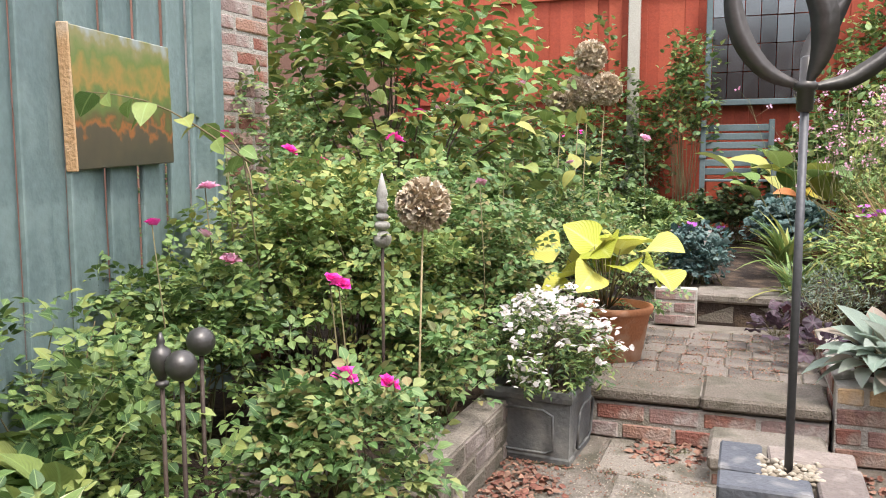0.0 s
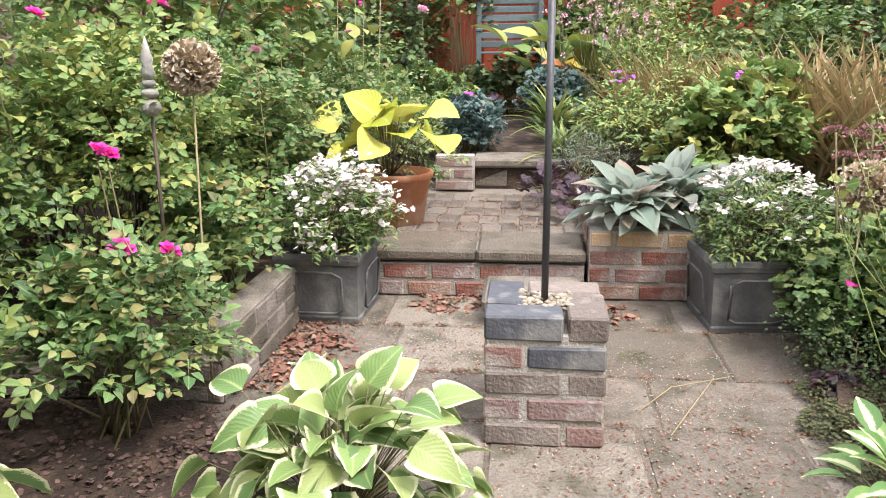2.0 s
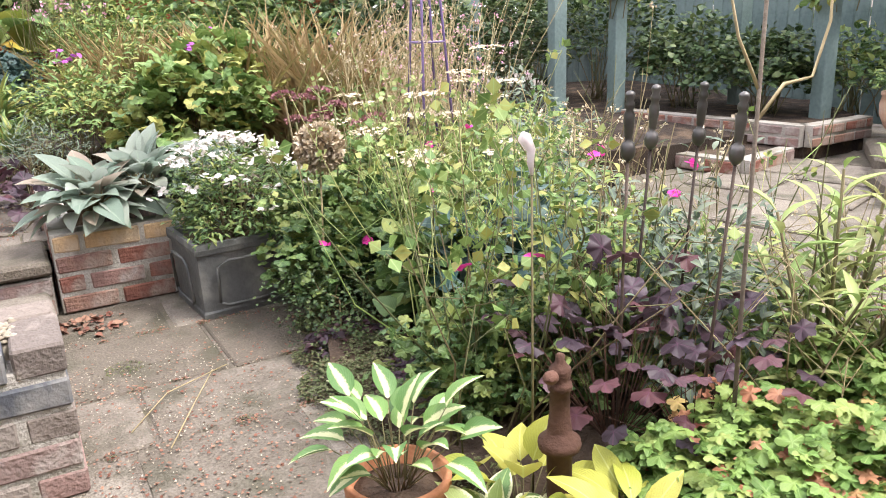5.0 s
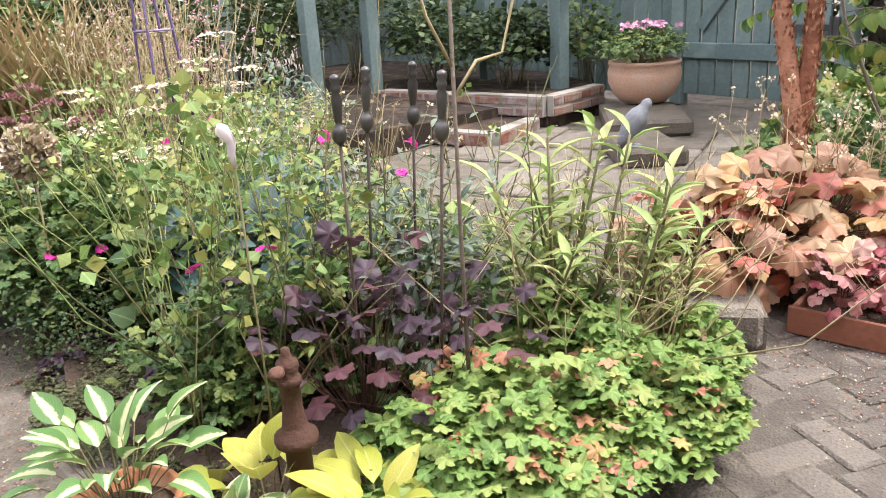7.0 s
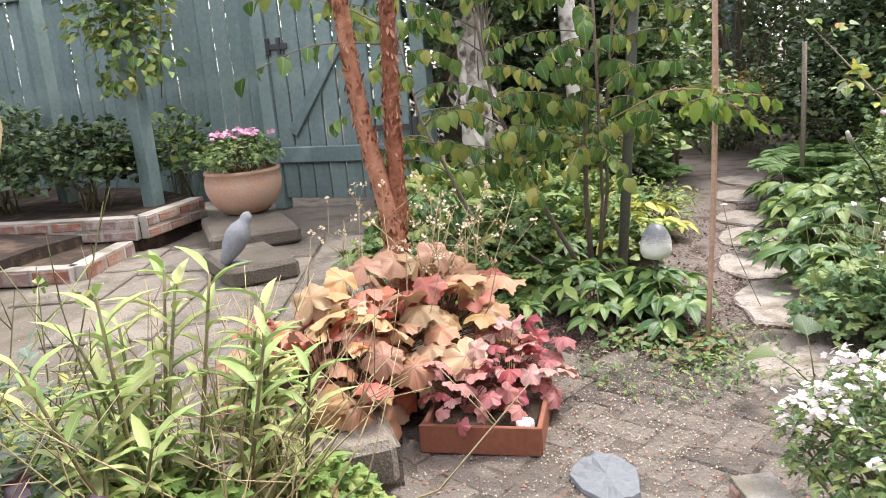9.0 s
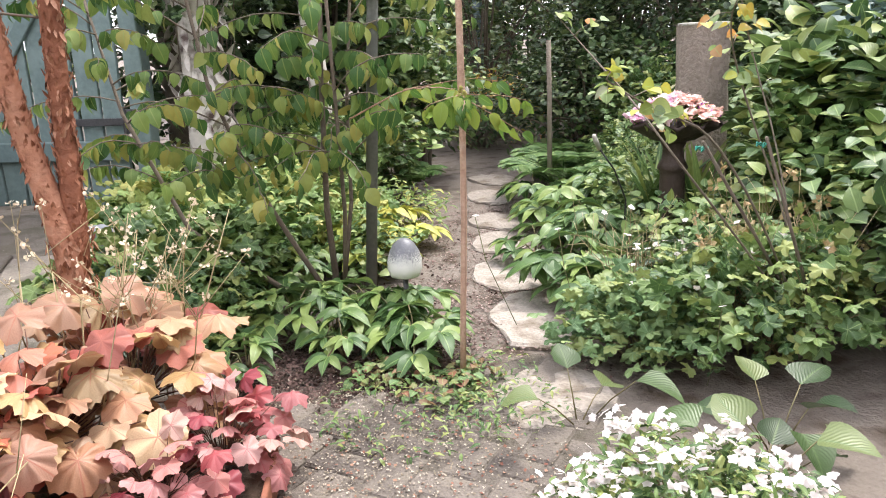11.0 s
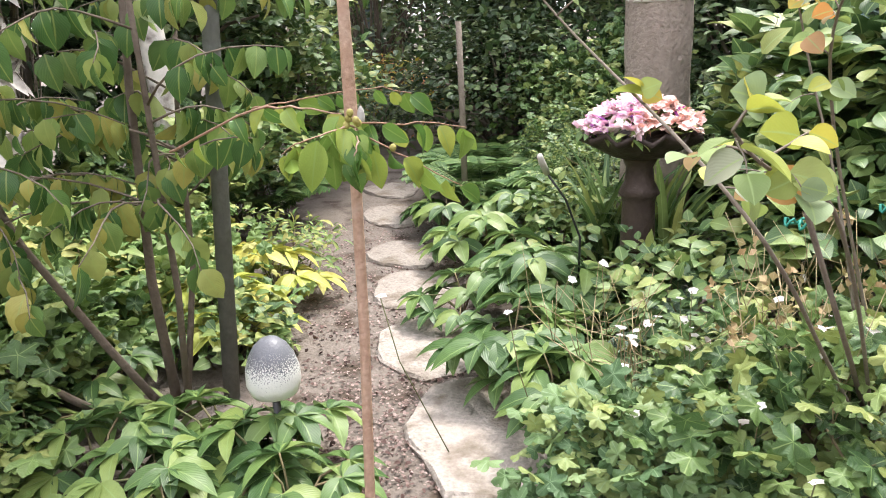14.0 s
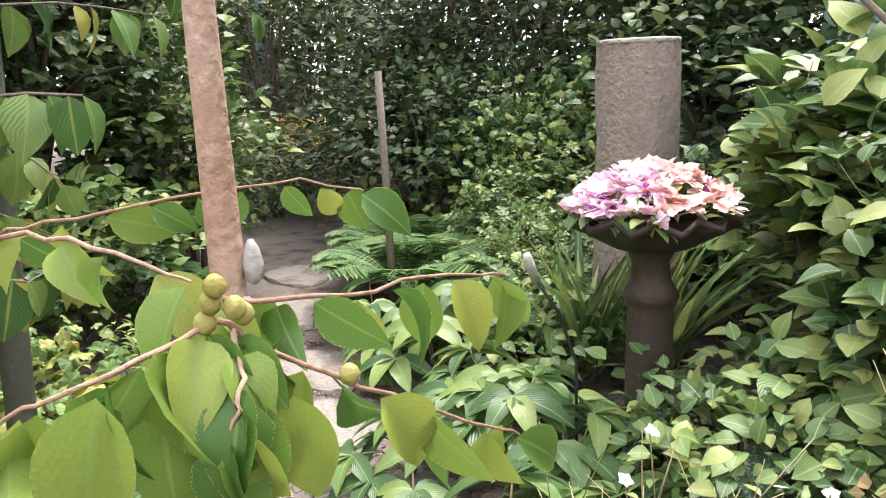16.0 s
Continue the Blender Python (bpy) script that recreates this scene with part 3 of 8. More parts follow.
def florets(parent, places, material, size=0.012, each=7, spread=0.02, name="blossom", petal="round"):
    """Loose clusters of five-petalled flowers, facing up and out."""
    tm = blade(petal, 3, 0.05, 0.1)
    places = np.asarray(places)
    n = len(places) * each
    c = np.repeat(places, each, 0) + rng.normal(0, spread, (n, 3)) * np.array([1, 1, 0.45])
    axis = unit(rng.normal(0, 0.45, (n, 3)) + np.array([0, 0, 1.0]))
    s1 = unit(np.cross(axis, rng.normal(0, 1, (n, 3))))
    s2 = np.cross(axis, s1)
    b = Build()
    for k in range(5):
        a = k * 2 * math.pi / 5
        strew(b, tm, c, math.cos(a) * s1 + math.sin(a) * s2 + 0.15 * axis, axis, size * rng.uniform(0.8, 1.15, n))
    return part(name, b, material, parent)


def rosette(name, label, category, at, n, length, kind_of_leaf, material, stalk=0.5, lean=(20, 75), droop=0.35, split=True, segs=6, stem=TWIG, group="", wave=0.0, width=1.0, arc=(0, 360), height=0.0, flop=22, roll=25):
    """Leaves on stalks that rise from one crown; each leaf a part of its own."""
    t = thing(name, label, category, at, group=group)
    meshes = []
    for k in range(3):
        v, f, u = blade(kind_of_leaf, segs, droop * (0.6 + 0.4 * k), 0.18 if kind_of_leaf != "lobed" else 0.1, wave * (k - 1))
        v = v * np.array([width, 1, 1])
        b = Build()
        b.add(v, f, u)
        meshes.append(b.mesh("leaf", material))
    b = Build()
    for i in range(n):
        a = radians(arc[0] + (arc[1] - arc[0]) * ((i * 0.618) % 1) + rng.uniform(-12, 12))
        e = radians(lean[0] + (lean[1] - lean[0]) * (i + 0.5) / n + rng.uniform(-7, 7))
        s = length * rng.uniform(0.75, 1.15)
        d = Vector((math.cos(a) * math.sin(e), math.sin(a) * math.sin(e), math.cos(e)))
        foot = Vector((math.cos(a) * 0.02, math.sin(a) * 0.02, 0))
        tip = foot + d * s * stalk * rng.uniform(0.8, 1.2) + Vector((0, 0, height))
        if stalk > 0.05:
            sb = Build()
            tube(sb, [foot, (foot + tip) / 2 + Vector((0, 0, 0.08 * s)), tip], np.array([0.02, 0.016, 0.012]) * min(length, 0.22), 5)
            part("stalk", sb, stem, t)
        e2 = min(radians(150), e + radians(flop * rng.uniform(0.6, 1.3)))
        d2 = Vector((math.cos(a) * math.sin(e2), math.sin(a) * math.sin(e2), math.cos(e2)))
        right = d2.cross(Vector((0, 0, 1))).normalized()
        up = right.cross(d2)
        m = Matrix((right, d2, up)).transposed().to_4x4()
        m = Matrix.Translation(tip) @ m @ pose(0, 0, 0, rng.uniform(-0.4, 0.4) * roll, rng.uniform(-roll, roll), rng.uniform(-0.6, 0.6) * roll) @ Matrix.Scale(s, 4)
        if split:
            piece("leaf", meshes[i % 3], m, t)
        else:
            v, f, u = blade(kind_of_leaf, segs, droop, 0.15)
            b.add(np.array([(m @ Vector(q))[:] for q in v * np.array([width, 1, 1])]), f, u)
    if b.k:
        part("foliage", b, material, t)
    return t


def grass(name, label, category, at, n, h, spread, material, droop=0.5, kind="", width=1.0, lean=0.5):
    t = thing(name, label, category, at, kind=kind)
    tufts, n = max(1, n // 70), n // max(1, n // 70)
    for _ in range(tufts):
        tuft(t, n, h, spread, material, droop, width, lean)
    return t


def tuft(t, n, h, spread, material, droop, width, lean):
    b = Build()
    at = rng.normal(0, spread, 2)
    spread *= 0.5
    a = rng.uniform(0, 2 * math.pi, n)
    e = np.abs(rng.normal(0, lean, n))
    fwd = np.stack([np.cos(a) * np.sin(e), np.sin(a) * np.sin(e), np.cos(e)], 1)
    pos = np.stack([rng.normal(at[0], spread, n), rng.normal(at[1], spread, n), np.zeros(n)], 1)
    v, f, u = blade("strap", 5, droop, 0.3)
    v = v * np.array([width, 1, 1])
    strew(b, (v, f, u), pos, fwd, np.stack([-np.cos(a), -np.sin(a), np.ones(n) * 0.6], 1), h * rng.uniform(0.5, 1.1, n))
    part("blade_tuft", b, material, t)


def carpet(name, label, category, spots, n, leaf, tmpl, material, height=0.1, kind="stuff", at=(0, 0, 0)):
    """Low ground cover: leaves spread over a few round patches (x, y, radius, ground z)."""
    t = thing(name, label, category, at, kind=kind)
    b = Build()
    w = np.array([s[2] ** 2 for s in spots])
    pick = rng.choice(len(spots), n, p=w / w.sum())
    s = np.array(spots)[pick]
    a, r = rng.uniform(0, 2 * math.pi, n), np.sqrt(rng.random(n))
    mound = height * (1 - 0.6 * r ** 2) * (0.75 + 0.25 * np.sin(s[:, 0] * 9 + a * 3))
    pos = np.stack([s[:, 0] + s[:, 2] * r * np.cos(a), s[:, 1] + s[:, 2] * r * np.sin(a), s[:, 3] + mound * rng.uniform(0.45, 1, n)], 1)
    q = rng.uniform(0, 2 * math.pi, n)
    fwd = np.stack([np.cos(q), np.sin(q), rng.normal(0.05, 0.3, n)], 1)
    strew(b, tmpl, pos, fwd, np.array([0, 0, 1.0]) + rng.normal(0, 0.3, (n, 3)), leaf * rng.uniform(0.55, 1.2, n))
    part("foliage", b, material, t)
    return t


def spray(parent, base, tip, n, leaf, tmpl, b, bl, r=0.004, sag=0.0, hang=0.3, bare=0.25):
    """A twig from base to tip with leaves along both sides."""
    base, tip = np.array(base, float), np.array(tip, float)
    k = 7
    s = np.linspace(0, 1, k)[:, None]
    side = np.cross(tip - base, (0, 0, 1.0))
    pts = base + (tip - base) * s + np.array([0, 0, 1.0]) * (sag * np.sin(math.pi * s)) + side * 0.06 * np.sin(s * 5)
    tube(b, pts, np.linspace(r, r * 0.35, k), 5)
    if n:
        q = np.linspace(bare, 1, n) + rng.normal(0, 0.02, n)
        q = np.clip(q, 0, 1)
        pos = np.stack([np.interp(q, s[:, 0], pts[:, i]) for i in range(3)], 1)
        d = unit((tip - base)[None])[0]
        sd = unit(np.cross(d, (0, 0, 1.0))[None])[0]
        sign = np.where(np.arange(n) % 2 == 0, 1, -1)[:, None]
        fwd = 0.35 * d + sign * sd * rng.uniform(0.2, 0.9, (n, 1)) + np.array([0, 0, -1.0]) * hang * rng.uniform(0.6, 1.5, (n, 1)) + rng.normal(0, 0.15, (n, 3))
        up = np.array([0, 0, 0.8]) + d * 0.5 + rng.normal(0, 0.4, (n, 3))
        strew(bl, tmpl, pos, fwd, up, leaf * rng.uniform(0.6, 1.15, n))
    return pts


def ornament_ball(parent, profile, material, name="ball", at=(0, 0, 0), sides=20):
    b = Build()
    lathe(b, profile, sides, *at)
    return part(name, b, material, parent)


SMALL, OVATE, BIG = blade("ovate", 2, 0.15, 0.15), blade("ovate", 4, 0.3, 0.15), blade("ovate", 5, 0.35, 0.12)
ROUND, LANCE, OBLONG, LOBED, HEART = blade("round", 4, 0.3, 0.12), blade("lance", 4, 0.4, 0.2), blade("oblong", 5, 0.45, 0.15), blade("lobed"), blade("heart", 5, 0.3, 0.12)
TINY = blade("round", 2, 0.1, 0.1)
NEEDLE = blade("needle", 2, 0.2, 0.1)
PINNATE, CUT = blade("pinnate"), blade("cut")
SLIM = (LANCE[0] * np.array([0.62, 1, 1]), LANCE[1], LANCE[2])


# ---- the large structure ----
A = radians(-17)


def uv_world(u, v):
    """The garden's own axes: u along the steps, v up the steps."""
    return (u * math.cos(A) - v * math.sin(A), u * math.sin(A) + v * math.cos(A))


def frame_uv(u, v, z=0, turn=0):
    x, y = uv_world(u, v)
    return pose(x, y, z, 0, 0, -17 + turn)


def sheet(name, outline, z0, z1, material, label, category, step=0.12, uneven=0.012, kind="structure", slope=(0, 0)):
    """Ground with an uneven surface inside an outline, with sides down to z0."""
    t = new(name)
    bm = bmesh.new()
    vs = [bm.verts.new((x, y, z0)) for x, y in outline]
    top = [bm.verts.new((x, y, z1)) for x, y in outline]
    f = bm.faces.new(top)
    for i in range(len(vs)):
        j = (i + 1) % len(vs)
        bm.faces.new((vs[i], vs[j], top[j], top[i]))
    xs = [p[0] for p in outline]
    ys = [p[1] for p in outline]
    for k in np.arange(min(xs) + step, max(xs), step):
        bmesh.ops.bisect_plane(bm, geom=bm.verts[:] + bm.edges[:] + bm.faces[:], plane_co=(k, 0, 0), plane_no=(1, 0, 0))
    for k in np.arange(min(ys) + step, max(ys), step):
        bmesh.ops.bisect_plane(bm, geom=bm.verts[:] + bm.edges[:] + bm.faces[:], plane_co=(0, k, 0), plane_no=(0, 1, 0))
    for q in bm.verts:
        if q.co.z > z0 + 0.001:
            q.co.z += uneven * (noise.noise(q.co * 3.1) + 0.6 * noise.noise(q.co * 9)) + slope[0] * (q.co.x - xs[0]) + slope[1] * (q.co.y - ys[0])
    bmesh.ops.recalc_face_normals(bm, faces=bm.faces[:])
    me = bpy.data.meshes.new(name)
    bm.to_mesh(me)
    bm.free()
    me.materials.append(material)
    bpy.data.objects.remove(t)
    ob = new(name, me)
    return tagged(ob, label, category, kind=kind)


def plain_ground():
    b = Build()
    n = 60
    e = np.concatenate([[-400, -120, -40], np.linspace(-14, 22, n), [50, 130, 400]])
    k = len(e)
    xx, yy = np.meshgrid(e, e, indexing="ij")
    zz = -0.022 + 0.006 * np.sin(xx * 2.1) * np.sin(yy * 1.7)
    v = np.stack([xx, yy, zz], -1).reshape(-1, 3)
    i, j = np.meshgrid(np.arange(k - 1), np.arange(k - 1), indexing="ij")
    p = (i * k + j).ravel()
    b.add(v, np.concatenate([np.stack([p, p + k, p + k + 1], 1), np.stack([p, p + k + 1, p + 1], 1)]))
    ob = new("ground", b.mesh("ground", LITTER))
    tagged(ob, "brown crumbly soil with leaf litter under the beds", "ground", kind="structure")


plain_ground()
sheet("patio_bed", [uv_world(-1.4, 1.2), uv_world(1.75, 1.2), uv_world(1.75, 3.6), uv_world(-1.4, 3.6)], -0.1, -0.006, JOINT, "sandy joints and grit between the patio slabs", "paving base", 0.12, 0.006)
sheet("path_bed", [(1.0, -1.6), (3.6, -1.25), (3.4, -0.35), (2.9, 0.25), (2.0, 0.4), (1.2, 1.4), (-0.6, 1.6), (-1.3, 0.4), (-1, -1.7)], -0.1, -0.007, PATHJOINT, "sandy grit between the path blocks", "paving base", 0.1, 0.008)
RAISED = sheet("raised_bed_soil", [uv_world(-0.86, 2.34), uv_world(-0.86, 3.5), uv_world(-0.62, 3.55), uv_world(-0.62, 5.0), uv_world(-0.2, 5.1), uv_world(-0.2, 9.3), uv_world(-6.0, 9.3), uv_world(-6, 1.2), uv_world(-1.6, 1.2), uv_world(-1.5, 2.34)], -0.1, 0.17, SOIL, "dark crumbly soil of the raised rose bed", "soil", 0.2, 0.03)
sheet("near_bed_soil", [(-0.15, 2.3), (-0.9, 2.5), (-1.5, 2.5), (-1.6, 0.7), (-0.3, 0.9), (0.25, 1.35)], -0.1, 0.035, SOIL, "dark mulch under the roses beside the patio", "soil", 0.1, 0.02)
sheet("terrace_soil", [uv_world(-0.2, 5.0), uv_world(0.95, 5.0), uv_world(0.95, 3.55), uv_world(4.6, 3.55), uv_world(4.6, 9.3), uv_world(-0.2, 9.3)], -0.1, 0.38, SOIL, "brown soil of the upper terrace", "soil", 0.25, 0.02, slope=(0.0, 0.045))
sheet("side_bed_soil", [(2.15, 2.4), (2.0, 2.2), (1.68, 1.75), (1.6, 1.4), (1.5, 0.85), (1.62, 0.6), (1.95, 0.3), (2.3, 0.22), (2.72, 0.2), (3.2, 1.6), (4.5, 2.3), (4.9, 3.4), uv_world(4.4, 3.6), uv_world(0.95, 3.55)], -0.1, 0.07, SOIL, "dark soil under the mixed border", "soil", 0.15, 0.02)


def brick_mesh(l, d, h, seed):
    random.seed(seed)
    b = Build()
    box(b, (-l / 2, -d / 2, 0), (l / 2, d / 2, h), 0.006, 0.0022)
    return b


BRICKS = {}


def brick_of(material, l, h=0.068, d=0.105):
    key = (material.name, round(l, 3), round(h, 3), round(d, 3))
    if key not in BRICKS:
        BRICKS[key] = [brick_mesh(l, d, h, k).mesh("brick", material, False) for k in range(3)]
    return BRICKS[key][random.randrange(3)]


def brick_wall(name, label, a, b2, z0, courses, choose, depth=0.105, course=0.08, length=0.22, kind="structure", mortar=None):
    """A wall of single bricks from a to b2, with recessed mortar behind the faces."""
    a, b2 = Vector((*a, 0)), Vector((*b2, 0))
    d = b2 - a
    total, ang = d.length, math.degrees(math.atan2(d.y, d.x))
    core = Build()
    box(core, (0.004, -depth / 2 + 0.005, 0.0), (total - 0.004, depth / 2 - 0.005, courses * course - 0.006), 0.002)
    w = new(name, core.mesh(name, mortar or MORTAR, False))
    w.matrix_basis = pose(a.x, a.y, z0, 0, 0, ang)
    tagged(w, label, "brick wall", kind=kind)
    random.seed(int(total * 1000) + courses)
    for c in range(courses):
        x = 0.0
        first = (c % 2 == 1)
        while x < total - 0.03:
            l = length / 2 if first else length
            first = False
            l = min(l, total - x)
            if total - x - l < 0.05:
                l = total - x
            me = brick_of(choose(c, courses), round(l - 0.016, 2), course - 0.016, depth)
            piece("brick", me, pose(x + l / 2, random.uniform(-0.003, 0.003), c * course, 0, random.uniform(-0.5, 0.5), random.uniform(-0.8, 0.8)), w)
            x += l
    return w


def slab(parent, l, d, h, material, m, seed=0, name="slab", bevel=0.007):
    random.seed(seed)
    b = Build()
    box(b, (-l / 2, -d / 2, -h), (l / 2, d / 2, 0), bevel, 0.003)
    return piece(name, b.mesh(name, material, False), m, parent)


red = lambda c, n: random.choice([BRICK, BRICK, PALEBRICK])
pale = lambda c, n: random.choice([PALEBRICK, BRICK, BRICK])

# steps: a low half step, a wide first step and a second one
steps = thing("garden_steps", "weathered stone and brick garden steps with moss in the joints", "steps", kind="structure")
for i, (u0, u1) in enumerate([(-0.57, -0.03), (-0.025, 0.46)]):
    slab(steps, u1 - u0, 0.36, 0.055, SLAB, frame_uv((u0 + u1) / 2, 3.55, 0.222, 0.3), 40 + i, "tread", 0.015)
random.seed(5)
for i in range(5):
    for j in range(11):
        if -0.6 + j * 0.105 < 0.4:
            slab(steps, 0.097, 0.19, 0.05, SETT, frame_uv(-0.51 + j * 0.105 - 0.02 * (i % 2), 3.83 + 0.2 * i, 0.218 + random.uniform(-0.004, 0.004), random.uniform(-2, 2)), 50 + i + j, "sett", 0.006)
step_bed = Build()
box(step_bed, (-0.57, 3.43, -0.05), (0.46, 5.0, 0.209), 0.004, m=pose(0, 0, 0, 0, 0, -17))
part("step_fill", step_bed, JOINT, steps, smooth=False)
slab(steps, 0.7, 0.34, 0.06, SLAB, frame_uv(0.2, 5.14, 0.405, -0.5), 61, "tread", 0.018)
for i, (u, l, mt) in enumerate([(-0.03, 0.2, SLAB), (0.2, 0.2, SLAB), (0.42, 0.2, BLUEBRICK)]):
    slab(steps, l + 0.02, 0.1, 0.12, mt, frame_uv(u, 5.05, 0.34), 70 + i, "riser_block", 0.01)
slab(steps, 0.42, 0.36, 0.06, SLAB, frame_uv(0.23, 3.16, 0.118, 0.5), 62, "tread", 0.015)
brick_wall("wall_step_front", "two courses of red brick under the first stone step", uv_world(-0.57, 3.44), uv_world(0.46, 3.44), 0, 2, red)
brick_wall("wall_low_step", "one course of worn brick under the low step", uv_world(0.03, 3.05), uv_world(0.43, 3.05), 0, 1, red, course=0.06)
brick_wall("wall_pier", "short pale brick pier beside the upper step", uv_world(-0.38, 4.92), uv_world(-0.13, 4.92), 0.22, 3, lambda c, n: random.choice([PALEBRICK, BUFF]), course=0.075)
brick_wall("wall_border_front", "low brick wall with a buff top course beside the steps", uv_world(0.47, 3.44), uv_world(1.0, 3.44), 0, 4, lambda c, n: BUFF if c == 3 and random.random() < 0.6 else random.choice([PALEBRICK, BRICK, BRICK, BLUEBRICK] if c == 2 else [BRICK, BRICK, PALEBRICK]))
brick_wall("wall_border_side", "low brick wall along the upper steps", uv_world(0.525, 3.5), uv_world(0.525, 5.0), 0.0, 4, red)
brick_wall("wall_upper_bed", "low red brick edging of the upper bed", uv_world(0.6, 6.9), uv_world(1.6, 6.85), 0.44, 2, red)
brick_wall("wall_rose_bed", "low mossy stone and brick wall of the rose bed", uv_world(-0.8, 2.28), uv_world(-0.8, 3.45), 0, 3, lambda c, n: random.choice([SLAB, SLAB, GREYBRICK]), depth=0.13, mortar=SLAB)
brick_wall("wall_rose_bed_end", "low mossy brick end wall of the rose bed", uv_world(-1.9, 2.28), uv_world(-0.75, 2.28), 0, 2, lambda c, n: random.choice([SLAB, GREYBRICK]), depth=0.13, course=0.075, mortar=SLAB)


def pillar():
    """A square brick pillar, five courses, gravel in its hollow top, round an iron pole."""
    t = thing("brick_pillar", "short square pillar of red and blue bricks with a gravel-filled top", "brick pillar", (*uv_world(0.25, 2.2), 0), -17)
    core = Build()
    box(core, (-0.164, -0.164, 0), (0.164, 0.164, 0.335), 0.004, 0.002)
    part("mortar_core", core, MORTAR, t, smooth=False)
    c, l, d = 0.078, 0.222, 0.108
    random.seed(11)
    for k in range(5):
        z = k * c
        for side in range(4):
            ang = side * 90
            if k % 2 == 0:
                x = -0.171 + l / 2
            else:
                x = 0.171 - l / 2
            top = k == 4
            if top:
                mt = BLUEBRICK if side in (0, 3) else GREYBRICK
            else:
                mt = {(3, 0): BLUEBRICK, (0, 0): GREYBRICK}.get((k, side), random.choice([PALEBRICK, PALEBRICK, PALEBRICK, GREYBRICK]))
            me = brick_of(mt, l - 0.008, c - 0.013 if not top else c - 0.006, d)
            piece("brick", me, pose(0, 0, z + (0.004 if top else 0), 0, 0, ang) @ pose(x, -0.171 + d / 2, 0, 0, 0, random.uniform(-0.8, 0.8)), t)
    g = Build()
    box(g, (-0.07, -0.07, 0.33), (0.07, 0.07, 0.372), 0.003)
    for _ in range(160):
        x, y = rng.uniform(-0.075, 0.075, 2)
        s = rng.uniform(0.006, 0.012)
        lathe(g, [(0.2 * s, -0.6 * s), (s, -0.1 * s), (0.9 * s, 0.3 * s), (0.3 * s, 0.6 * s)], 6, x, y, 0.375 + rng.uniform(0, 0.012))
    part("gravel", g, PEBBLE, t)


pillar()

# patio slabs
random.seed(21)
paving = thing("patio_paving", "weathered grey stone patio slabs with gritty joints", "paving", kind="structure")
v = 1.25
row = 0
while v < 3.36:
    dv = [0.42, 0.5, 0.36, 0.46, 0.4][row % 5]
    u = -0.82 - 0.17 * (row % 3)
    while u < 1.55:
        du = random.choice([0.36, 0.44, 0.52, 0.6])
        if v + dv / 2 < 2.25 and u < -0.72:
            u += du
            continue
        slab(paving, du - 0.012, min(dv, 3.38 - v) - 0.012, 0.05, SLAB, frame_uv(u + du / 2, v + min(dv, 3.38 - v) / 2, random.uniform(-0.003, 0.003), random.uniform(-0.4, 0.4)), row * 17 + int(u * 10) + 60)
        u += du
    v += dv
    row += 1


# raised paved terrace by the gate
def poly_slab(name, pts, z0, z1, material, label, category, parent=None):
    bm = bmesh.new()
    lo = [bm.verts.new((x, y, z0)) for x, y in pts]
    hi = [bm.verts.new((x, y, z1)) for x, y in pts]
    bm.faces.new(hi)
    bm.faces.new(lo[::-1])
    for i in range(len(pts)):
        j = (i + 1) % len(pts)
        bm.faces.new((lo[i], lo[j], hi[j], hi[i]))
    bmesh.ops.recalc_face_normals(bm, faces=bm.faces[:])
    me = bpy.data.meshes.new(name)
    bm.to_mesh(me)
    bm.free()
    me.materials.append(material)
    ob = new(name, me)
    ob.parent = parent
    if parent is None:
        tagged(ob, label, category, kind="structure")
    return ob


GA = math.degrees(math.atan2(0.9, 0.43))
gx, gy = 0.43 / 0.9974, 0.9 / 0.9974


def gate_world(s, o):
    """s along the gate's fence from the hinge post, o out towards the garden."""
    return (6.0 + gx * s - gy * o, 0.1 + gy * s + gx * o)


poly_slab("terrace_base", [(2.72, 0.12), (3.3, 0.28), (3.9, 0.32), (6.2, 0.1), gate_world(5, 0), gate_world(5, 2.4), (4.6, 2.6), (3.1, 1.5), (2.6, 0.5)], -0.05, 0.11, JOINT, "gritty bed of the raised terrace paving", "paving base")
terrace = thing("terrace_paving", "grey stone paving of the raised terrace before the gate", "paving", kind="structure")
random.seed(31)
for i in range(7):
    for j in range(5):
        x, y = 2.95 + i * 0.52 + 0.12 * (j % 2), 0.42 + j * 0.46
        if (y - 0.3) > (x - 2.7) * 0.95 + 0.1 or x > 5.6 or (y < 0.42 and 3.3 < x < 4.0):
            continue
        slab(terrace, 0.5, 0.44, 0.05, SLAB, pose(x, y, 0.128 + random.uniform(-0.003, 0.003), 0, 0, random.uniform(-1, 1)), 300 + i * 9 + j)
slab(terrace, 0.4, 0.2, 0.13, SLAB, pose(2.87, 0.27, 0.135, 0, 0, 14), 400, "kerb_slab", 0.02)
slab(terrace, 0.55, 0.34, 0.1, SLAB, pose(4.62, 0.93, 0.22, 0, 0, 28), 401, "step_slab", 0.02)
slab(terrace, 0.7, 0.5, 0.1, SLAB, pose(5.45, 1.12, 0.23, 0, 0, 20), 402, "step_slab", 0.02)

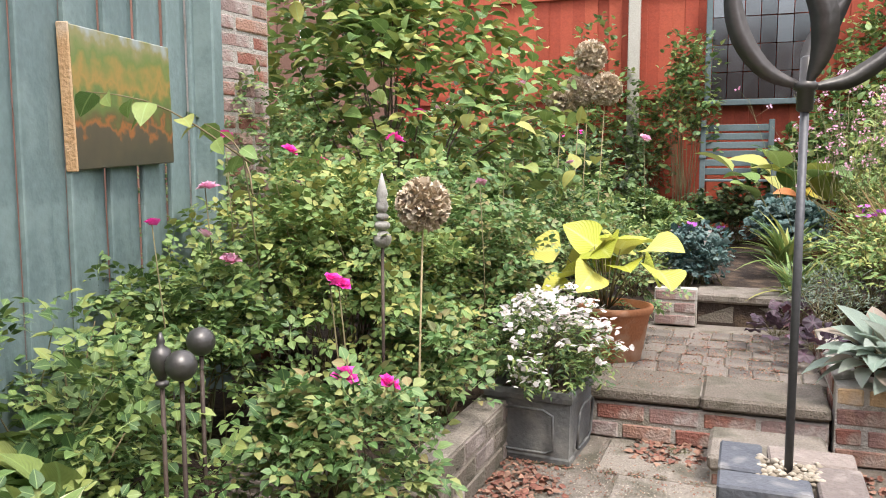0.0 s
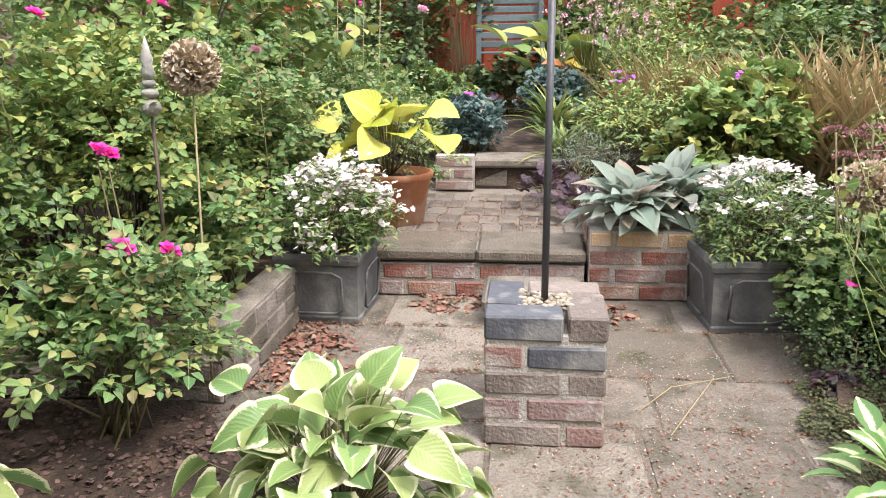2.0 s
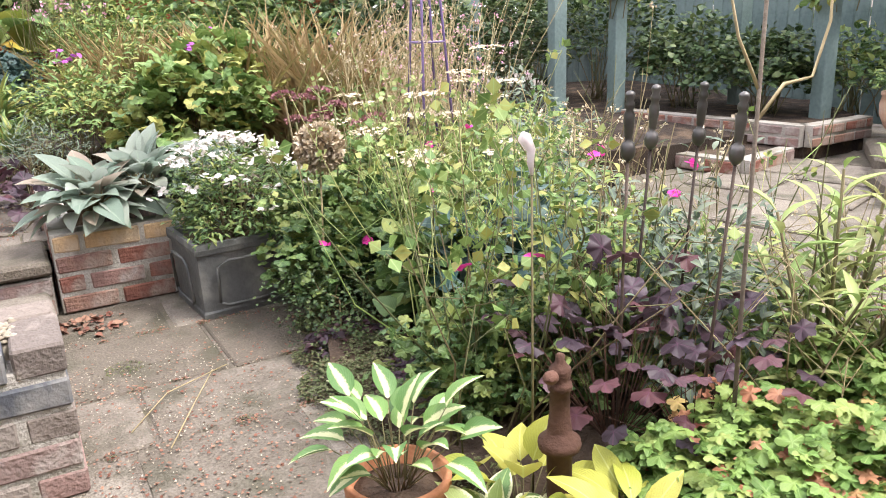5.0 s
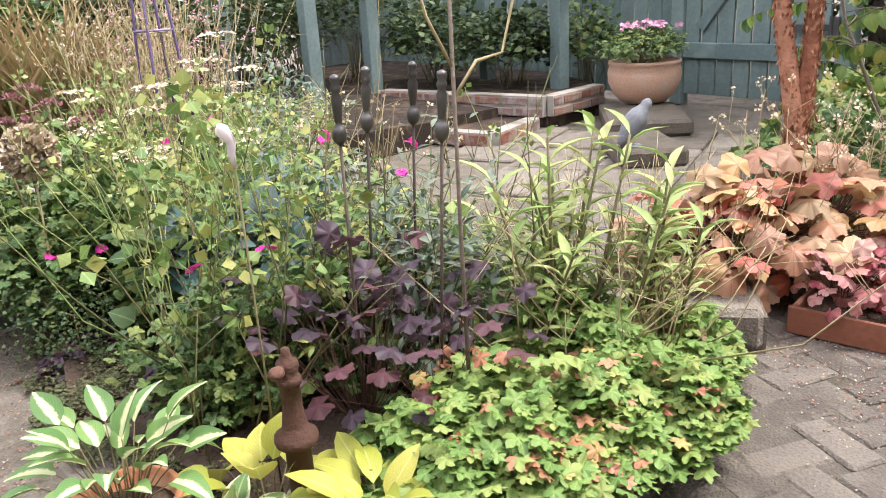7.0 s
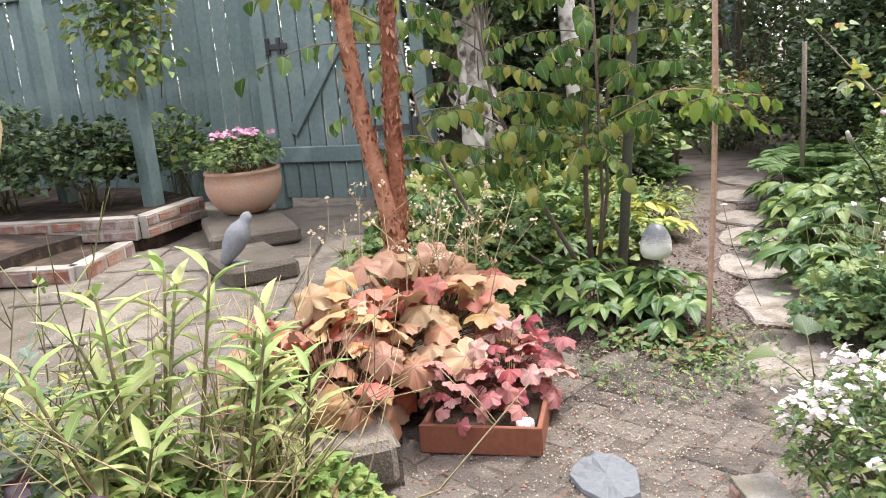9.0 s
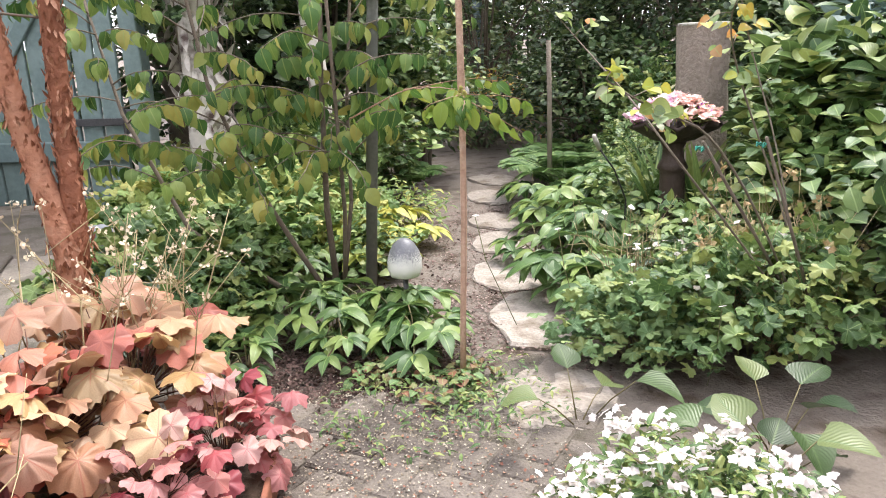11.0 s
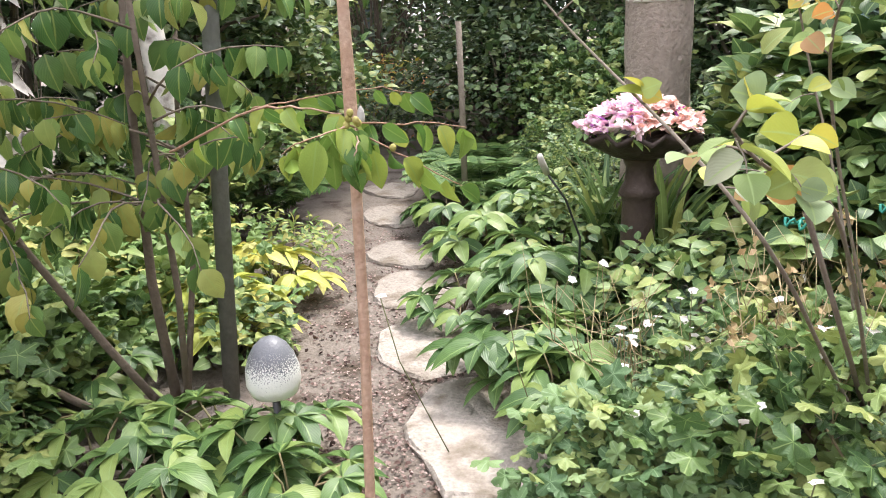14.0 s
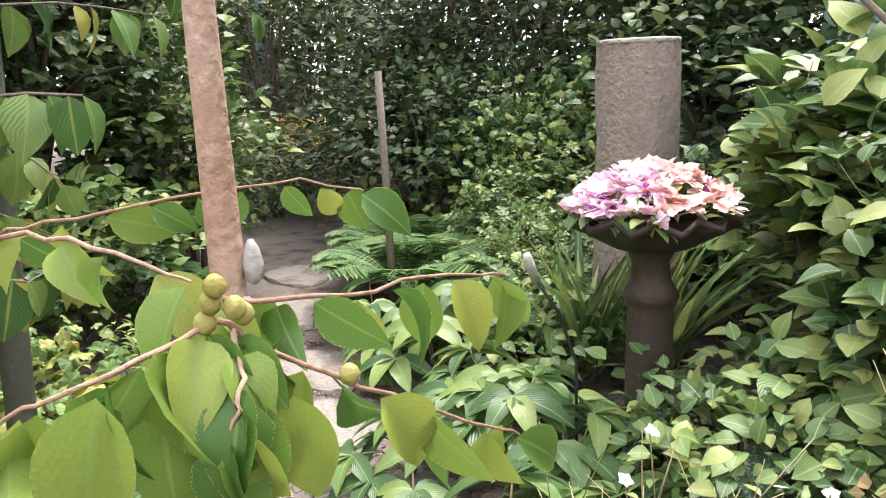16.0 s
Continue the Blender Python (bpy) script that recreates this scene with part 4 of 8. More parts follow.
# block path with stepping stones into the wood
blocks = thing("block_path", "worn clay block path laid in herringbone with gritty joints", "path", kind="structure")
random.seed(41)
bb = [Build() for _ in range(4)]
for k, b in enumerate(bb):
    box(b, (-0.1, -0.049, -0.06), (0.1, 0.049, 0), 0.007, 0.003)
BLOCKS = [b.mesh("paving_block", SETT, False) for b in bb]
count = 0
for i in range(-14, 22):
    for j in range(-9, 9):
        x, y = 2.2 + (i * 0.105), -0.6 + j * 0.21 + (0.105 if i % 2 else 0)
        ang = 45 if i % 2 else -45
        if not (1.1 < x < 3.5 and -1.25 < y < 0.35 and y < 0.25 - 0.25 * max(0, x - 2.6)):
            continue
        piece("paving_block", BLOCKS[count % 4], pose(x, y, random.uniform(-0.006, 0.001), random.uniform(-1, 1), random.uniform(-1, 1), ang + random.uniform(-3, 3)), blocks)
        count += 1


def flat_stone(name, label, x, y, rx, ry, z, material, seed, turn=0, category="stepping stone", group="stepping stones", h=0.05):
    r = np.random.default_rng(seed)
    k = 22
    a = np.arange(k) * 2 * math.pi / k
    w = 1 + 0.1 * np.sin(a * 2 + r.uniform(0, 6)) + 0.07 * np.sin(a * 3 + r.uniform(0, 6)) + 0.04 * r.normal(0, 1, k)
    b = Build()
    rings = [(0.96, -h), (1.0, -0.012), (0.96, -0.002), (0.6, 0.002)]
    v = [(rx * w[i] * s * math.cos(a[i]), ry * w[i] * s * math.sin(a[i]), z2 + 0.003 * r.normal()) for s, z2 in rings for i in range(k)] + [(0, 0, 0.002)]
    f = []
    for q in range(3):
        for i in range(k):
            p, n2 = q * k + i, q * k + (i + 1) % k
            f += [(p, n2, n2 + k), (p, n2 + k, p + k)]
    f += [(3 * k + i, 3 * k + (i + 1) % k, 4 * k) for i in range(k)]
    b.add(v, f)
    ob = new(name, b.mesh(name, material, False))
    ob.matrix_basis = pose(x, y, z, 0, 0, turn)
    tagged(ob, label, category, group, "structure" if group else "")


for i, (x, y, rx, ry) in enumerate([(3.3, -1.16, 0.23, 0.2), (3.95, -1.44, 0.3, 0.23), (4.52, -1.56, 0.27, 0.2), (5.06, -1.72, 0.22, 0.16), (5.5, -1.86, 0.22, 0.15), (6.2, -2.1, 0.24, 0.16), (6.8, -2.35, 0.24, 0.16)]):
    flat_stone("stepping_stone", "flat pale sandstone stepping stone sunk in the woodland path", x, y, rx, ry, -0.004, PATHSTONE, 60 + i, -20)
flat_stone("slate_disc", "round blue-grey slate disc set in the block path", 2.665, -0.395, 0.135, 0.078, 0.014, SLATE, 77, 0, "paving stone", "", 0.03)


# ---- fences ----
def board_fence(name, label, a, b2, z0, h, material, board=0.14, gap=0.012, rails=(0.25, 0.85), posts=0, thick=0.02, rail_side=-1, uneven=0.0, lap=0.012):
    a, b2 = Vector((*a, 0)), Vector((*b2, 0))
    d = b2 - a
    total, ang = d.length, math.degrees(math.atan2(d.y, d.x))
    t = thing(name, label, "fence", (a.x, a.y, z0), ang, kind="structure")
    random.seed(int(total * 100))
    meshes = []
    for k in range(3):
        b = Build()
        box(b, (0, -thick / 2, 0), (board - gap, thick / 2, h), 0.004, 0.0015)
        meshes.append(b.mesh("board", material, False))
    n = int(total / board)
    for i in range(n):
        piece("board", meshes[i % 3], pose(i * board, (lap if i % 2 and gap < 0.006 else 0) + random.uniform(-0.002, 0.002), random.uniform(-uneven, 0), random.uniform(-0.3, 0.3), random.uniform(-0.25, 0.25), 0), t)
    for r in rails:
        b = Build()
        box(b, (0, rail_side * (thick / 2 + 0.001), r * h - 0.045), (total, rail_side * (thick / 2 + 0.04), r * h + 0.045), 0.005)
        part("rail", b, material, t, smooth=False)
    return t


left_fence = board_fence("fence_blue", "blue-green painted board fence with wide weathered boards", (-1.16, 0.6), (-1.2, 3.5), 0.15, 2.4, BLUEWOOD, 0.125, -0.012, rails=(), lap=0.024)
b = Build()
box(b, (2.78, -0.1, 0), (2.9, 0.02, 2.4), 0.008)
part("post", b, BLUEWOOD, left_fence, smooth=False)
brick_wall("wall_house_corner", "old red brick wall with flaking paint behind the fence", (-1.32, 3.62), (-1.12, 4.02), 0.1, 30, lambda c, n: random.choice([BRICK, PALEBRICK, PALEBRICK]), depth=0.2, course=0.078)
board_fence("fence_brown", "old brown feather-edge fence", (-3.4, 5.5), (-0.9, 8.0), 0.2, 3.2, BROWNWOOD, 0.12, -0.008, rails=(0.45, 0.9))
board_fence("fence_red", "tall red-stained board fence behind the terrace", (-2.0, 9.55), (6.9, 7.3), 0.5, 2.6, REDWOOD, 0.13, -0.008, rails=(0.12, 0.55, 0.97))
board_fence("fence_gate_side", "blue-green painted close-board fence beside the gate", gate_world(1.15, 0), gate_world(7.2, 0), 0.17, 2.1, BLUEWOOD, 0.13, 0.012, rails=(0.2, 0.8), rail_side=1)
board_fence("fence_back", "plain dark board fence that closes the garden", (-1.16, 0.6), (-1.3, -3.2), 0.0, 2.2, BROWNWOOD, 0.15, -0.008, rails=())
# unseen wall added behind the camera so the mirror reflects less white sky
hw = Build()
box(hw, (-5.0, -0.15, 0), (4.2, 0.15, 4.6), 0.01)
house = new("wall_house", hw.mesh("wall_house", PALEBRICK, False))
house.matrix_basis = pose(-0.5, -4.4, 0, 0, 0, -17)
tagged(house, "unseen plain brick house wall, added to close the garden and hide sky from the mirror", "house wall", kind="structure")


newel = thing("red_brown_post", "red-brown stained timber post with a wider square base", "post", (-0.142, 0.377, 0.0), 32)
b = Build()
box(b, (-0.034, -0.034, 0.87), (0.034, 0.034, 1.07), 0.006, 0.001)
part("shaft", b, RUSTWOOD, newel, smooth=False)
b = Build()
box(b, (-0.048, -0.048, -0.02), (0.048, 0.048, 0.87), 0.005, 0.001)
part("base", b, RUSTWOOD, newel, smooth=False)


# ---- gate ----
def gate():
    t = thing("garden_gate", "blue-green ledged and braced garden gate with black strap hinges", "gate", (*gate_world(0, 0), 0.17), GA)
    h = 1.95
    b = Build()
    box(b, (0, -0.012, 0.03), (0.118, 0.012, h), 0.004, 0.001)
    me = b.mesh("board", BLUEWOOD, False)
    for i in range(8):
        piece("board", me, pose(0.02 + i * 0.132, 0, 0, 0, random.uniform(-0.3, 0.3), 0), t)
    for z in (0.34, 1.62):
        b = Build()
        box(b, (0.0, 0.014, z - 0.055), (1.06, 0.045, z + 0.055), 0.006)
        part("ledge", b, BLUEWOOD, t, smooth=False)
    b = Build()
    box(b, (-0.62, 0.014, -0.04), (0.62, 0.04, 0.04), 0.005, m=pose(0.55, 0.0, 0.98, 0, 52, 0))
    part("brace", b, BLUEWOOD, t, smooth=False)
    for z in (0.5, 1.74):
        b = Build()
        box(b, (-0.05, 0.046, z - 0.02), (0.3, 0.054, z + 0.02), 0.003)
        box(b, (-0.06, 0.03, z - 0.065), (-0.01, 0.06, z + 0.065), 0.004)
        lathe(b, [(0.012, -0.07), (0.012, 0.07)], 8, -0.012, 0.06, z)
        part("strap_hinge", b, IRON, t, "black iron strap hinge", smooth=False)
    b = Build()
    box(b, (0.9, 0.014, 1.06), (1.12, 0.03, 1.1), 0.003)
    box(b, (0.95, 0.014, 1.03), (0.98, 0.036, 1.14), 0.003)
    box(b, (1.04, 0.014, 1.03), (1.07, 0.036, 1.14), 0.003)
    part("bolt", b, IRON, t, "black iron bolt", smooth=False)
    for x in (-0.14, 1.07):
        b = Build()
        box(b, (x, -0.06, -0.05), (x + 0.1, 0.04, 2.1), 0.006)
        part("post", b, BLUEWOOD, t, smooth=False)


random.seed(3)
gate()
for x, y in [(5.9, 1.82), (5.63, 3.2), (5.05, 3.33), (5.28, 4.31), (6.4, 2.6)]:
    p = thing("pergola_post", "square blue-green pergola post with climbing roses", "post", (x, y, 0.2), GA, group="pergola posts")
    b = Build()
    box(b, (-0.05, -0.05, 0), (0.05, 0.05, 2.3), 0.006)
    part("shaft", b, BLUEWOOD, p, smooth=False)
    b = Build()
    box(b, (-0.06, -0.06, -0.05), (0.06, 0.06, 0.0), 0.006)
    part("foot", b, BLUEWOOD, p, smooth=False)


# ---- lead-look planters ----
def planter(label, at, turn, w=0.36, h=0.3):
    t = thing("square_planter", label, "planter", at, turn, group="square planters")
    r0, r1 = w * 0.46, w * 0.5
    b = Build()
    rings = [(r0, 0.0), (r0 * 1.03, 0.0), (r0 * 1.03, 0.02), (r0, 0.028), (r1 * 0.95, h - 0.045), (r1, h - 0.04), (r1 * 1.02, h - 0.02), (r1, h), (r1 - 0.02, h), (r1 - 0.025, h - 0.05)]
    v, f = [], []
    for r, z in rings:
        v += [(-r, -r, z), (r, -r, z), (r, r, z), (-r, r, z)]
    for i in range(len(rings) - 1):
        for j in range(4):
            p, q = i * 4 + j, i * 4 + (j + 1) % 4
            f += [(p, q, q + 4), (p, q + 4, p + 4)]
    b.add(v, f)
    part("body", b, LEAD, t, smooth=False)
    for side in range(4):
        b = Build()
        k, o = w * 0.3, -r0 - 0.014
        ring = [(-k, 0.06), (-k + 0.03, 0.045), (-k + 0.06, 0.045), (k - 0.06, 0.045), (k - 0.03, 0.045), (k, 0.06), (k, h - 0.09), (k - 0.04, h - 0.07), (-k + 0.04, h - 0.07), (-k, h - 0.09)]
        pts = [(x, o - 0.02 * (z / h), z) for x, z in ring + ring[:1]]
        tube(b, pts, 0.006, 6)
        q = part("panel_moulding", b, LEAD, t)
        q.matrix_basis = pose(0, 0, 0, 0, 0, side * 90)
    b = Build()
    box(b, (-r1 + 0.022, -r1 + 0.022, h - 0.09), (r1 - 0.022, r1 - 0.022, h - 0.035), 0.003)
    part("compost", b, SOIL, t, smooth=False)


def white_flowers(at, rx, ry, h, n, clusters, label, petal=0.016):
    t, tips = shrub("white_bedding_plant", label, "flowering plant", at, (rx, ry, h), n, 0.034, LANCE, G_MID, 40, cluster=8, spread=0.022, low=-0.55, amount=0.22, middle=0.42)
    reach = np.linalg.norm((tips - np.array([0, 0, 0.4 * h])) / np.array([rx, ry, 0.6 * h]), axis=1)
    pick = tips[np.argsort(-(0.55 * tips[:, 2] / h + reach + 0.35 * rng.random(len(tips))) + 9 * (tips[:, 2] < 0.16 * h))][: clusters]
    florets(t, pick * np.array([1.08, 1.08, 1.1]), WHITEPETAL, petal * 0.9, 7, petal * 1.3, "blossom")
    return t


planter("dark lead-look square planter with raised panels, full of white flowers", (0.31, 3.21, 0.0), -20, 0.36, 0.29)
white_flowers((0.33, 3.2, 0.25), 0.26, 0.25, 0.37, 3400, 90, "white-flowered bedding plant spilling over the lead-look planter")
planter("dark lead-look square planter with raised panels beside the low wall", (1.96, 2.72, 0.0), -13, 0.36, 0.29)
white_flowers((2.03, 2.72, 0.25), 0.28, 0.26, 0.36, 3600, 62, "white-flowered bedding plant in the lead-look planter")


def round_pot(name, label, at, r, h, material, rim=0.035, group=""):
    t = thing(name, label, "plant pot", at, group=group)
    b = Build()
    lathe(b, [(r * 0.68, 0), (r * 0.72, 0.004), (r * 0.93, h - rim - 0.002), (r * 0.95, h - rim), (r, h - rim + 0.004), (r * 1.02, h - 0.006), (r, h), (r * 0.9, h), (r * 0.88, h - 0.04), (0.01, h - 0.045)], 36)
    part("pot", b, material, t)
    b = Build()
    lathe(b, [(0.02, h - 0.06), (r * 0.89, h - 0.05), (r * 0.86, h - 0.035), (0.05, h - 0.025)], 24)
    part("compost", b, SOIL, t)
    return t


round_pot("terracotta_pot", "terracotta pot on the first step with a golden hosta", (0.7, 3.91, 0.215), 0.19, 0.27, TERRA)
rosette("golden_hosta", "golden-leaved hosta with holed pale leaves in a terracotta pot", "hosta", (0.66, 3.9, 0.47), 18, 0.205, "heart", G_YELLOWHOSTA, 1.5, (2, 50), 0.2, segs=9, width=1.25, flop=62, roll=60, wave=0.012)

# two hostas at the patio's edge
rosette("variegated_hosta", "large cream-edged hosta with holed leaves", "hosta", (0.24, 1.5, 0.08), 165, 0.105, "heart", G_VARIEG, 2.5, (5, 84), 0.45, segs=8, flop=40, wave=0.015, roll=48)
rosette("variegated_hosta", "large cream-edged hosta beside the patio", "hosta", (-0.55, 1.1, 0.03), 22, 0.17, "heart", G_VARIEG, 1.0, (10, 85), 0.35, segs=8, flop=40, wave=0.012, roll=35, height=0.36)
round_pot("terracotta_pot", "small terracotta pot on the patio with a variegated hosta", (1.265, 1.03, 0.0), 0.1, 0.245, TERRA)
rosette("potted_hosta", "cream-centred hosta with lance-shaped leaves in a small pot", "hosta", (1.265, 1.03, 0.215), 34, 0.085, "ovate", G_VARIEG2, 1.6, (5, 52), 0.35, segs=7, width=0.75, flop=30)
rosette("potted_hosta", "white-edged hosta with narrow leaves in a small pot", "hosta", (1.3, 0.84, 0.1), 24, 0.1, "ovate", G_VARIEG, 1.1, (5, 80), 0.35, segs=7, width=0.8)
rosette("lime_hosta", "lime-green hosta with narrow leaves", "hosta", (1.5, 0.66, 0.1), 44, 0.12, "oblong", G_LIME, 0.7, (5, 80), 0.45, segs=6)
rosette("lime_hosta", "lime-green hosta with yellowing leaves", "hosta", (1.45, 0.88, 0.1), 26, 0.095, "ovate", G_LIME, 1.2, (5, 80), 0.35, segs=6)

# lamb's ear on the low wall
rosette("silver_plant", "felted silver-leaved plant spilling over the low brick wall", "foliage plant", (1.66, 3.16, 0.36), 84, 0.16, "ovate", G_SILVER, 0.6, (2, 88), 0.3, segs=7, width=0.8, flop=18)
rosette("silver_plant", "felted silver-leaved plant behind the planter", "foliage plant", (2.12, 3.12, 0.38), 60, 0.15, "ovate", G_SILVER, 0.6, (2, 88), 0.3, segs=7, width=0.8, flop=18)

rosette("silver_plant", "felted silver-leaved plant above the low brick wall", "foliage plant", (1.88, 3.2, 0.38), 76, 0.16, "ovate", G_SILVER, 0.7, (2, 90), 0.3, segs=7, width=0.8, flop=18)

# rose bed
roses = [(-0.55, 3.1, 0.17, 0.5, 0.45, 1.0, 4200), (-0.2, 3.9, 0.17, 0.5, 0.5, 1.0, 4200), (-0.95, 2.55, 0.1, 0.4, 0.4, 0.85, 2400), (-0.34, 2.12, 0.05, 0.25, 0.24, 0.66, 1700), (-0.85, 1.75, 0.04, 0.2, 0.26, 0.5, 800), (0.35, 4.6, 0.17, 0.45, 0.45, 0.9, 3600), (-0.95, 3.9, 0.17, 0.5, 0.5, 1.25, 3600)]
for i, (x, y, z, rx, ry, h, n) in enumerate(roses):
    t, tips = shrub("rose_bush", "leafy green rose bush with a few pink blooms", "rose bush", (x, y, z), (rx, ry, h), int(n * 0.42), 0.105, PINNATE, [G_LIGHT, G_ROSE, G_MID, G_ROSE, G_MID, G_ROSE, G_ROSE][i], 26, cluster=3, spread=0.03, amount=0.6, fill=0.2, middle=0.48)
    tops = tips[np.argsort(-tips[:, 2])][: 12]
    if i in (0, 2, 3):
        bloom(t, tops[[0, 7]] + np.array([0, 0, 0.04]), PINKPETAL if i != 2 else PALEPINK, 0.045)


# ---- rose bed: the rest ----
t, tips = shrub("tall_shrub", "tall broad-leaved shrub with bronze stems behind the roses", "shrub", (-0.55, 4.75, 0.17), (0.9, 0.8, 2.5), 3600, 0.11, BIG, G_LIGHT, 30, BARK, 5, 0.07, amount=0.35, fill=0.3, low=-0.8, stem_r=0.008, middle=0.58, hang=0.25)
bloom(t, tips[np.argsort(-tips[:, 0])][[1, 9, 22]], PALEPINK, 0.04)
vine = thing("large_leaved_shoot", "arching shoot with large pale leaves in front of the painting", "climbing plant", (-0.62, 2.75, 0.17))
b, bl = Build(), Build()
spray(vine, (0, 0, 0), (-0.08, -0.25, 1.05), 6, 0.1, BIG, b, bl, 0.006, 0.0, 0.2)
spray(vine, (-0.05, -0.2, 1.0), (-0.42, -0.55, 1.2), 9, 0.11, BIG, b, bl, 0.004, 0.06, 0.35, 0.1)
spray(vine, (-0.05, -0.2, 0.9), (-0.3, 0.1, 1.15), 7, 0.1, BIG, b, bl, 0.004, 0.05, 0.3, 0.1)
part("stem", b, TWIG, vine)
part("foliage", bl, G_LIGHT, vine)
for i, (x, y, z, rx, ry, h, n, mt) in enumerate([(-0.12, 2.95, 0.17, 0.2, 0.26, 0.5, 1100, G_ROSE), (0.02, 3.8, 0.17, 0.28, 0.3, 0.75, 1900, G_ROSE), (-0.95, 1.9, 0.05, 0.28, 0.3, 0.7, 1200, G_MID), (-0.5, 3.5, 0.17, 0.4, 0.4, 1.1, 2600, G_LIGHT), (0.2, 4.45, 0.17, 0.22, 0.25, 0.55, 1200, G_ROSE), (-0.85, 1.35, 0.05, 0.24, 0.28, 0.5, 700, G_MID)]):
    t, tips = shrub("rose_bush", "leafy green rose bush with thin arching stems", "rose bush", (x, y, z), (rx, ry, h), int(n * 0.4), 0.115, PINNATE, mt, 30, cluster=3, spread=0.034, amount=0.5, fill=0.3, middle=0.48)
    tops = tips[np.argsort(-tips[:, 2])]
    if i in (0, 3):
        bloom(t, tops[[2, 14]] + np.array([0, 0, 0.03]), PALEPINK if i else PINKPETAL, 0.035)
shrub("broad_leaved_plant", "plant with large dark round leaves at the fence foot", "shrub", (-1.0, 1.5, 0.05), (0.3, 0.35, 0.5), 260, 0.12, ROUND, G_MID, 16, cluster=3, spread=0.06)


def allium(x, y, z, h, r, lean, label="dry globe seedhead on a tall straw stem"):
    t = thing("allium_seedhead", label, "seedhead", (x, y, z), group="allium seedheads")
    b = Build()
    tube(b, [(0, 0, 0), (lean * 0.3, 0, h * 0.5), (lean, 0, h)], [0.004, 0.0035, 0.003], 5)
    part("stem", b, DRYSTEM, t)
    d = sphere_dirs(260, -0.95)
    b = Build()
    strew(b, blade("lance", 2, 0.0, 0.2), np.zeros((260, 3)) + np.array([lean, 0, h]), d, rng.normal(0, 1, (260, 3)), r * 0.97)
    for k in range(4):
        e = unit(d + rng.normal(0, 0.06, d.shape))
        strew(b, TINY, e * (r * 0.8) + np.array([lean, 0, h]), e + rng.normal(0, 0.8, d.shape), rng.normal(0, 1, d.shape), r * 0.3)
    part("globe", b, SEEDHEAD, t)


allium(-0.1, 2.28, 0.05, 1.0, 0.078, 0.02)
for x, y, z in [(0.68, 5.43, 1.9), (0.5, 5.5, 1.62), (0.62, 5.48, 1.68), (0.78, 5.4, 1.68)]:
    allium(x, y, 0.2, z - 0.2, 0.11, 0.05)


def garden_ball(x, y, z, h, balls, label, material, profile=None, name="garden_finial"):
    t = thing(name, label, "garden ornament", (x, y, z))
    b = Build()
    tube(b, [(0, 0, 0), (0, 0, h)], 0.0055, 8)
    part("stake", b, DARKIRON, t)
    q = h
    for r, squash in balls:
        b = Build()
        prof = [(max(0.002, r * math.sin(a)), q + r * squash * (1 - math.cos(a))) for a in np.linspace(0, math.pi, 13)]
        lathe(b, prof, 20)
        part("ball", b, material, t)
        q += 2 * r * squash
    return t, q


garden_ball(-0.575, 1.72, 0.03, 0.645, [(0.036, 1)], "dark metal ball on an iron stake among the roses", SCULPT)
garden_ball(-0.6, 1.9, 0.03, 0.66, [(0.036, 1)], "dark metal ball on an iron stake among the roses", SCULPT)
t, q = garden_ball(-0.635, 1.75, 0.05, 0.6, [(0.016, 0.6)], "ribbed dark metal finial on an iron stake", SCULPT)
b = Build()
lathe(b, [(0.01, 0.62), (0.024, 0.65), (0.026, 0.67), (0.02, 0.69), (0.008, 0.7), (0.01, 0.71), (0.003, 0.73)], 16)
part("finial_tip", b, SCULPT, t)
t, q = garden_ball(-0.246, 2.575, 0.17, 0.725, [(0.031, 0.92), (0.027, 0.6), (0.022, 0.6)], "stacked pale stone balls with a carved tip on a stake", STONE)
b = Build()
lathe(b, [(0.014, q), (0.022, q + 0.02), (0.015, q + 0.045), (0.02, q + 0.06), (0.012, q + 0.09), (0.002, q + 0.13)], 12)
part("carved_tip", b, STONE, t)



def rose_bloom(x, y, z, material, size, foot):
    """A bloom on a long thin stem that rises out of the bushes."""
    t = thing("single_rose", "long thin rose stem with one open bloom", "rose", (x, y, foot), group="rose blooms")
    b = Build()
    tube(b, [(0.03, 0.05, 0), (0.02, 0.02, (z - foot) * 0.6), (0, 0, z - foot)], [0.003, 0.0025, 0.002], 5)
    part("stem", b, TWIG, t)
    bloom(t, [(0, 0, z - foot), (0.012, 0.006, z - foot - 0.004)], material, size)


for x, y, z, mt, size in [(-0.337, 3.5, 1.283, PINKPETAL, 0.05), (-0.34, 2.2, 0.84, PINKPETAL, 0.035), (-0.31, 2.18, 0.83, PINKPETAL, 0.03), (-0.9, 2.3, 0.99, PINKPETAL, 0.03), (-0.94, 3.05, 1.28, PINKPETAL, 0.035), (0.05, 3.4, 1.09, PALEPINK, 0.04), (0.25, 4.5, 1.62, PALEPINK, 0.05), (1.25, 6.3, 1.38, PALEPINK, 0.07), (-0.85, 2.6, 1.09, PALEPINK, 0.04), (-0.3, 4.2, 1.45, PINKPETAL, 0.035)]:
    rose_bloom(x, y, z, mt, size, 0.17)
carpet("bark_mulch", "dark chips of bark mulch on the rose bed", "mulch", [(-0.3, 1.75, 0.35, 0.03), (-0.7, 1.6, 0.35, 0.03), (-0.1, 2.0, 0.25, 0.03), (-0.6, 2.2, 0.3, 0.04), (-0.15, 2.85, 0.2, 0.17)], 2600, 0.022, TINY, MULCH, 0.02)

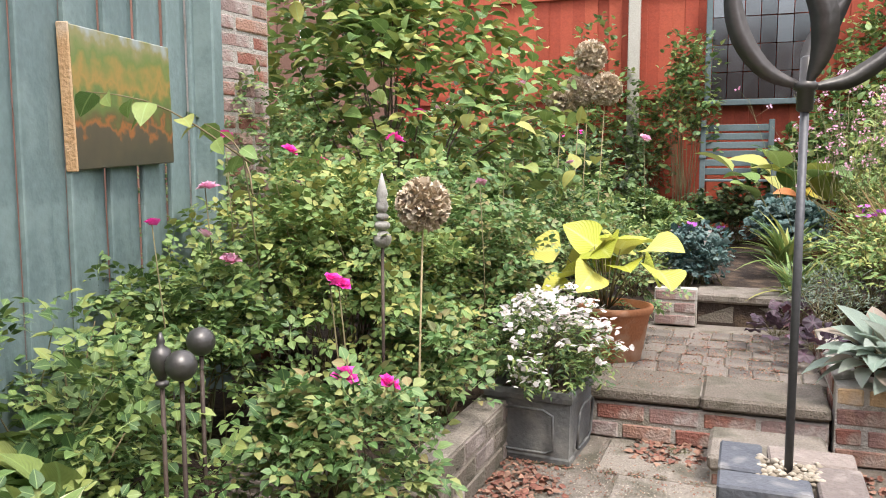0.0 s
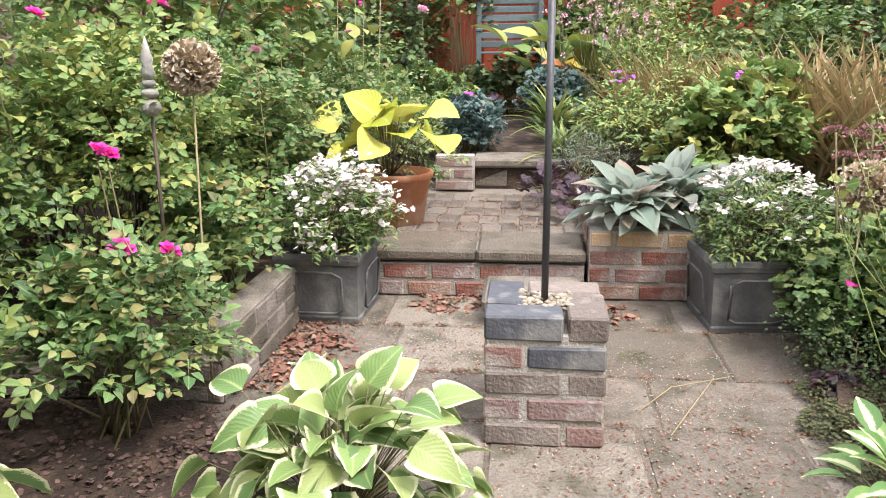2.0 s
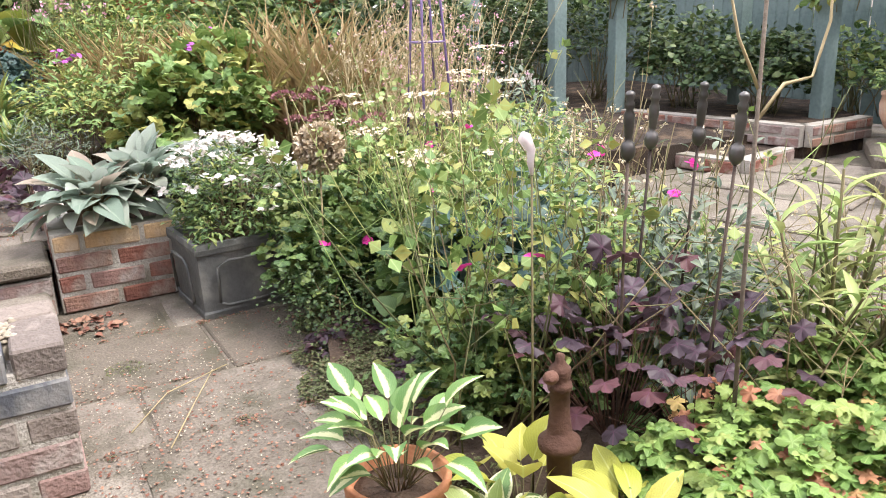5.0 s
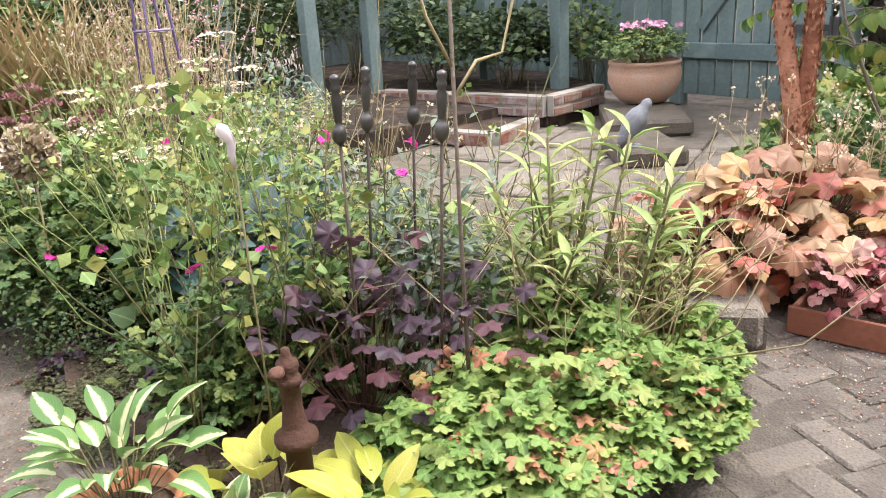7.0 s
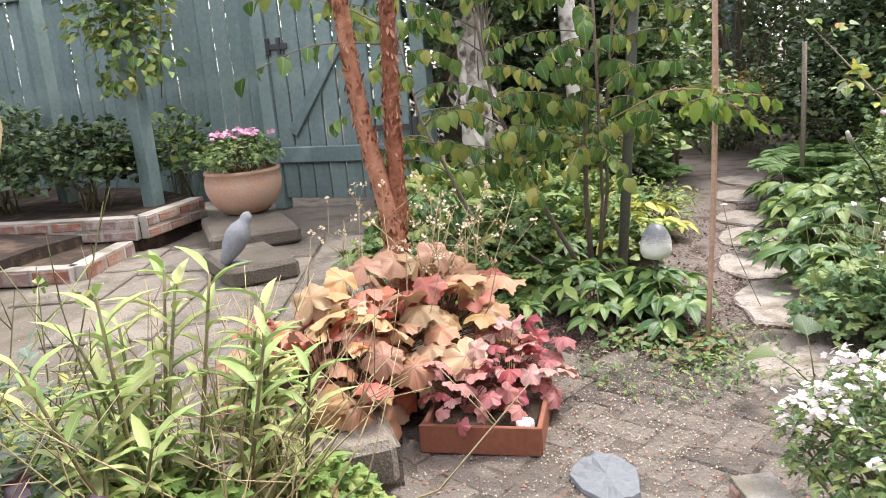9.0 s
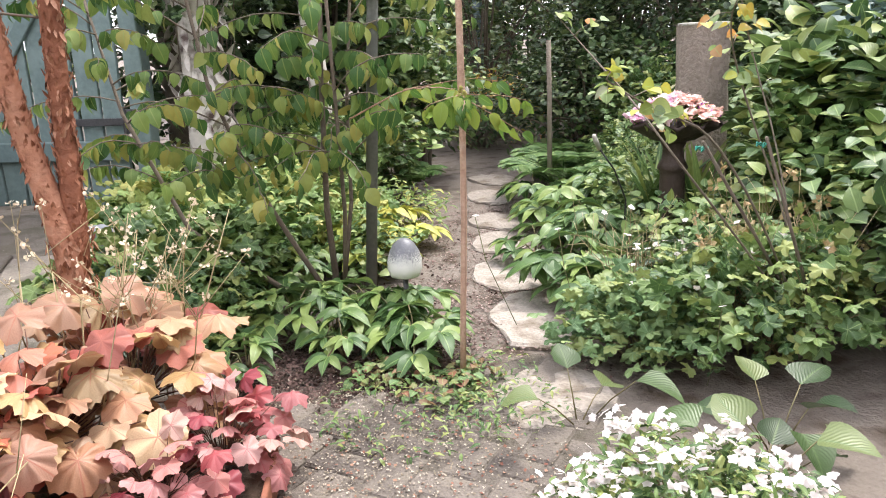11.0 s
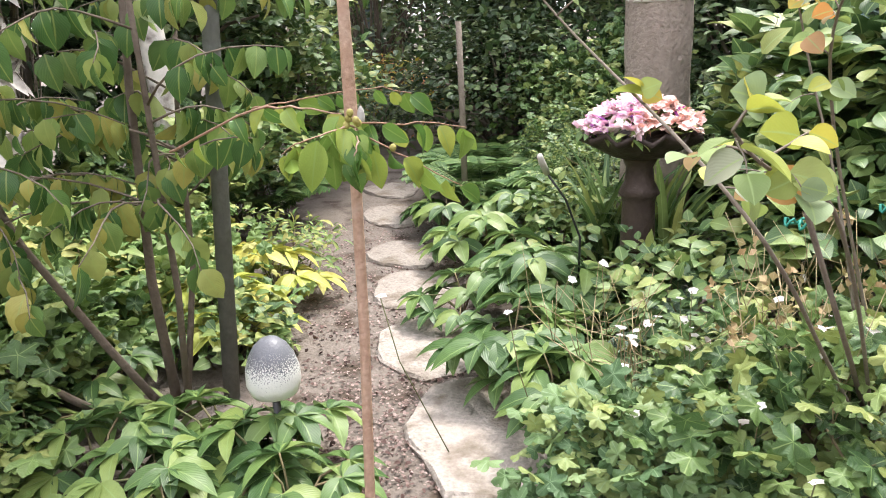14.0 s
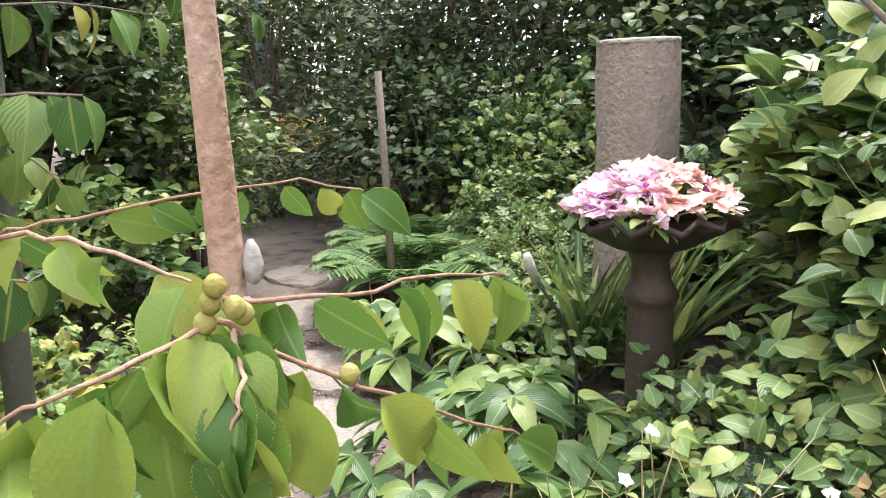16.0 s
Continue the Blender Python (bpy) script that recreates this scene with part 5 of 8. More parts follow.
# painting on the fence
pt = thing("painting", "weathered landscape painting in green, ochre and brown on the fence", "painting", (-1.155, 2.36, 1.15), 89)
pt.matrix_basis = pose(-1.155, 2.36, 1.15, 0, -2.5, 89)
b = Build()
box(b, (0, -0.002, 0), (0.68, 0.03, 0.44), 0.003)
pm = bpy.data.materials.new("canvas_paint")
pm.use_nodes = True
n, l = pm.node_tree.nodes, pm.node_tree.links
tc, sp, nz = n.new("ShaderNodeTexCoord"), n.new("ShaderNodeSeparateXYZ"), n.new("ShaderNodeTexNoise")
l.new(tc.outputs["Object"], sp.inputs[0])
nz.inputs["Scale"].default_value, nz.inputs["Detail"].default_value = 13, 10
l.new(tc.outputs["Object"], nz.inputs["Vector"])
ad = n.new("ShaderNodeMath")
ad.operation = "MULTIPLY_ADD"
l.new(nz.outputs["Fac"], ad.inputs[0])
ad.inputs[1].default_value = 0.3
l.new(sp.outputs[2], ad.inputs[2])
rp = n.new("ShaderNodeValToRGB")
cr = rp.color_ramp.elements
bands = [(0.12, (0.05, 0.045, 0.03)), (0.26, (0.075, 0.06, 0.035)), (0.285, (0.27, 0.1, 0.025)), (0.31, (0.09, 0.075, 0.025)), (0.38, (0.1, 0.15, 0.035)), (0.43, (0.3, 0.19, 0.05)), (0.5, (0.12, 0.17, 0.04)), (0.57, (0.22, 0.2, 0.08)), (0.63, (0.3, 0.33, 0.32))]
while len(cr) < len(bands):
    cr.new(0.5)
for i, (p, c) in enumerate(bands):
    cr[i].position, cr[i].color = p, (*c, 1)
l.new(ad.outputs[0], rp.inputs[0])
l.new(rp.outputs[0], n["Principled BSDF"].inputs["Base Color"])
n["Principled BSDF"].inputs["Roughness"].default_value = 0.5
part("canvas", b, pm, pt, smooth=False)
b = Build()
box(b, (-0.012, -0.004, -0.004), (-0.001, 0.032, 0.444), 0.002)
part("edge_strip", b, BUFF, pt, "ochre canvas edge", smooth=False)

# iron pole with a sculpture of bent blades
pole = thing("iron_sculpture", "tall dark iron pole with curved blades standing in the brick pillar", "garden sculpture", (*uv_world(0.25, 2.21), 0.34))
b = Build()
tube(b, [(0, 0, 0), (0, 0, 0.98)], 0.0105, 12)
part("pole", b, IRON, pole)
b = Build()
lathe(b, [(0.014, 0.95), (0.02, 0.955), (0.02, 1.0), (0.028, 1.005), (0.028, 1.02), (0.016, 1.025), (0.014, 1.08), (0.008, 1.085)], 14)
part("hub", b, SCULPT, pole)


def curved_blade(parent, path, width, material):
    pts = np.array(path, float)
    k = 18
    s = np.linspace(0, len(pts) - 1, k)
    c = np.stack([np.interp(s, np.arange(len(pts)), pts[:, i]) for i in range(3)], 1)
    for _ in range(4):
        c[1:-1] = (c[:-2] + 2 * c[1:-1] + c[2:]) / 4
    d = unit(np.gradient(c, axis=0))
    side = unit(np.cross(d, np.array([0.3, 1.0, 0.2])))
    nrm = np.cross(side, d)
    w = width * np.sin(np.linspace(0.25, math.pi - 0.05, k))[:, None]
    v = np.concatenate([c - side * w, c + nrm * 0.35 * w, c + side * w, c - nrm * 0.004 + nrm * 0.25 * w])
    f = []
    for i in range(k - 1):
        for a, e in ((0, 1), (1, 2), (2, 3), (3, 0)):
            p, q2 = a * k + i, e * k + i
            f += [(p, q2, q2 + 1), (p, q2 + 1, p + 1)]
    b = Build()
    b.add(v, f)
    part("blade", b, material, parent)


curved_blade(pole, [(0, 0, 1.01), (-0.1, 0, 1.04), (-0.17, 0, 1.14), (-0.19, 0.0, 1.26), (-0.16, 0, 1.36)], 0.025, SCULPT)
curved_blade(pole, [(0, -0.02, 1.02), (0.02, -0.05, 1.09), (0.015, -0.07, 1.18), (-0.03, -0.06, 1.27), (-0.08, -0.04, 1.35)], 0.032, SCULPT)
curved_blade(pole, [(0.0, 0.02, 1.03), (0.03, 0.05, 1.1), (0.08, 0.07, 1.18), (0.14, 0.07, 1.27)], 0.03, SCULPT)
curved_blade(pole, [(0.01, 0, 1.01), (0.1, 0, 1.02), (0.2, 0, 1.09), (0.26, 0, 1.18)], 0.022, SCULPT)

# ---- upper terrace ----
bench = thing("slatted_bench", "grey-blue painted slatted bench against the red fence", "bench", (2.35, 7.62, 0.62), -14)
for i in range(6):
    b = Build()
    box(b, (-0.33, 0.22 + 0.02 * i, 0.47 + i * 0.085), (0.33, 0.24 + 0.02 * i, 0.535 + i * 0.085), 0.005)
    part("back_slat", b, SLATEWOOD, bench, smooth=False)
for i in range(5):
    b = Build()
    box(b, (-0.33, -0.2 + 0.085 * i, 0.41), (0.33, -0.135 + 0.085 * i, 0.43), 0.005)
    part("seat_slat", b, SLATEWOOD, bench, smooth=False)
for x in (-0.31, 0.31):
    for y, top in ((-0.2, 0.62), (0.24, 1.0)):
        b = Build()
        box(b, (x - 0.025, y - 0.025, 0), (x + 0.025, y + 0.025, top), 0.005)
        part("leg", b, SLATEWOOD, bench, smooth=False)
    b = Build()
    box(b, (x - 0.03, -0.24, 0.62), (x + 0.03, 0.27, 0.65), 0.006)
    part("arm", b, SLATEWOOD, bench, smooth=False)

# dark metal tint stands in for the reflection of dark trees
MIRROR = shader("dark_reflection_mirror", [(0.1, 0.11, 0.11), (0.16, 0.17, 0.17)], 0.12, 1.0, bump=0.03, contrast=0.1)
win = thing("leaded_mirror", "leaded mirror window in a grey frame on the red fence", "mirror", (2.72, 8.25, 1.85), -14)
b = Build()
for x0, x1, z0, z1 in [(-0.52, 0.52, -0.06, 0.0), (-0.52, 0.52, 1.1, 1.16), (-0.52, -0.46, 0, 1.1), (0.46, 0.52, 0, 1.1)]:
    box(b, (x0, -0.05, z0), (x1, 0.0, z1), 0.006)
part("window_frame", b, SLATEWOOD, win, smooth=False)
for i in range(6):
    for j in range(4):
        b = Build()
        box(b, (-0.455 + i * 0.152, -0.02, 0.005 + j * 0.274), (-0.31 + i * 0.152, -0.012, 0.27 + j * 0.274), 0.002)
        q2 = part("pane", b, MIRROR, win, smooth=False)
        q2.matrix_basis = pose(0, 0, 0, random.uniform(-1, 1), 0, random.uniform(-1, 1))
b = Build()
box(b, (-0.06, -0.06, 0), (0.06, 0.06, 2.7), 0.01)
cp = part("concrete_post", b, CONCRETE, None, smooth=False)
cp.matrix_basis = pose(1.52, 8.55, 0.5, 0, 0, -14)
tagged(cp, "pale concrete fence post before the red fence", "fence post", kind="structure")

climber, tips = shrub("climbing_rose", "climbing rose trained up a trellis by the mirror", "climbing plant", (1.95, 8.0, 0.6), (0.28, 0.22, 2.2), 1300, 0.07, OVATE, G_MID, 24, cluster=5, amount=0.4, fill=0.2, middle=0.5)
shrub("climbing_rose", "climbing rose leaves hanging over the fence", "climbing plant", (3.7, 7.8, 0.6), (0.5, 0.3, 2.3), 1500, 0.08, OVATE, G_MID, 24, cluster=5, amount=0.4, fill=0.2)
rosette("big_leaved_plant", "tall plant with large drooping leaves beside the bench", "foliage plant", (2.5, 6.75, 0.5), 14, 0.36, "ovate", G_LIGHT, 1.6, (5, 40), 0.5, segs=7)
rosette("big_leaved_plant", "tall plant with yellowing large leaves beside the bench", "foliage plant", (2.75, 6.5, 0.5), 10, 0.34, "ovate", G_AUTUMN, 1.5, (5, 40), 0.5, segs=7)
mixed = [
    (0.75, 5.9, 0.3, 0.45, 0.5, 0.75, 2200, 0.055, LOBED, G_MID), (0.5, 6.9, 0.3, 0.55, 0.5, 1.15, 2200, 0.07, OVATE, G_MID), (0.95, 7.4, 0.4, 0.5, 0.5, 1.1, 1800, 0.07, OVATE, G_DARK),
    (1.05, 5.45, 0.3, 0.28, 0.28, 0.5, 1300, 0.05, LANCE, G_LIGHT), (1.42, 5.3, 0.38, 0.17, 0.17, 0.36, 800, 0.05, LOBED, G_BLUE), (1.35, 6.6, 0.4, 0.3, 0.4, 0.55, 1300, 0.06, LOBED, G_MID),
    (-0.4, 6.4, 0.2, 0.7, 0.6, 1.6, 2600, 0.08, OVATE, G_MID), (-1.5, 5.6, 0.2, 0.6, 0.6, 1.7, 1800, 0.09, OVATE, G_MID), (0.0, 7.9, 0.3, 0.7, 0.5, 1.5, 1800, 0.08, OVATE, G_DARK),
    (2.35, 6.2, 0.45, 0.3, 0.3, 0.5, 1200, 0.06, LOBED, G_BLUE), (2.75, 5.4, 0.42, 0.4, 0.4, 0.75, 1800, 0.06, LANCE, G_LIGHT), (3.2, 6.2, 0.45, 0.5, 0.5, 1.1, 2200, 0.08, LANCE, G_LIGHT),
    (2.2, 4.5, 0.38, 0.35, 0.35, 0.5, 1600, 0.055, LANCE, G_LIGHT), (2.45, 3.75, 0.35, 0.36, 0.34, 0.62, 1300, 0.085, LOBED, G_LIGHT), (2.9, 4.4, 0.36, 0.45, 0.45, 0.75, 2200, 0.065, LANCE, G_LIGHT),
    (3.7, 5.0, 0.38, 0.6, 0.6, 1.1, 2600, 0.07, OVATE, G_MID), (4.2, 6.4, 0.4, 0.7, 0.6, 1.6, 2400, 0.08, OVATE, G_MID), (4.5, 4.3, 0.3, 0.6, 0.6, 1.2, 2400, 0.07, OVATE, G_DARK),
    (1.85, 4.2, 0.34, 0.22, 0.25, 0.3, 900, 0.05, NEEDLE, G_GREY), (3.3, 3.6, 0.3, 0.5, 0.45, 0.6, 1900, 0.055, LANCE, G_LIGHT),
    (2.2, 7.15, 0.5, 0.42, 0.25, 0.5, 1300, 0.07, OVATE, G_DARK), (0.95, 8.35, 0.45, 0.55, 0.3, 2.1, 1700, 0.08, OVATE, G_MID), (1.62, 8.25, 0.5, 0.25, 0.2, 1.7, 900, 0.07, OVATE, G_MID), (3.0, 7.6, 0.5, 0.4, 0.3, 1.2, 1200, 0.09, BIG, G_MID),
    (5.1, 5.4, 0.2, 0.7, 0.7, 1.6, 2400, 0.09, OVATE, G_DARK), (5.6, 6.8, 0.3, 0.8, 0.7, 2.4, 2400, 0.1, OVATE, G_DARK), (3.3, 7.2, 0.5, 0.6, 0.4, 1.4, 2000, 0.08, OVATE, G_MID),
]
for x, y, z, rx, ry, h, n, leaf, tm, mt in mixed:
    t, tips = shrub("border_plant", "leafy border perennial among mixed planting", "perennial", (x, y, z), (rx, ry, h), n, leaf, tm, mt, 26, cluster=6, spread=0.04, amount=0.4, fill=0.25, middle=0.45)
    if rng.random() < 0.45:
        top = tips[np.argsort(-tips[:, 2])][[1, 4, 9, 15]]
        florets(t, top + np.array([0, 0, 0.05]), [MAUVE, PINKPETAL, PALEPINK, MAUVE][int(rng.integers(4))], 0.02, 3, 0.02, "blossom")
grass("green_grass_clump", "clump of arching green grass leaves above the low wall", "grass", (2.0, 5.4, 0.5), 110, 0.4, 0.05, G_LIGHT)
grass("green_grass_clump", "clump of bright green grass leaves beside the path", "grass", (1.95, 4.75, 0.4), 120, 0.3, 0.07, G_LIGHT)
grass("dry_grass_clump", "tall straw-coloured ornamental grass", "grass", (3.05, 3.6, 0.3), 600, 0.9, 0.12, G_STRAW, 0.3, lean=0.32, width=0.3)
grass("dry_grass_clump", "tall straw-coloured ornamental grass", "grass", (2.75, 4.9, 0.4), 420, 0.75, 0.1, G_STRAW, 0.3, lean=0.35, width=0.35)
for x, y, z in [(1.55, 4.1, 0.3), (1.72, 4.35, 0.32), (1.62, 3.75, 0.3)]:
    rosette("dark_heuchera", "small dark purple heuchera beside the steps", "foliage plant", (x, y, z), 16, 0.08, "lobed", G_PURPLE, 0.9, (10, 85), 0.2, segs=4)


def haze_of_stems(name, label, at, n, h, spread, material, head=None, head_size=0.02, heads=0.0, category="seed stems", lean=0.25):
    """Thin branching dry stems with small seedheads."""
    t = thing(name, label, category, at)
    b, hb = Build(), Build()
    for i in range(n):
        a, r = rng.uniform(0, 6.28), spread * math.sqrt(rng.random())
        foot = np.array([r * math.cos(a), r * math.sin(a), 0])
        tip = foot + np.array([rng.normal(0, lean), rng.normal(0, lean), 1.0]) * h * rng.uniform(0.55, 1.1)
        mid = (foot + tip) / 2 + rng.normal(0, 0.04, 3)
        tube(b, [foot, mid, tip], [0.0028, 0.0022, 0.0012], 4)
        for _ in range(3):
            s = rng.uniform(0.45, 0.95)
            p = mid + (tip - mid) * s
            q2 = p + rng.normal(0, 0.06, 3) + np.array([0, 0, 0.07])
            tube(b, [p, q2], [0.0014, 0.0008], 3)
            if head is not None and rng.random() < heads:
                d = sphere_dirs(7, -0.9)
                strew(hb, TINY, q2 + d * head_size * 0.4, d, rng.normal(0, 1, (7, 3)), head_size)
    part("stem", b, material, t)
    if hb.k:
        part("seedhead", hb, head, t)
    return t


haze_of_stems("dry_flower_stems", "pinkish haze of dry flower stems and seedheads", (3.15, 2.95, 0.1), 45, 1.0, 0.35, DRYSTEM, SEEDHEAD, 0.014, 0.5)
haze_of_stems("dry_flower_stems", "haze of dry flower stems in the border", (2.7, 1.7, 0.06), 40, 0.75, 0.4, DRYSTEM, SEEDHEAD, 0.012, 0.4)
haze_of_stems("dry_flower_stems", "thin dry stems with seedheads in the border", (2.35, 1.15, 0.06), 40, 0.7, 0.35, TWIG, CREAMFLOWER, 0.011, 0.3)
haze_of_stems("tall_flower_stems", "tall thin stems with pink flower spikes", (2.55, 5.6, 0.42), 50, 1.3, 0.3, TWIG, PALEPINK, 0.02, 0.6)

ob = thing("garden_obelisk", "tall thin purple-grey metal plant obelisk in the border", "obelisk", (2.82, 2.42, 0.05))
for k in range(4):
    a = k * math.pi / 2 + 0.5
    b = Build()
    tube(b, [(0.14 * math.cos(a), 0.14 * math.sin(a), 0), (0.012 * math.cos(a), 0.012 * math.sin(a), 1.75)], 0.006, 6)
    part("upright", b, OBELISK, ob)
for z in (0.45, 0.9, 1.3):
    r = 0.14 - (0.128 * z / 1.75)
    b = Build()
    tube(b, [(r * math.cos(a), r * math.sin(a), z) for a in np.linspace(0, 6.283, 17)], 0.004, 6)
    part("ring", b, OBELISK, ob)


def yarrow(x, y, z, n, h, spread):
    t = thing("yarrow", "yarrow with flat cream flower heads", "perennial", (x, y, z), group="yarrow")
    b, lv = Build(), Build()
    for i in range(n):
        tip = np.array([rng.normal(0, spread), rng.normal(0, spread), h * rng.uniform(0.7, 1.05)])
        foot = tip * np.array([0.4, 0.4, 0])
        tube(b, [foot, (foot + tip) / 2 + rng.normal(0, 0.015, 3), tip], 0.003, 4)
        k = 50
        a, r = rng.uniform(0, 6.28, k), 0.055 * np.sqrt(rng.random(k)) * rng.uniform(0.7, 1.2)
        pos = tip + np.stack([r * np.cos(a), r * np.sin(a), 0.012 - r * r * 4], 1)
        hb = Build()
        strew(hb, TINY, pos, np.stack([np.cos(a), np.sin(a), np.zeros(k)], 1), np.tile([0, 0, 1.0], (k, 1)) + rng.normal(0, 0.3, (k, 3)), 0.022)
        part("flower_head", hb, CREAMFLOWER, t)
        k = 16
        s = rng.uniform(0.1, 0.85, k)[:, None]
        strew(lv, LANCE, foot + (tip - foot) * s, rng.normal(0, 1, (k, 3)) * [1, 1, 0.3] + [0, 0, 0.3], np.tile([0, 0, 1.0], (k, 1)), 0.07)
    part("stem", b, TWIG, t)
    part("foliage", lv, G_LIGHT, t)


yarrow(2.75, 2.15, 0.06, 12, 0.85, 0.14)
yarrow(2.5, 2.45, 0.06, 9, 0.7, 0.14)
yarrow(2.45, 1.95, 0.06, 8, 0.62, 0.15)

# ---- side border ----
border = [
    (2.35, 2.55, 0.05, 0.35, 0.3, 0.5, 1900, 0.05, OVATE, G_MID), (2.2, 2.2, 0.05, 0.28, 0.28, 0.4, 1500, 0.05, LOBED, G_MID), (1.98, 2.05, 0.0, 0.2, 0.22, 0.26, 2400, 0.016, TINY, G_DARK),
    (2.14, 1.74, 0.05, 0.22, 0.22, 0.42, 320, 0.09, HEART, G_MID), (2.2, 1.55, 0.05, 0.24, 0.24, 0.5, 260, 0.1, HEART, G_BLUE), (2.5, 2.1, 0.05, 0.3, 0.3, 0.5, 1500, 0.06, LANCE, G_LIGHT),
    (2.85, 2.7, 0.05, 0.4, 0.35, 0.55, 1700, 0.06, LANCE, G_LIGHT), (2.6, 1.3, 0.05, 0.3, 0.3, 0.4, 1500, 0.05, LANCE, G_LIGHT), (2.35, 0.95, 0.05, 0.28, 0.28, 0.36, 1500, 0.055, LANCE, G_LIGHT),
    (2.9, 1.9, 0.05, 0.4, 0.4, 0.5, 1700, 0.06, LANCE, G_GREY), (3.4, 2.5, 0.08, 0.5, 0.4, 0.6, 1900, 0.06, LANCE, G_LIGHT), (1.9, 1.35, 0.03, 0.22, 0.2, 0.26, 900, 0.05, LOBED, G_MID), (2.1, 1.05, 0.05, 0.2, 0.2, 0.3, 900, 0.045, LOBED, G_MID),
    (4.1, 3.0, 0.1, 0.5, 0.45, 0.6, 1500, 0.06, LANCE, G_GREY), (2.02, 1.12, 0.05, 0.2, 0.2, 0.62, 900, 0.05, LANCE, G_LIGHT), (2.14, 0.88, 0.05, 0.2, 0.18, 0.58, 900, 0.05, LANCE, G_GREY), (1.76, 1.26, 0.05, 0.16, 0.16, 0.42, 700, 0.04, CUT, G_MID),
]
for x, y, z, rx, ry, h, n, leaf, tm, mt in border:
    t, tips = shrub("border_plant", "leafy low border plant in the mixed planting", "perennial", (x, y, z), (rx, ry, h), n, leaf, tm, mt, 18, cluster=6, spread=0.035, amount=0.4, fill=0.25, middle=0.42)
    if rng.random() < 0.4:
        florets(t, tips[np.argsort(-tips[:, 2])][[1, 6]] + np.array([0, 0, 0.05]), PINKPETAL, 0.018, 2, 0.01, "blossom")
carpet("creeping_thyme", "low carpet of tiny creeping leaves at the patio edge", "ground cover", [(2.0, 2.18, 0.12, 0.0), (1.86, 1.96, 0.14, 0.0), (1.75, 1.75, 0.16, 0.0), (1.66, 1.55, 0.13, 0.0), (1.6, 1.3, 0.13, 0.0), (1.6, 1.08, 0.16, 0.01), (1.52, 0.9, 0.12, 0.0), (1.85, 1.7, 0.2, 0.04)], 15000, 0.013, TINY, G_THYME, 0.09)
carpet("dark_creeper", "low dark purple creeping leaves at the patio edge", "ground cover", [(1.93, 1.95, 0.16, 0.02), (1.82, 1.55, 0.14, 0.03)], 900, 0.035, OVATE, G_PURPLE, 0.1)
carpet("hardy_geranium_mat", "spreading mat of light green lobed geranium leaves", "ground cover", [(1.85, 0.5, 0.26, 0.1), (2.1, 0.36, 0.24, 0.06), (1.68, 0.62, 0.18, 0.1), (2.25, 0.55, 0.24, 0.1), (2.45, 0.3, 0.16, 0.02)], 4600, 0.05, CUT, G_GERAN, 0.24)
carpet("turning_geranium_leaves", "a few reddening geranium leaves in the mat", "ground cover", [(1.85, 0.52, 0.26, 0.13), (2.1, 0.4, 0.25, 0.1)], 240, 0.042, CUT, G_RUSTY, 0.22)
rosette("purple_heuchera", "dark purple heuchera with lobed leaves on wiry stalks", "foliage plant", (1.84, 0.92, 0.1), 46, 0.062, "lobed", G_PURPLE, 5.6, (4, 50), 0.3, segs=4, stem=RUST, flop=45)
rosette("purple_heuchera", "dark purple heuchera with reddish stalks", "foliage plant", (1.92, 0.76, 0.1), 26, 0.06, "lobed", G_PURPLE, 5.0, (4, 55), 0.3, segs=4, stem=RUST, flop=45)
for x, y, h, n in [(2.3, 0.55, 0.6, 6), (2.42, 0.43, 0.54, 5), (2.2, 0.62, 0.52, 4), (2.5, 0.35, 0.42, 5), (2.35, 0.62, 0.52, 4)]:
    t = thing("tall_leafy_stalks", "upright light green stalks with long pointed leaves, yellowing below", "perennial", (x, y, 0.05), group="leafy stalks")
    b, bl, bd = Build(), Build(), Build()
    for k in range(n):
        tip = np.array([rng.normal(0, 0.1), rng.normal(0, 0.1), h * rng.uniform(0.75, 1.1)])
        foot = np.array([rng.normal(0, 0.04), rng.normal(0, 0.04), 0])
        tube(b, [foot, (foot + tip) / 2, tip], [0.006, 0.005, 0.003], 6)
        m = 16
        s = np.linspace(0.3, 1, m)
        a = np.arange(m) * 2.4 + rng.uniform(0, 6)
        strew(bl, SLIM, foot + (tip - foot) * s[:, None], np.stack([np.cos(a), np.sin(a), 0.55 + 0.7 * s], 1), np.stack([-np.cos(a), -np.sin(a), np.ones(m)], 1), 0.125 * rng.uniform(0.7, 1.1, m))
        strew(bd, OBLONG, foot + (tip - foot) * s[:7, None] * 0.5, np.stack([np.cos(a[:7]), np.sin(a[:7]), rng.normal(-0.2, 0.4, 7)], 1), np.tile([0, 0, 1.0], (7, 1)), 0.11)
    part("stem", b, TWIG, t)
    part("foliage", bl, G_STALK, t)
    part("withered_leaf", bd, G_STRAW, t)
haze_of_stems("dry_straw_stems", "dry straw stems leaning over the border", (2.32, 0.5, 0.05), 60, 0.5, 0.2, DRYSTEM, lean=0.55)
haze_of_stems("honesty_stems", "pale green arching stems with small pointed leaves", (1.72, 1.15, 0.05), 22, 0.75, 0.15, TWIG, G_LIGHT, 0.035, 0.35, lean=0.3)


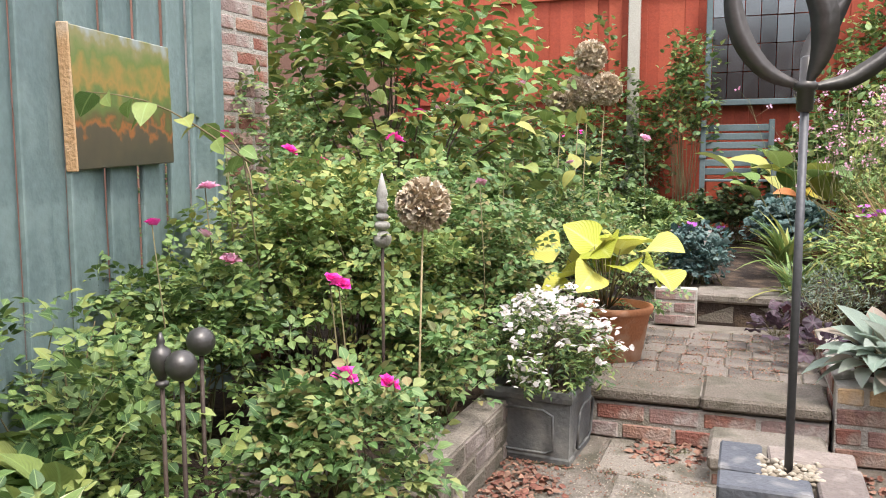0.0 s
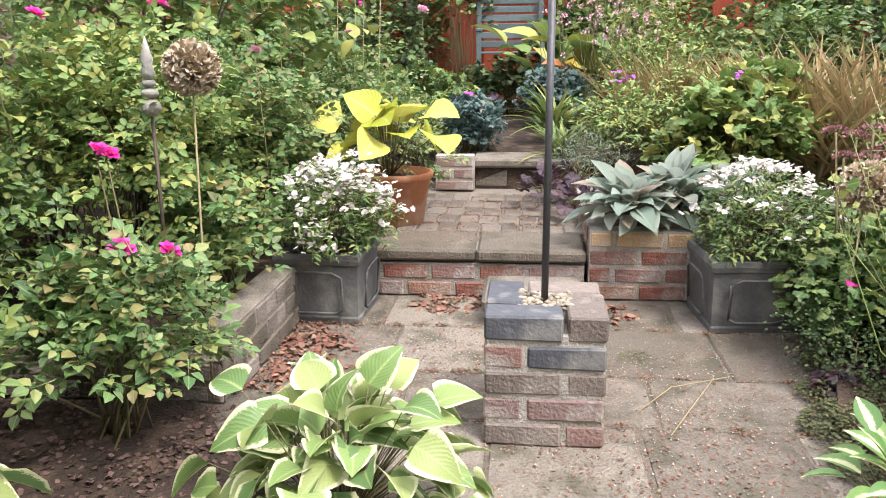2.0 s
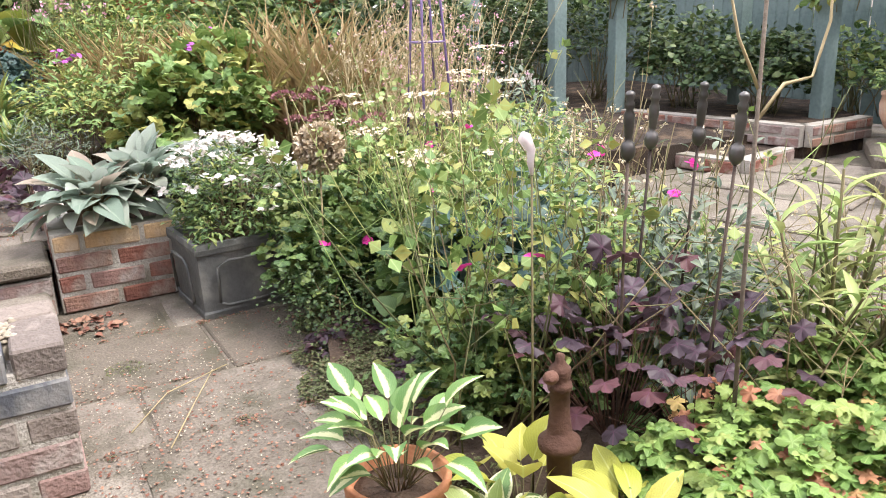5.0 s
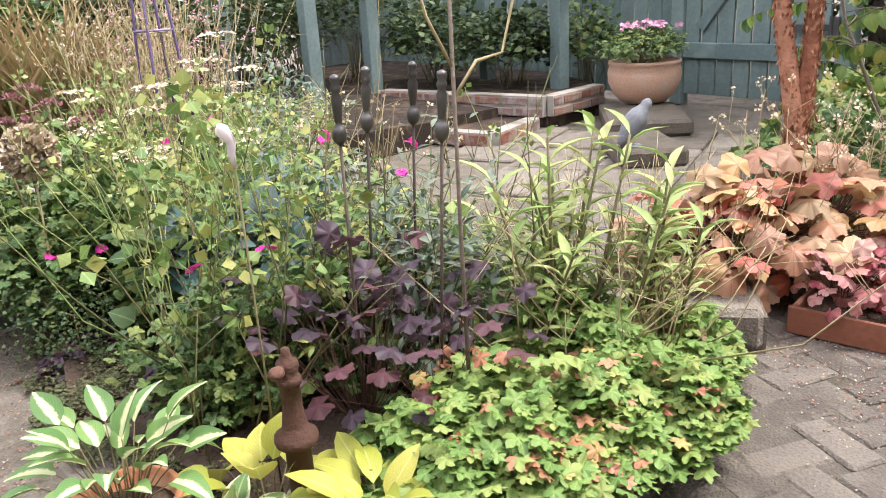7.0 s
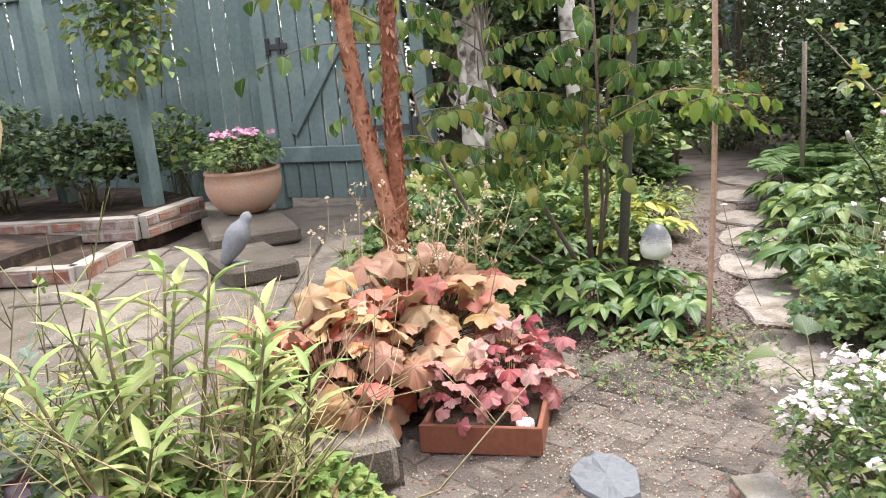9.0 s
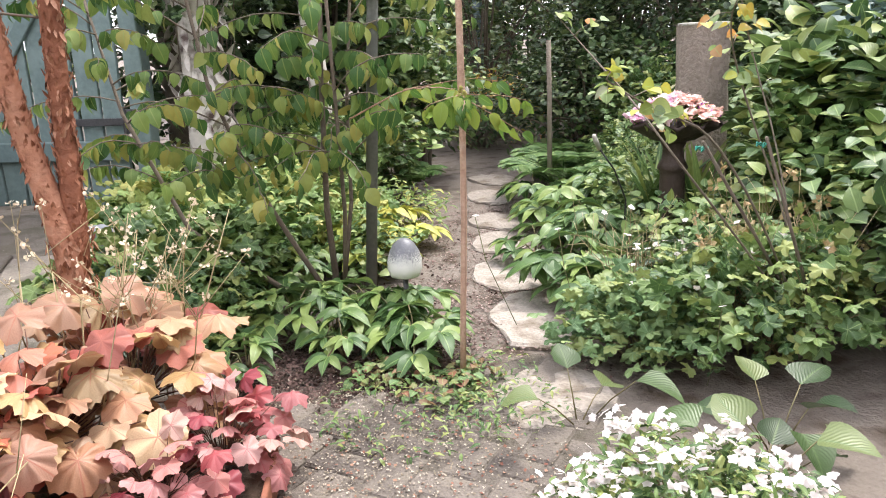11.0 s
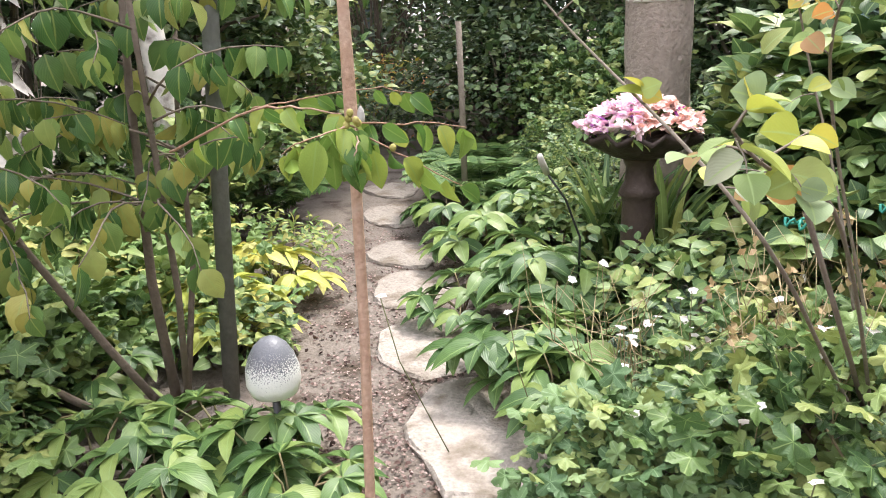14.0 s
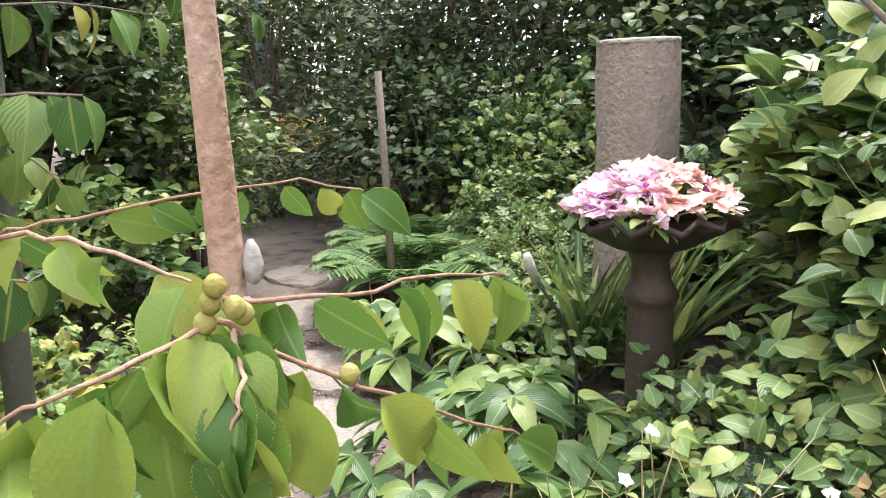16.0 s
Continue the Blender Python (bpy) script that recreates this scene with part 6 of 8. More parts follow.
def spindle(x, y, z, h, lean, label):
    t = thing("wooden_spindle", label, "garden ornament", (x, y, z), group="turned spindles")
    b = Build()
    tube(b, [(0, 0, 0), (0, 0, h)], 0.0035, 8)
    part("stake", b, DARKIRON, t)
    b = Build()
    lathe(b, [(r2 * 0.52, h + z2 * 0.62) for r2, z2 in [(0.012, 0), (0.026, 0.015), (0.03, 0.035), (0.024, 0.058), (0.012, 0.066), (0.016, 0.08), (0.02, 0.12), (0.022, 0.15), (0.014, 0.165), (0.02, 0.175), (0.02, 0.185), (0.014, 0.195), (0.02, 0.21), (0.018, 0.22), (0.006, 0.226)]], 16)
    part("turned_top", b, SCULPT, t)
    t.matrix_basis = t.matrix_basis @ pose(0, 0, 0, lean, 0, 0)


for x, y, h in [(1.81, 0.89, 0.71), (1.89, 0.74, 0.71), (2.05, 0.89, 0.71), (1.96, 0.96, 0.71)]:
    spindle(x, y, 0.05, h, rng.uniform(-5, 5), "dark turned wooden spindle on a stake in the border")
fe = thing("rusty_hydrant_ornament", "small rusty iron hydrant-shaped ornament", "garden ornament", (1.5, 0.83, 0.05))
b = Build()
lathe(b, [(0.06, -0.36), (0.06, -0.33), (0.034, -0.31), (0.034, -0.01), (0.055, 0), (0.058, 0.015), (0.056, 0.03), (0.036, 0.05), (0.032, 0.07), (0.027, 0.12), (0.026, 0.2), (0.031, 0.203), (0.033, 0.215), (0.031, 0.225), (0.025, 0.23), (0.027, 0.25), (0.03, 0.262), (0.028, 0.275), (0.018, 0.287), (0.012, 0.3), (0.012, 0.318), (0.004, 0.324)], 18)
part("body", b, RUST, fe)
b = Build()
lathe(b, [(0.012, 0), (0.015, 0.012), (0.015, 0.025), (0.02, 0.028), (0.02, 0.042), (0.014, 0.046), (0.008, 0.056)], 14)
q2 = part("nozzle", b, RUST, fe)
q2.matrix_basis = pose(-0.022, 0.005, 0.262, 0, -80, 25)
fe.matrix_basis = pose(1.5, 0.83, 0.266) @ Matrix.Diagonal((0.72, 0.72, 0.6, 1))
bone = thing("driftwood_on_stake", "pale bleached driftwood piece stuck on a thin stake", "garden ornament", (1.55, 0.93, 0.05))
b = Build()
tube(b, [(0, 0, 0), (0, 0, 0.72)], 0.0025, 6)
part("stake", b, TWIG, bone)
b = Build()
tube(b, [(0.0, 0, 0.72), (-0.004, 0, 0.745), (0.004, 0.004, 0.765), (-0.014, 0.006, 0.79), (-0.018, 0.006, 0.8)], [0.003, 0.007, 0.009, 0.013, 0.004], 8)
part("driftwood", b, WHITEPETAL, bone)
st = thing("twiggy_stake", "thin dark stake with bare curling twigs", "plant stake", (1.87, 0.65, 0.05))
b = Build()
tube(b, [(0, 0, 0), (-0.005, 0, 0.5), (0, 0, 1.15)], [0.0052, 0.0045, 0.0036], 7)
part("stake", b, BARK, st)
b = Build()
tube(b, [(0, 0, 0.8), (0.06, -0.02, 0.86), (0.12, -0.05, 0.87), (0.16, -0.06, 0.97), (0.18, -0.05, 1.1)], [0.004, 0.004, 0.003, 0.003, 0.002], 5)
tube(b, [(0, 0, 0.85), (-0.04, 0.03, 0.95), (-0.08, 0.05, 1.1)], [0.004, 0.003, 0.002], 5)
part("twig", b, DRYSTEM, st)

haze_of_stems("fuzzy_seedheads", "pale pinkish haze of fine dry flower stems", (2.95, 2.6, 0.1), 80, 1.0, 0.22, DRYSTEM, SEEDHEAD, 0.008, 0.8, lean=0.2)
haze_of_stems("fuzzy_seedheads", "pale haze of fine dry stems behind the yarrow", (3.5, 3.0, 0.1), 80, 1.0, 0.3, DRYSTEM, PALEPINK, 0.011, 0.8, lean=0.22)
haze_of_stems("wiry_flower_stems", "pale green wiry stems with tiny leaves", (2.05, 1.45, 0.06), 40, 0.72, 0.25, G_STALK, G_LIGHT, 0.022, 0.8, lean=0.28)
haze_of_stems("wiry_flower_stems", "pale green wiry stems leaning over the heart-shaped leaves", (2.3, 1.95, 0.06), 40, 0.75, 0.25, G_STALK, G_STALK, 0.02, 0.7, lean=0.25)
allium(1.98, 2.14, 0.05, 0.6, 0.085, 0.02, "dry starburst seedhead low in the border")
sed = thing("sedum", "dusky red flat-headed sedum in the border", "perennial", (2.2, 2.35, 0.06))
DUSKY = leafy("dusky_red_heads", [(0.2, 0.08, 0.09), (0.28, 0.13, 0.13), (0.33, 0.2, 0.18)], 0.8, rib=(0.3, 0.15, 0.15), clear=0.1)
b = Build()
for kx in range(9):
    bl = Build()
    tip = np.array([rng.normal(0, 0.06), rng.normal(0, 0.06), rng.uniform(0.62, 0.74)])
    tube(b, [tip * [0.3, 0.3, 0], tip * [0.7, 0.7, 0.5], tip], 0.004, 5)
    a2 = sphere_dirs(60, 0.0)
    strew(bl, TINY, tip + a2 * np.array([0.035, 0.035, 0.015]), a2, rng.normal(0, 1, (60, 3)), 0.014)
    part("flower_head", bl, DUSKY, sed)
part("stem", b, TWIG, sed)

# ---- gate terrace ----
bedc, beda, bedb = (5.35, 1.72), (5.95, 1.55), (5.6, 3.1)
brick_wall("wall_gate_bed_front", "two courses of worn brick edging a raised bed", bedc, bedb, 0.2, 2, pale, course=0.07)
brick_wall("wall_gate_bed_side", "two courses of worn brick edging a raised bed", bedc, beda, 0.2, 2, pale, course=0.07)
brick_wall("wall_low_bed", "low worn brick edging of the lower bed", (4.75, 1.85), (4.95, 3.2), 0.12, 1, pale, course=0.09)
brick_wall("wall_low_bed_side", "low worn brick edging of the lower bed", (4.75, 1.85), (5.3, 1.8), 0.12, 1, pale, course=0.09)
sheet("low_bed_soil", [(4.78, 1.87), (5.3, 1.82), (5.36, 1.75), (5.58, 3.08), (4.97, 3.18)], 0.0, 0.19, SOIL, "dark soil of the low brick-edged bed", "soil", 0.2, 0.01)
sheet("gate_bed_soil", [bedc, beda, gate_world(2.2, 0.15), gate_world(5, 0.15), gate_world(5, 1.6), bedb], 0.0, 0.31, SOIL, "dark soil of the raised bed by the fence", "soil", 0.25, 0.015)
for x, y, rx, h, n, mt in [(5.95, 2.2, 0.4, 0.6, 1700, G_DARK), (6.1, 2.9, 0.45, 0.7, 1700, G_DARK), (6.3, 1.75, 0.25, 0.5, 700, G_MID), (6.2, 3.7, 0.6, 1.1, 1900, G_DARK), (6.6, 4.7, 0.7, 1.6, 1900, G_DARK), (5.8, 4.4, 0.5, 0.9, 1500, G_DARK)]:
    t, tips = shrub("evergreen_shrub", "low dark-leaved shrub in the raised bed by the fence", "shrub", (x, y, 0.3), (rx, rx, h), n, 0.06, OVATE, mt, 20, cluster=6, amount=0.3, fill=0.3)
urn = thing("round_terracotta_urn", "wide pale terracotta pot planted with pink daisies by the gate", "plant pot", (5.8, 1.2, 0.235))
b = Build()
lathe(b, [(0.12, 0), (0.14, 0.005), (0.2, 0.06), (0.235, 0.14), (0.24, 0.2), (0.228, 0.25), (0.235, 0.255), (0.235, 0.275), (0.21, 0.275), (0.2, 0.24), (0.02, 0.235)], 36)
part("pot", b, PINKTERRA, urn)
t, tips = shrub("pink_daisies", "pale pink daisies with fine green leaves in the round pot", "flowering plant", (5.8, 1.2, 0.47), (0.24, 0.24, 0.24), 1600, 0.05, LANCE, G_MID, 30, cluster=8, spread=0.03)
florets(t, tips[np.argsort(-tips[:, 2])][:40] + np.array([0, 0, 0.05]), PALEPINK, 0.02, 2, 0.015, "blossom")
for x, y in [(5.9, 1.82), (5.63, 3.2)]:
    shrub("post_climber", "light green climber wound round the pergola post", "climbing plant", (x, y, 1.0), (0.24, 0.24, 1.2), 1200, 0.075, OVATE, G_LIGHT, 8, cluster=5, fill=0.1, hang=0.3, low=-0.95)
bird = thing("stone_pigeon", "blue-grey stone pigeon standing on the step slab", "garden ornament", (4.42, 0.93, 0.22), 30)
b = Build()
prof = [(0.02, -0.12), (0.03, -0.09), (0.05, -0.03), (0.058, 0.02), (0.05, 0.06), (0.032, 0.09), (0.027, 0.105), (0.028, 0.12), (0.018, 0.14), (0.003, 0.148)]
lathe(b, prof, 16)
q2 = part("body", b, SLATE, bird)
q2.matrix_basis = pose(0, 0, 0.115, 34, 0, 0)
b = Build()
lathe(b, [(0.045, 0), (0.045, 0.012), (0.02, 0.016)], 12)
part("base", b, SLATE, bird)
blk = thing("blue_grey_stone_block", "blue-grey stone upright block by the tree", "stone block", (4.75, 0.2, 0.05), 20)
b = Build()
box(b, (-0.06, -0.06, 0), (0.06, 0.06, 0.3), 0.012, 0.006)
part("block", b, SLATE, blk, smooth=False)

# copper-barked tree
tree = thing("copper_barked_tree", "two-stemmed small tree with peeling copper bark", "tree", (3.66, 0.13, 0.05))
b = Build()
curves = [[(0, 0.02, 0), (0.01, 0.01, 0.25), (0.03, 0.015, 0.45), (0.06, 0.05, 0.6), (0.08, 0.09, 0.8), (0.09, 0.115, 1.0), (0.1, 0.135, 1.3), (0.12, 0.16, 1.9), (0.2, 0.25, 2.6)], [(0.01, 0.005, 0.3), (0.04, -0.005, 0.48), (0.08, -0.01, 0.65), (0.1, -0.015, 0.85), (0.1, -0.025, 1.1), (0.11, -0.04, 1.4), (0.12, -0.07, 1.9), (0.1, -0.2, 2.6)]]
tube(b, curves[0], [0.055, 0.046, 0.042, 0.034, 0.031, 0.029, 0.028, 0.026, 0.018], 14)
tube(b, curves[1], [0.03, 0.034, 0.031, 0.029, 0.028, 0.027, 0.025, 0.018], 14)
part("trunk", b, REDBARK, tree)
b = Build()
for c in curves:
    c = np.array(c)
    for i in range(800):
        s = rng.uniform(0, len(c) - 1.6)
        k = int(s)
        p = c[k] + (c[k + 1] - c[k]) * (s - k)
        a = rng.uniform(0, 6.28)
        o = np.array([math.cos(a), math.sin(a), 0])
        r0 = 0.047 if p[2] < 0.5 else 0.031
        tg = np.array([-math.sin(a), math.cos(a), 0])
        strew(b, blade("oblong", 3, -0.3, 0.3), [p + o * r0 * 0.9], [np.array([0, 0, rng.choice([-1, 1])]) + 0.1 * o + tg * rng.normal(0, 0.35)], [o], rng.uniform(0.012, 0.034))
part("peeling_flake", b, REDBARK, tree)
b, bl = Build(), Build()
for k in range(16):
    z = rng.uniform(1.05, 2.4)
    a = rng.uniform(0, 6.28)
    spray(tree, (0.1, 0, z), (0.1 + 0.5 * math.cos(a), 0.5 * math.sin(a), z + rng.uniform(-0.1, 0.2)), 9, 0.075, OVATE, b, bl, 0.004, 0.05, 0.6)
part("twig", b, BARK, tree)
part("foliage", bl, G_HAZEL, tree)
tray = thing("rust_brown_tray", "low rust-brown slate-sided tray with heuchera and a white pebble", "planter", (2.8, -0.25, 0.0), -14)
for lo, hi in [((0, 0, 0), (0.014, 0.34, 0.085)), ((0.33, 0, 0), (0.344, 0.34, 0.085)), ((0.018, 0, 0), (0.326, 0.014, 0.08)), ((0.018, 0.326, 0), (0.326, 0.34, 0.08))]:
    b = Build()
    box(b, lo, hi, 0.004, 0.002)
    part("side_panel", b, TRAYTILE, tray, smooth=False)
b = Build()
box(b, (0.02, 0.02, 0), (0.324, 0.32, 0.055), 0.004)
part("compost", b, SOIL, tray, smooth=False)
flat_stone("white_pebble", "smooth white pebble in the tray corner", 2.85, -0.215, 0.03, 0.024, 0.088, WHITEPETAL, 5, 0, "pebble", "", 0.04)
for x, y, z, n, s, mt, lab in [(3.2, 0.2, 0.14, 90, 0.115, G_AMBER, "amber and rust"), (3.05, 0.36, 0.14, 50, 0.11, G_AMBER, "rust red and amber"), (3.46, 0.02, 0.12, 70, 0.12, G_AMBER, "golden amber"), (3.15, -0.2, 0.08, 64, 0.075, G_CORAL, "coral pink"), (2.98, -0.06, 0.1, 40, 0.062, G_CORAL, "pale coral"), (3.0, 0.34, 0.14, 34, 0.1, G_AMBER, "bronze and red")]:
    rosette("heuchera", lab + " heuchera with broad lobed leaves", "foliage plant", (x, y, z), n, s, "lobed", mt, 1.9, (4, 88), 0.55, segs=4, flop=58, group="heucheras", stem=RUST, roll=32, wave=0.02)
haze_of_stems("heuchera_flower_stems", "thin sprays of tiny cream heuchera flowers", (3.5, 0.1, 0.1), 26, 0.5, 0.25, DRYSTEM, CREAMFLOWER, 0.012, 1.0, lean=0.35)

# ---- woodland ----
def stick():
    t = thing("support_cane", "tall thin brown stick with knots", "plant stake", (3.5, -0.945, 0.0))
    b = Build()
    pts = np.array([(0, 0, -0.02), (0.02, -0.015, 0.2), (0.055, -0.04, 0.5), (0.085, -0.056, 0.8), (0.09, -0.058, 0.9), (0.095, -0.06, 1.05), (0.1, -0.06, 1.5), (0.11, -0.06, 2.1)])
    tube(b, pts, [0.0095, 0.0095, 0.0095, 0.01, 0.0115, 0.01, 0.0095, 0.008], 12)
    part("cane", b, STICKWOOD, t)
    b = Build()
    lathe(b, [(0.002, 0), (0.006, 0.004), (0.007, 0.014), (0.005, 0.024), (0.002, 0.03)], 10, 0.08, -0.072, 0.87)
    lathe(b, [(0.002, 0), (0.005, 0.003), (0.006, 0.008), (0.002, 0.014)], 10, 0.075, -0.064, 0.85)
    part("knot", b, STONE, t)


stick()
par = thing("hanging_leaved_tree", "young multi-stemmed tree with hanging oval leaves, some yellowing", "tree", (4.4, -0.72, 0.0))
b, bl = Build(), Build()
trunks = [[(0, 0, 0), (0.0, 0.02, 0.4), (0.02, 0.0, 0.9), (0.08, -0.05, 1.5), (0.1, -0.1, 2.3)], [(0.0, 0.02, 0), (-0.02, 0.15, 0.25), (0.0, 0.3, 0.55), (0.05, 0.42, 0.9), (0.1, 0.5, 1.5)], [(0.02, -0.02, 0), (0.1, -0.1, 0.4), (0.15, -0.12, 0.8), (0.2, -0.2, 1.5)], [(-0.05, 0.1, 0), (0.1, 0.55, 0.35), (0.3, 0.75, 0.8), (0.45, 0.85, 1.3)], [(-0.02, -0.02, 0), (-0.12, -0.03, 0.4), (-0.14, -0.02, 0.9), (-0.16, 0.0, 1.7)]]
for k, c in enumerate(trunks):
    tube(b, c, np.linspace([0.015, 0.012, 0.01, 0.011, 0.01][k], 0.006, len(c)), 8)
part("trunk", b, BARK, par)
b = Build()
for c in trunks:
    c = np.array(c)
    for j in range(19):
        s = rng.uniform(1.4, len(c) - 1.01)
        k = int(s)
        p = c[k] + (c[k + 1] - c[k]) * (s - k)
        a = rng.uniform(0, 6.28)
        ln = rng.uniform(0.25, 0.55)
        if p[2] < 0.5:
            continue
        spray(par, p, p + np.array([ln * math.cos(a), ln * math.sin(a), rng.uniform(-0.12, 0.16)]), 14, 0.078, BIG, b, bl, 0.0035, 0.05, 1.5)
part("twig", b, BARK, par)
part("foliage", bl, G_HAZEL, par)

# the branch that reaches past the cane, leaf by leaf
GALL = shader("green_brown_gall", [(0.3, 0.27, 0.07), (0.36, 0.32, 0.1)], 0.6, scale=60, fine=200, bump=0.3)
br = thing("near_branch", "long thin branch with large hanging oval leaves and round galls", "branch", (4.1, -0.76, 0.78))
b = Build()
O = np.array([4.1, -0.76, 0.78])
lines = [[(4.1, -0.76, 0.78), (3.84, -0.89, 0.885), (3.66, -0.93, 0.9), (3.5, -0.955, 0.9)], [(3.5, -0.965, 0.89), (3.49, -1.03, 0.876), (3.52, -1.12, 0.87), (3.546, -1.198, 0.85)], [(3.47, -0.96, 0.885), (3.452, -1.0, 0.852), (3.45, -1.07, 0.812), (3.471, -1.146, 0.763)], [(3.47, -0.955, 0.885), (3.45, -0.91, 0.878), (3.46, -0.87, 0.87), (3.48, -0.85, 0.85)], [(3.84, -0.89, 0.885), (3.78, -0.98, 0.9), (3.72, -1.08, 0.92), (3.71, -1.17, 0.9)], [(3.47, -0.965, 0.88), (3.44, -0.96, 0.865), (3.43, -0.95, 0.85), (3.435, -0.945, 0.835)]]
LEAFM = []
for k in range(3):
    v2, f2, u2 = blade("ovate", 9, 0.15 + 0.25 * k, 0.14 + 0.12 * k, 0.008 * k)
    q2 = Build()
    q2.add(v2 * np.array([0.88, 1.1, 1]), f2, u2)
    LEAFM.append(q2.mesh("leaf", G_NEAR))
for li, c in enumerate(lines):
    c = np.array(c) - O
    for _ in range(2):
        c = np.concatenate([c[:1], np.stack([0.75 * c[:-1] + 0.25 * c[1:], 0.25 * c[:-1] + 0.75 * c[1:]], 1).reshape(-1, 3), c[-1:]])
    c = c + rng.normal(0, 0.0012, c.shape)
    b = Build()
    tube(b, c, np.linspace(0.0034 if li == 0 else 0.0018, 0.0008, len(c)), 7)
    part("branchlet", b, STICKWOOD, br)
    m = 11 if li else 8
    for i in range(m):
        s = (i + 0.6) / m * (len(c) - 1)
        k = min(int(s), len(c) - 2)
        p = c[k] + (c[k + 1] - c[k]) * (s - k)
        d = unit((c[k + 1] - c[k])[None])[0] * 0.35 + np.array([rng.normal(0, 0.45), rng.normal(0, 0.45), -0.7 + rng.normal(0, 0.2)])
        d = Vector(d).normalized()
        up = Vector((-0.8 + rng.normal(0, 0.9), 0.4 + rng.normal(0, 0.9), 0.5))
        right = d.cross(up).normalized()
        up = right.cross(d)
        m4 = Matrix((right, d, up)).transposed().to_4x4()
        piece("leaf", LEAFM[i % 3], Matrix.Translation(Vector(p) + Vector((0, 0, -0.004))) @ m4 @ Matrix.Scale(rng.uniform(0.034, 0.058), 4), br)
for p, sc, tilt in [((3.44, -0.965, 0.852), 0.062, 0.35), ((3.445, -0.985, 0.846), 0.06, -0.2), ((3.46, -0.925, 0.862), 0.07, 0.1), ((3.44, -0.895, 0.872), 0.075, 0.5)]:
    d = Vector((-0.05, tilt * 0.5, -1)).normalized()
    up = Vector((-0.85, 0.5, 0.2))
    right = d.cross(up).normalized()
    up = right.cross(d)
    piece("leaf", LEAFM[0], Matrix.Translation(Vector(p) - Vector(O)) @ Matrix((right, d, up)).transposed().to_4x4() @ Matrix.Scale(sc, 4), br)
for p in [(3.462, -0.957, 0.905), (3.466, -0.955, 0.896), (3.46, -0.965, 0.893), (3.464, -0.97, 0.888), (3.452, -1.02, 0.846), (3.468, -0.952, 0.886)]:
    b = Build()
    q2 = np.array(p) - O
    lathe(b, [(0.002, -0.006), (0.0045, -0.004), (0.006, 0), (0.0045, 0.004), (0.002, 0.006)], 10, *q2)
    part("gall", b, GALL, br)

cone = thing("speckled_cone_ornament", "grey and white glazed cone-shaped ornament among hellebores", "garden ornament", (4.0, -0.905, 0.2))
b = Build()
lathe(b, [(0.03, 0), (0.054, 0.008), (0.064, 0.035), (0.063, 0.07), (0.054, 0.1), (0.04, 0.125), (0.022, 0.142), (0.004, 0.148)], 28)
gm = shader("grey_white_glaze", [(0.62, 0.62, 0.6), (0.4, 0.42, 0.45), (0.22, 0.23, 0.26)], 0.4, scale=40, fine=120, bump=0.2, dirt=(0.2, 0.21, 0.23), stain=18, contrast=0.6)
gl = gm.node_tree
zc, zs = gl.nodes.new("ShaderNodeTexCoord"), gl.nodes.new("ShaderNodeSeparateXYZ")
gl.links.new(zc.outputs["Object"], zs.inputs[0])
vo = gl.nodes.new("ShaderNodeTexVoronoi")
vo.inputs["Scale"].default_value = 45
zm = gl.nodes.new("ShaderNodeMath")
zm.operation = "MULTIPLY_ADD"
gl.links.new(vo.outputs["Distance"], zm.inputs[0])
zm.inputs[1].default_value = 0.09
gl.links.new(zs.outputs[2], zm.inputs[2])
zr = gl.nodes.new("ShaderNodeValToRGB")
zr.color_ramp.elements[0].position, zr.color_ramp.elements[0].color = 0.115, (0.72, 0.72, 0.68, 1)
zr.color_ramp.elements[1].position, zr.color_ramp.elements[1].color = 0.14, (0.15, 0.155, 0.17, 1)
gl.links.new(zm.outputs[0], zr.inputs[0])
gl.links.new(zr.outputs[0], gl.nodes["Principled BSDF"].inputs["Base Color"])
part("body", b, gm, cone)
b = Build()
tube(b, [(0, 0, -0.2), (0, 0, 0.01)], 0.01, 8)
part("stake", b, IRON, cone)


bath = thing("bird_bath_planter", "dark iron pedestal bowl with a scalloped rim, full of flowers", "planter", (4.37, -2.28, 0.0))
b = Build()
lathe(b, [(0.13, 0), (0.13, 0.03), (0.1, 0.05), (0.07, 0.09), (0.062, 0.14), (0.055, 0.4), (0.06, 0.42), (0.07, 0.43), (0.062, 0.45), (0.05, 0.47), (0.045, 0.52), (0.055, 0.54), (0.06, 0.555)], 20)
part("pedestal", b, DARKIRON, bath)
b = Build()
k = 48
rings = [(0.05, 0.55), (0.1, 0.562), (0.16, 0.595), (0.182, 0.622), (0.198, 0.63), (0.196, 0.645), (0.165, 0.63), (0.02, 0.61)]
v2 = []
for r, z in rings:
    for i in range(k):
        a = 2 * math.pi * i / k
        wv = 1 + (0.06 * math.cos(12 * a) if r > 0.16 else 0)
        v2.append((r * wv * math.cos(a), r * wv * math.sin(a), z - (0.012 * math.cos(12 * a) if 0.16 < r else 0)))
f2 = []
for i in range(len(rings) - 1):
    for j in range(k):
        p, q2 = i * k + j, i * k + (j + 1) % k
        f2 += [(p, q2, q2 + k), (p, q2 + k, p + k)]
b.add(v2, f2)
part("bowl", b, DARKIRON, bath)
mound = [(0.19 * math.sqrt(rng.random()), rng.uniform(0, 6.28)) for _ in range(170)]
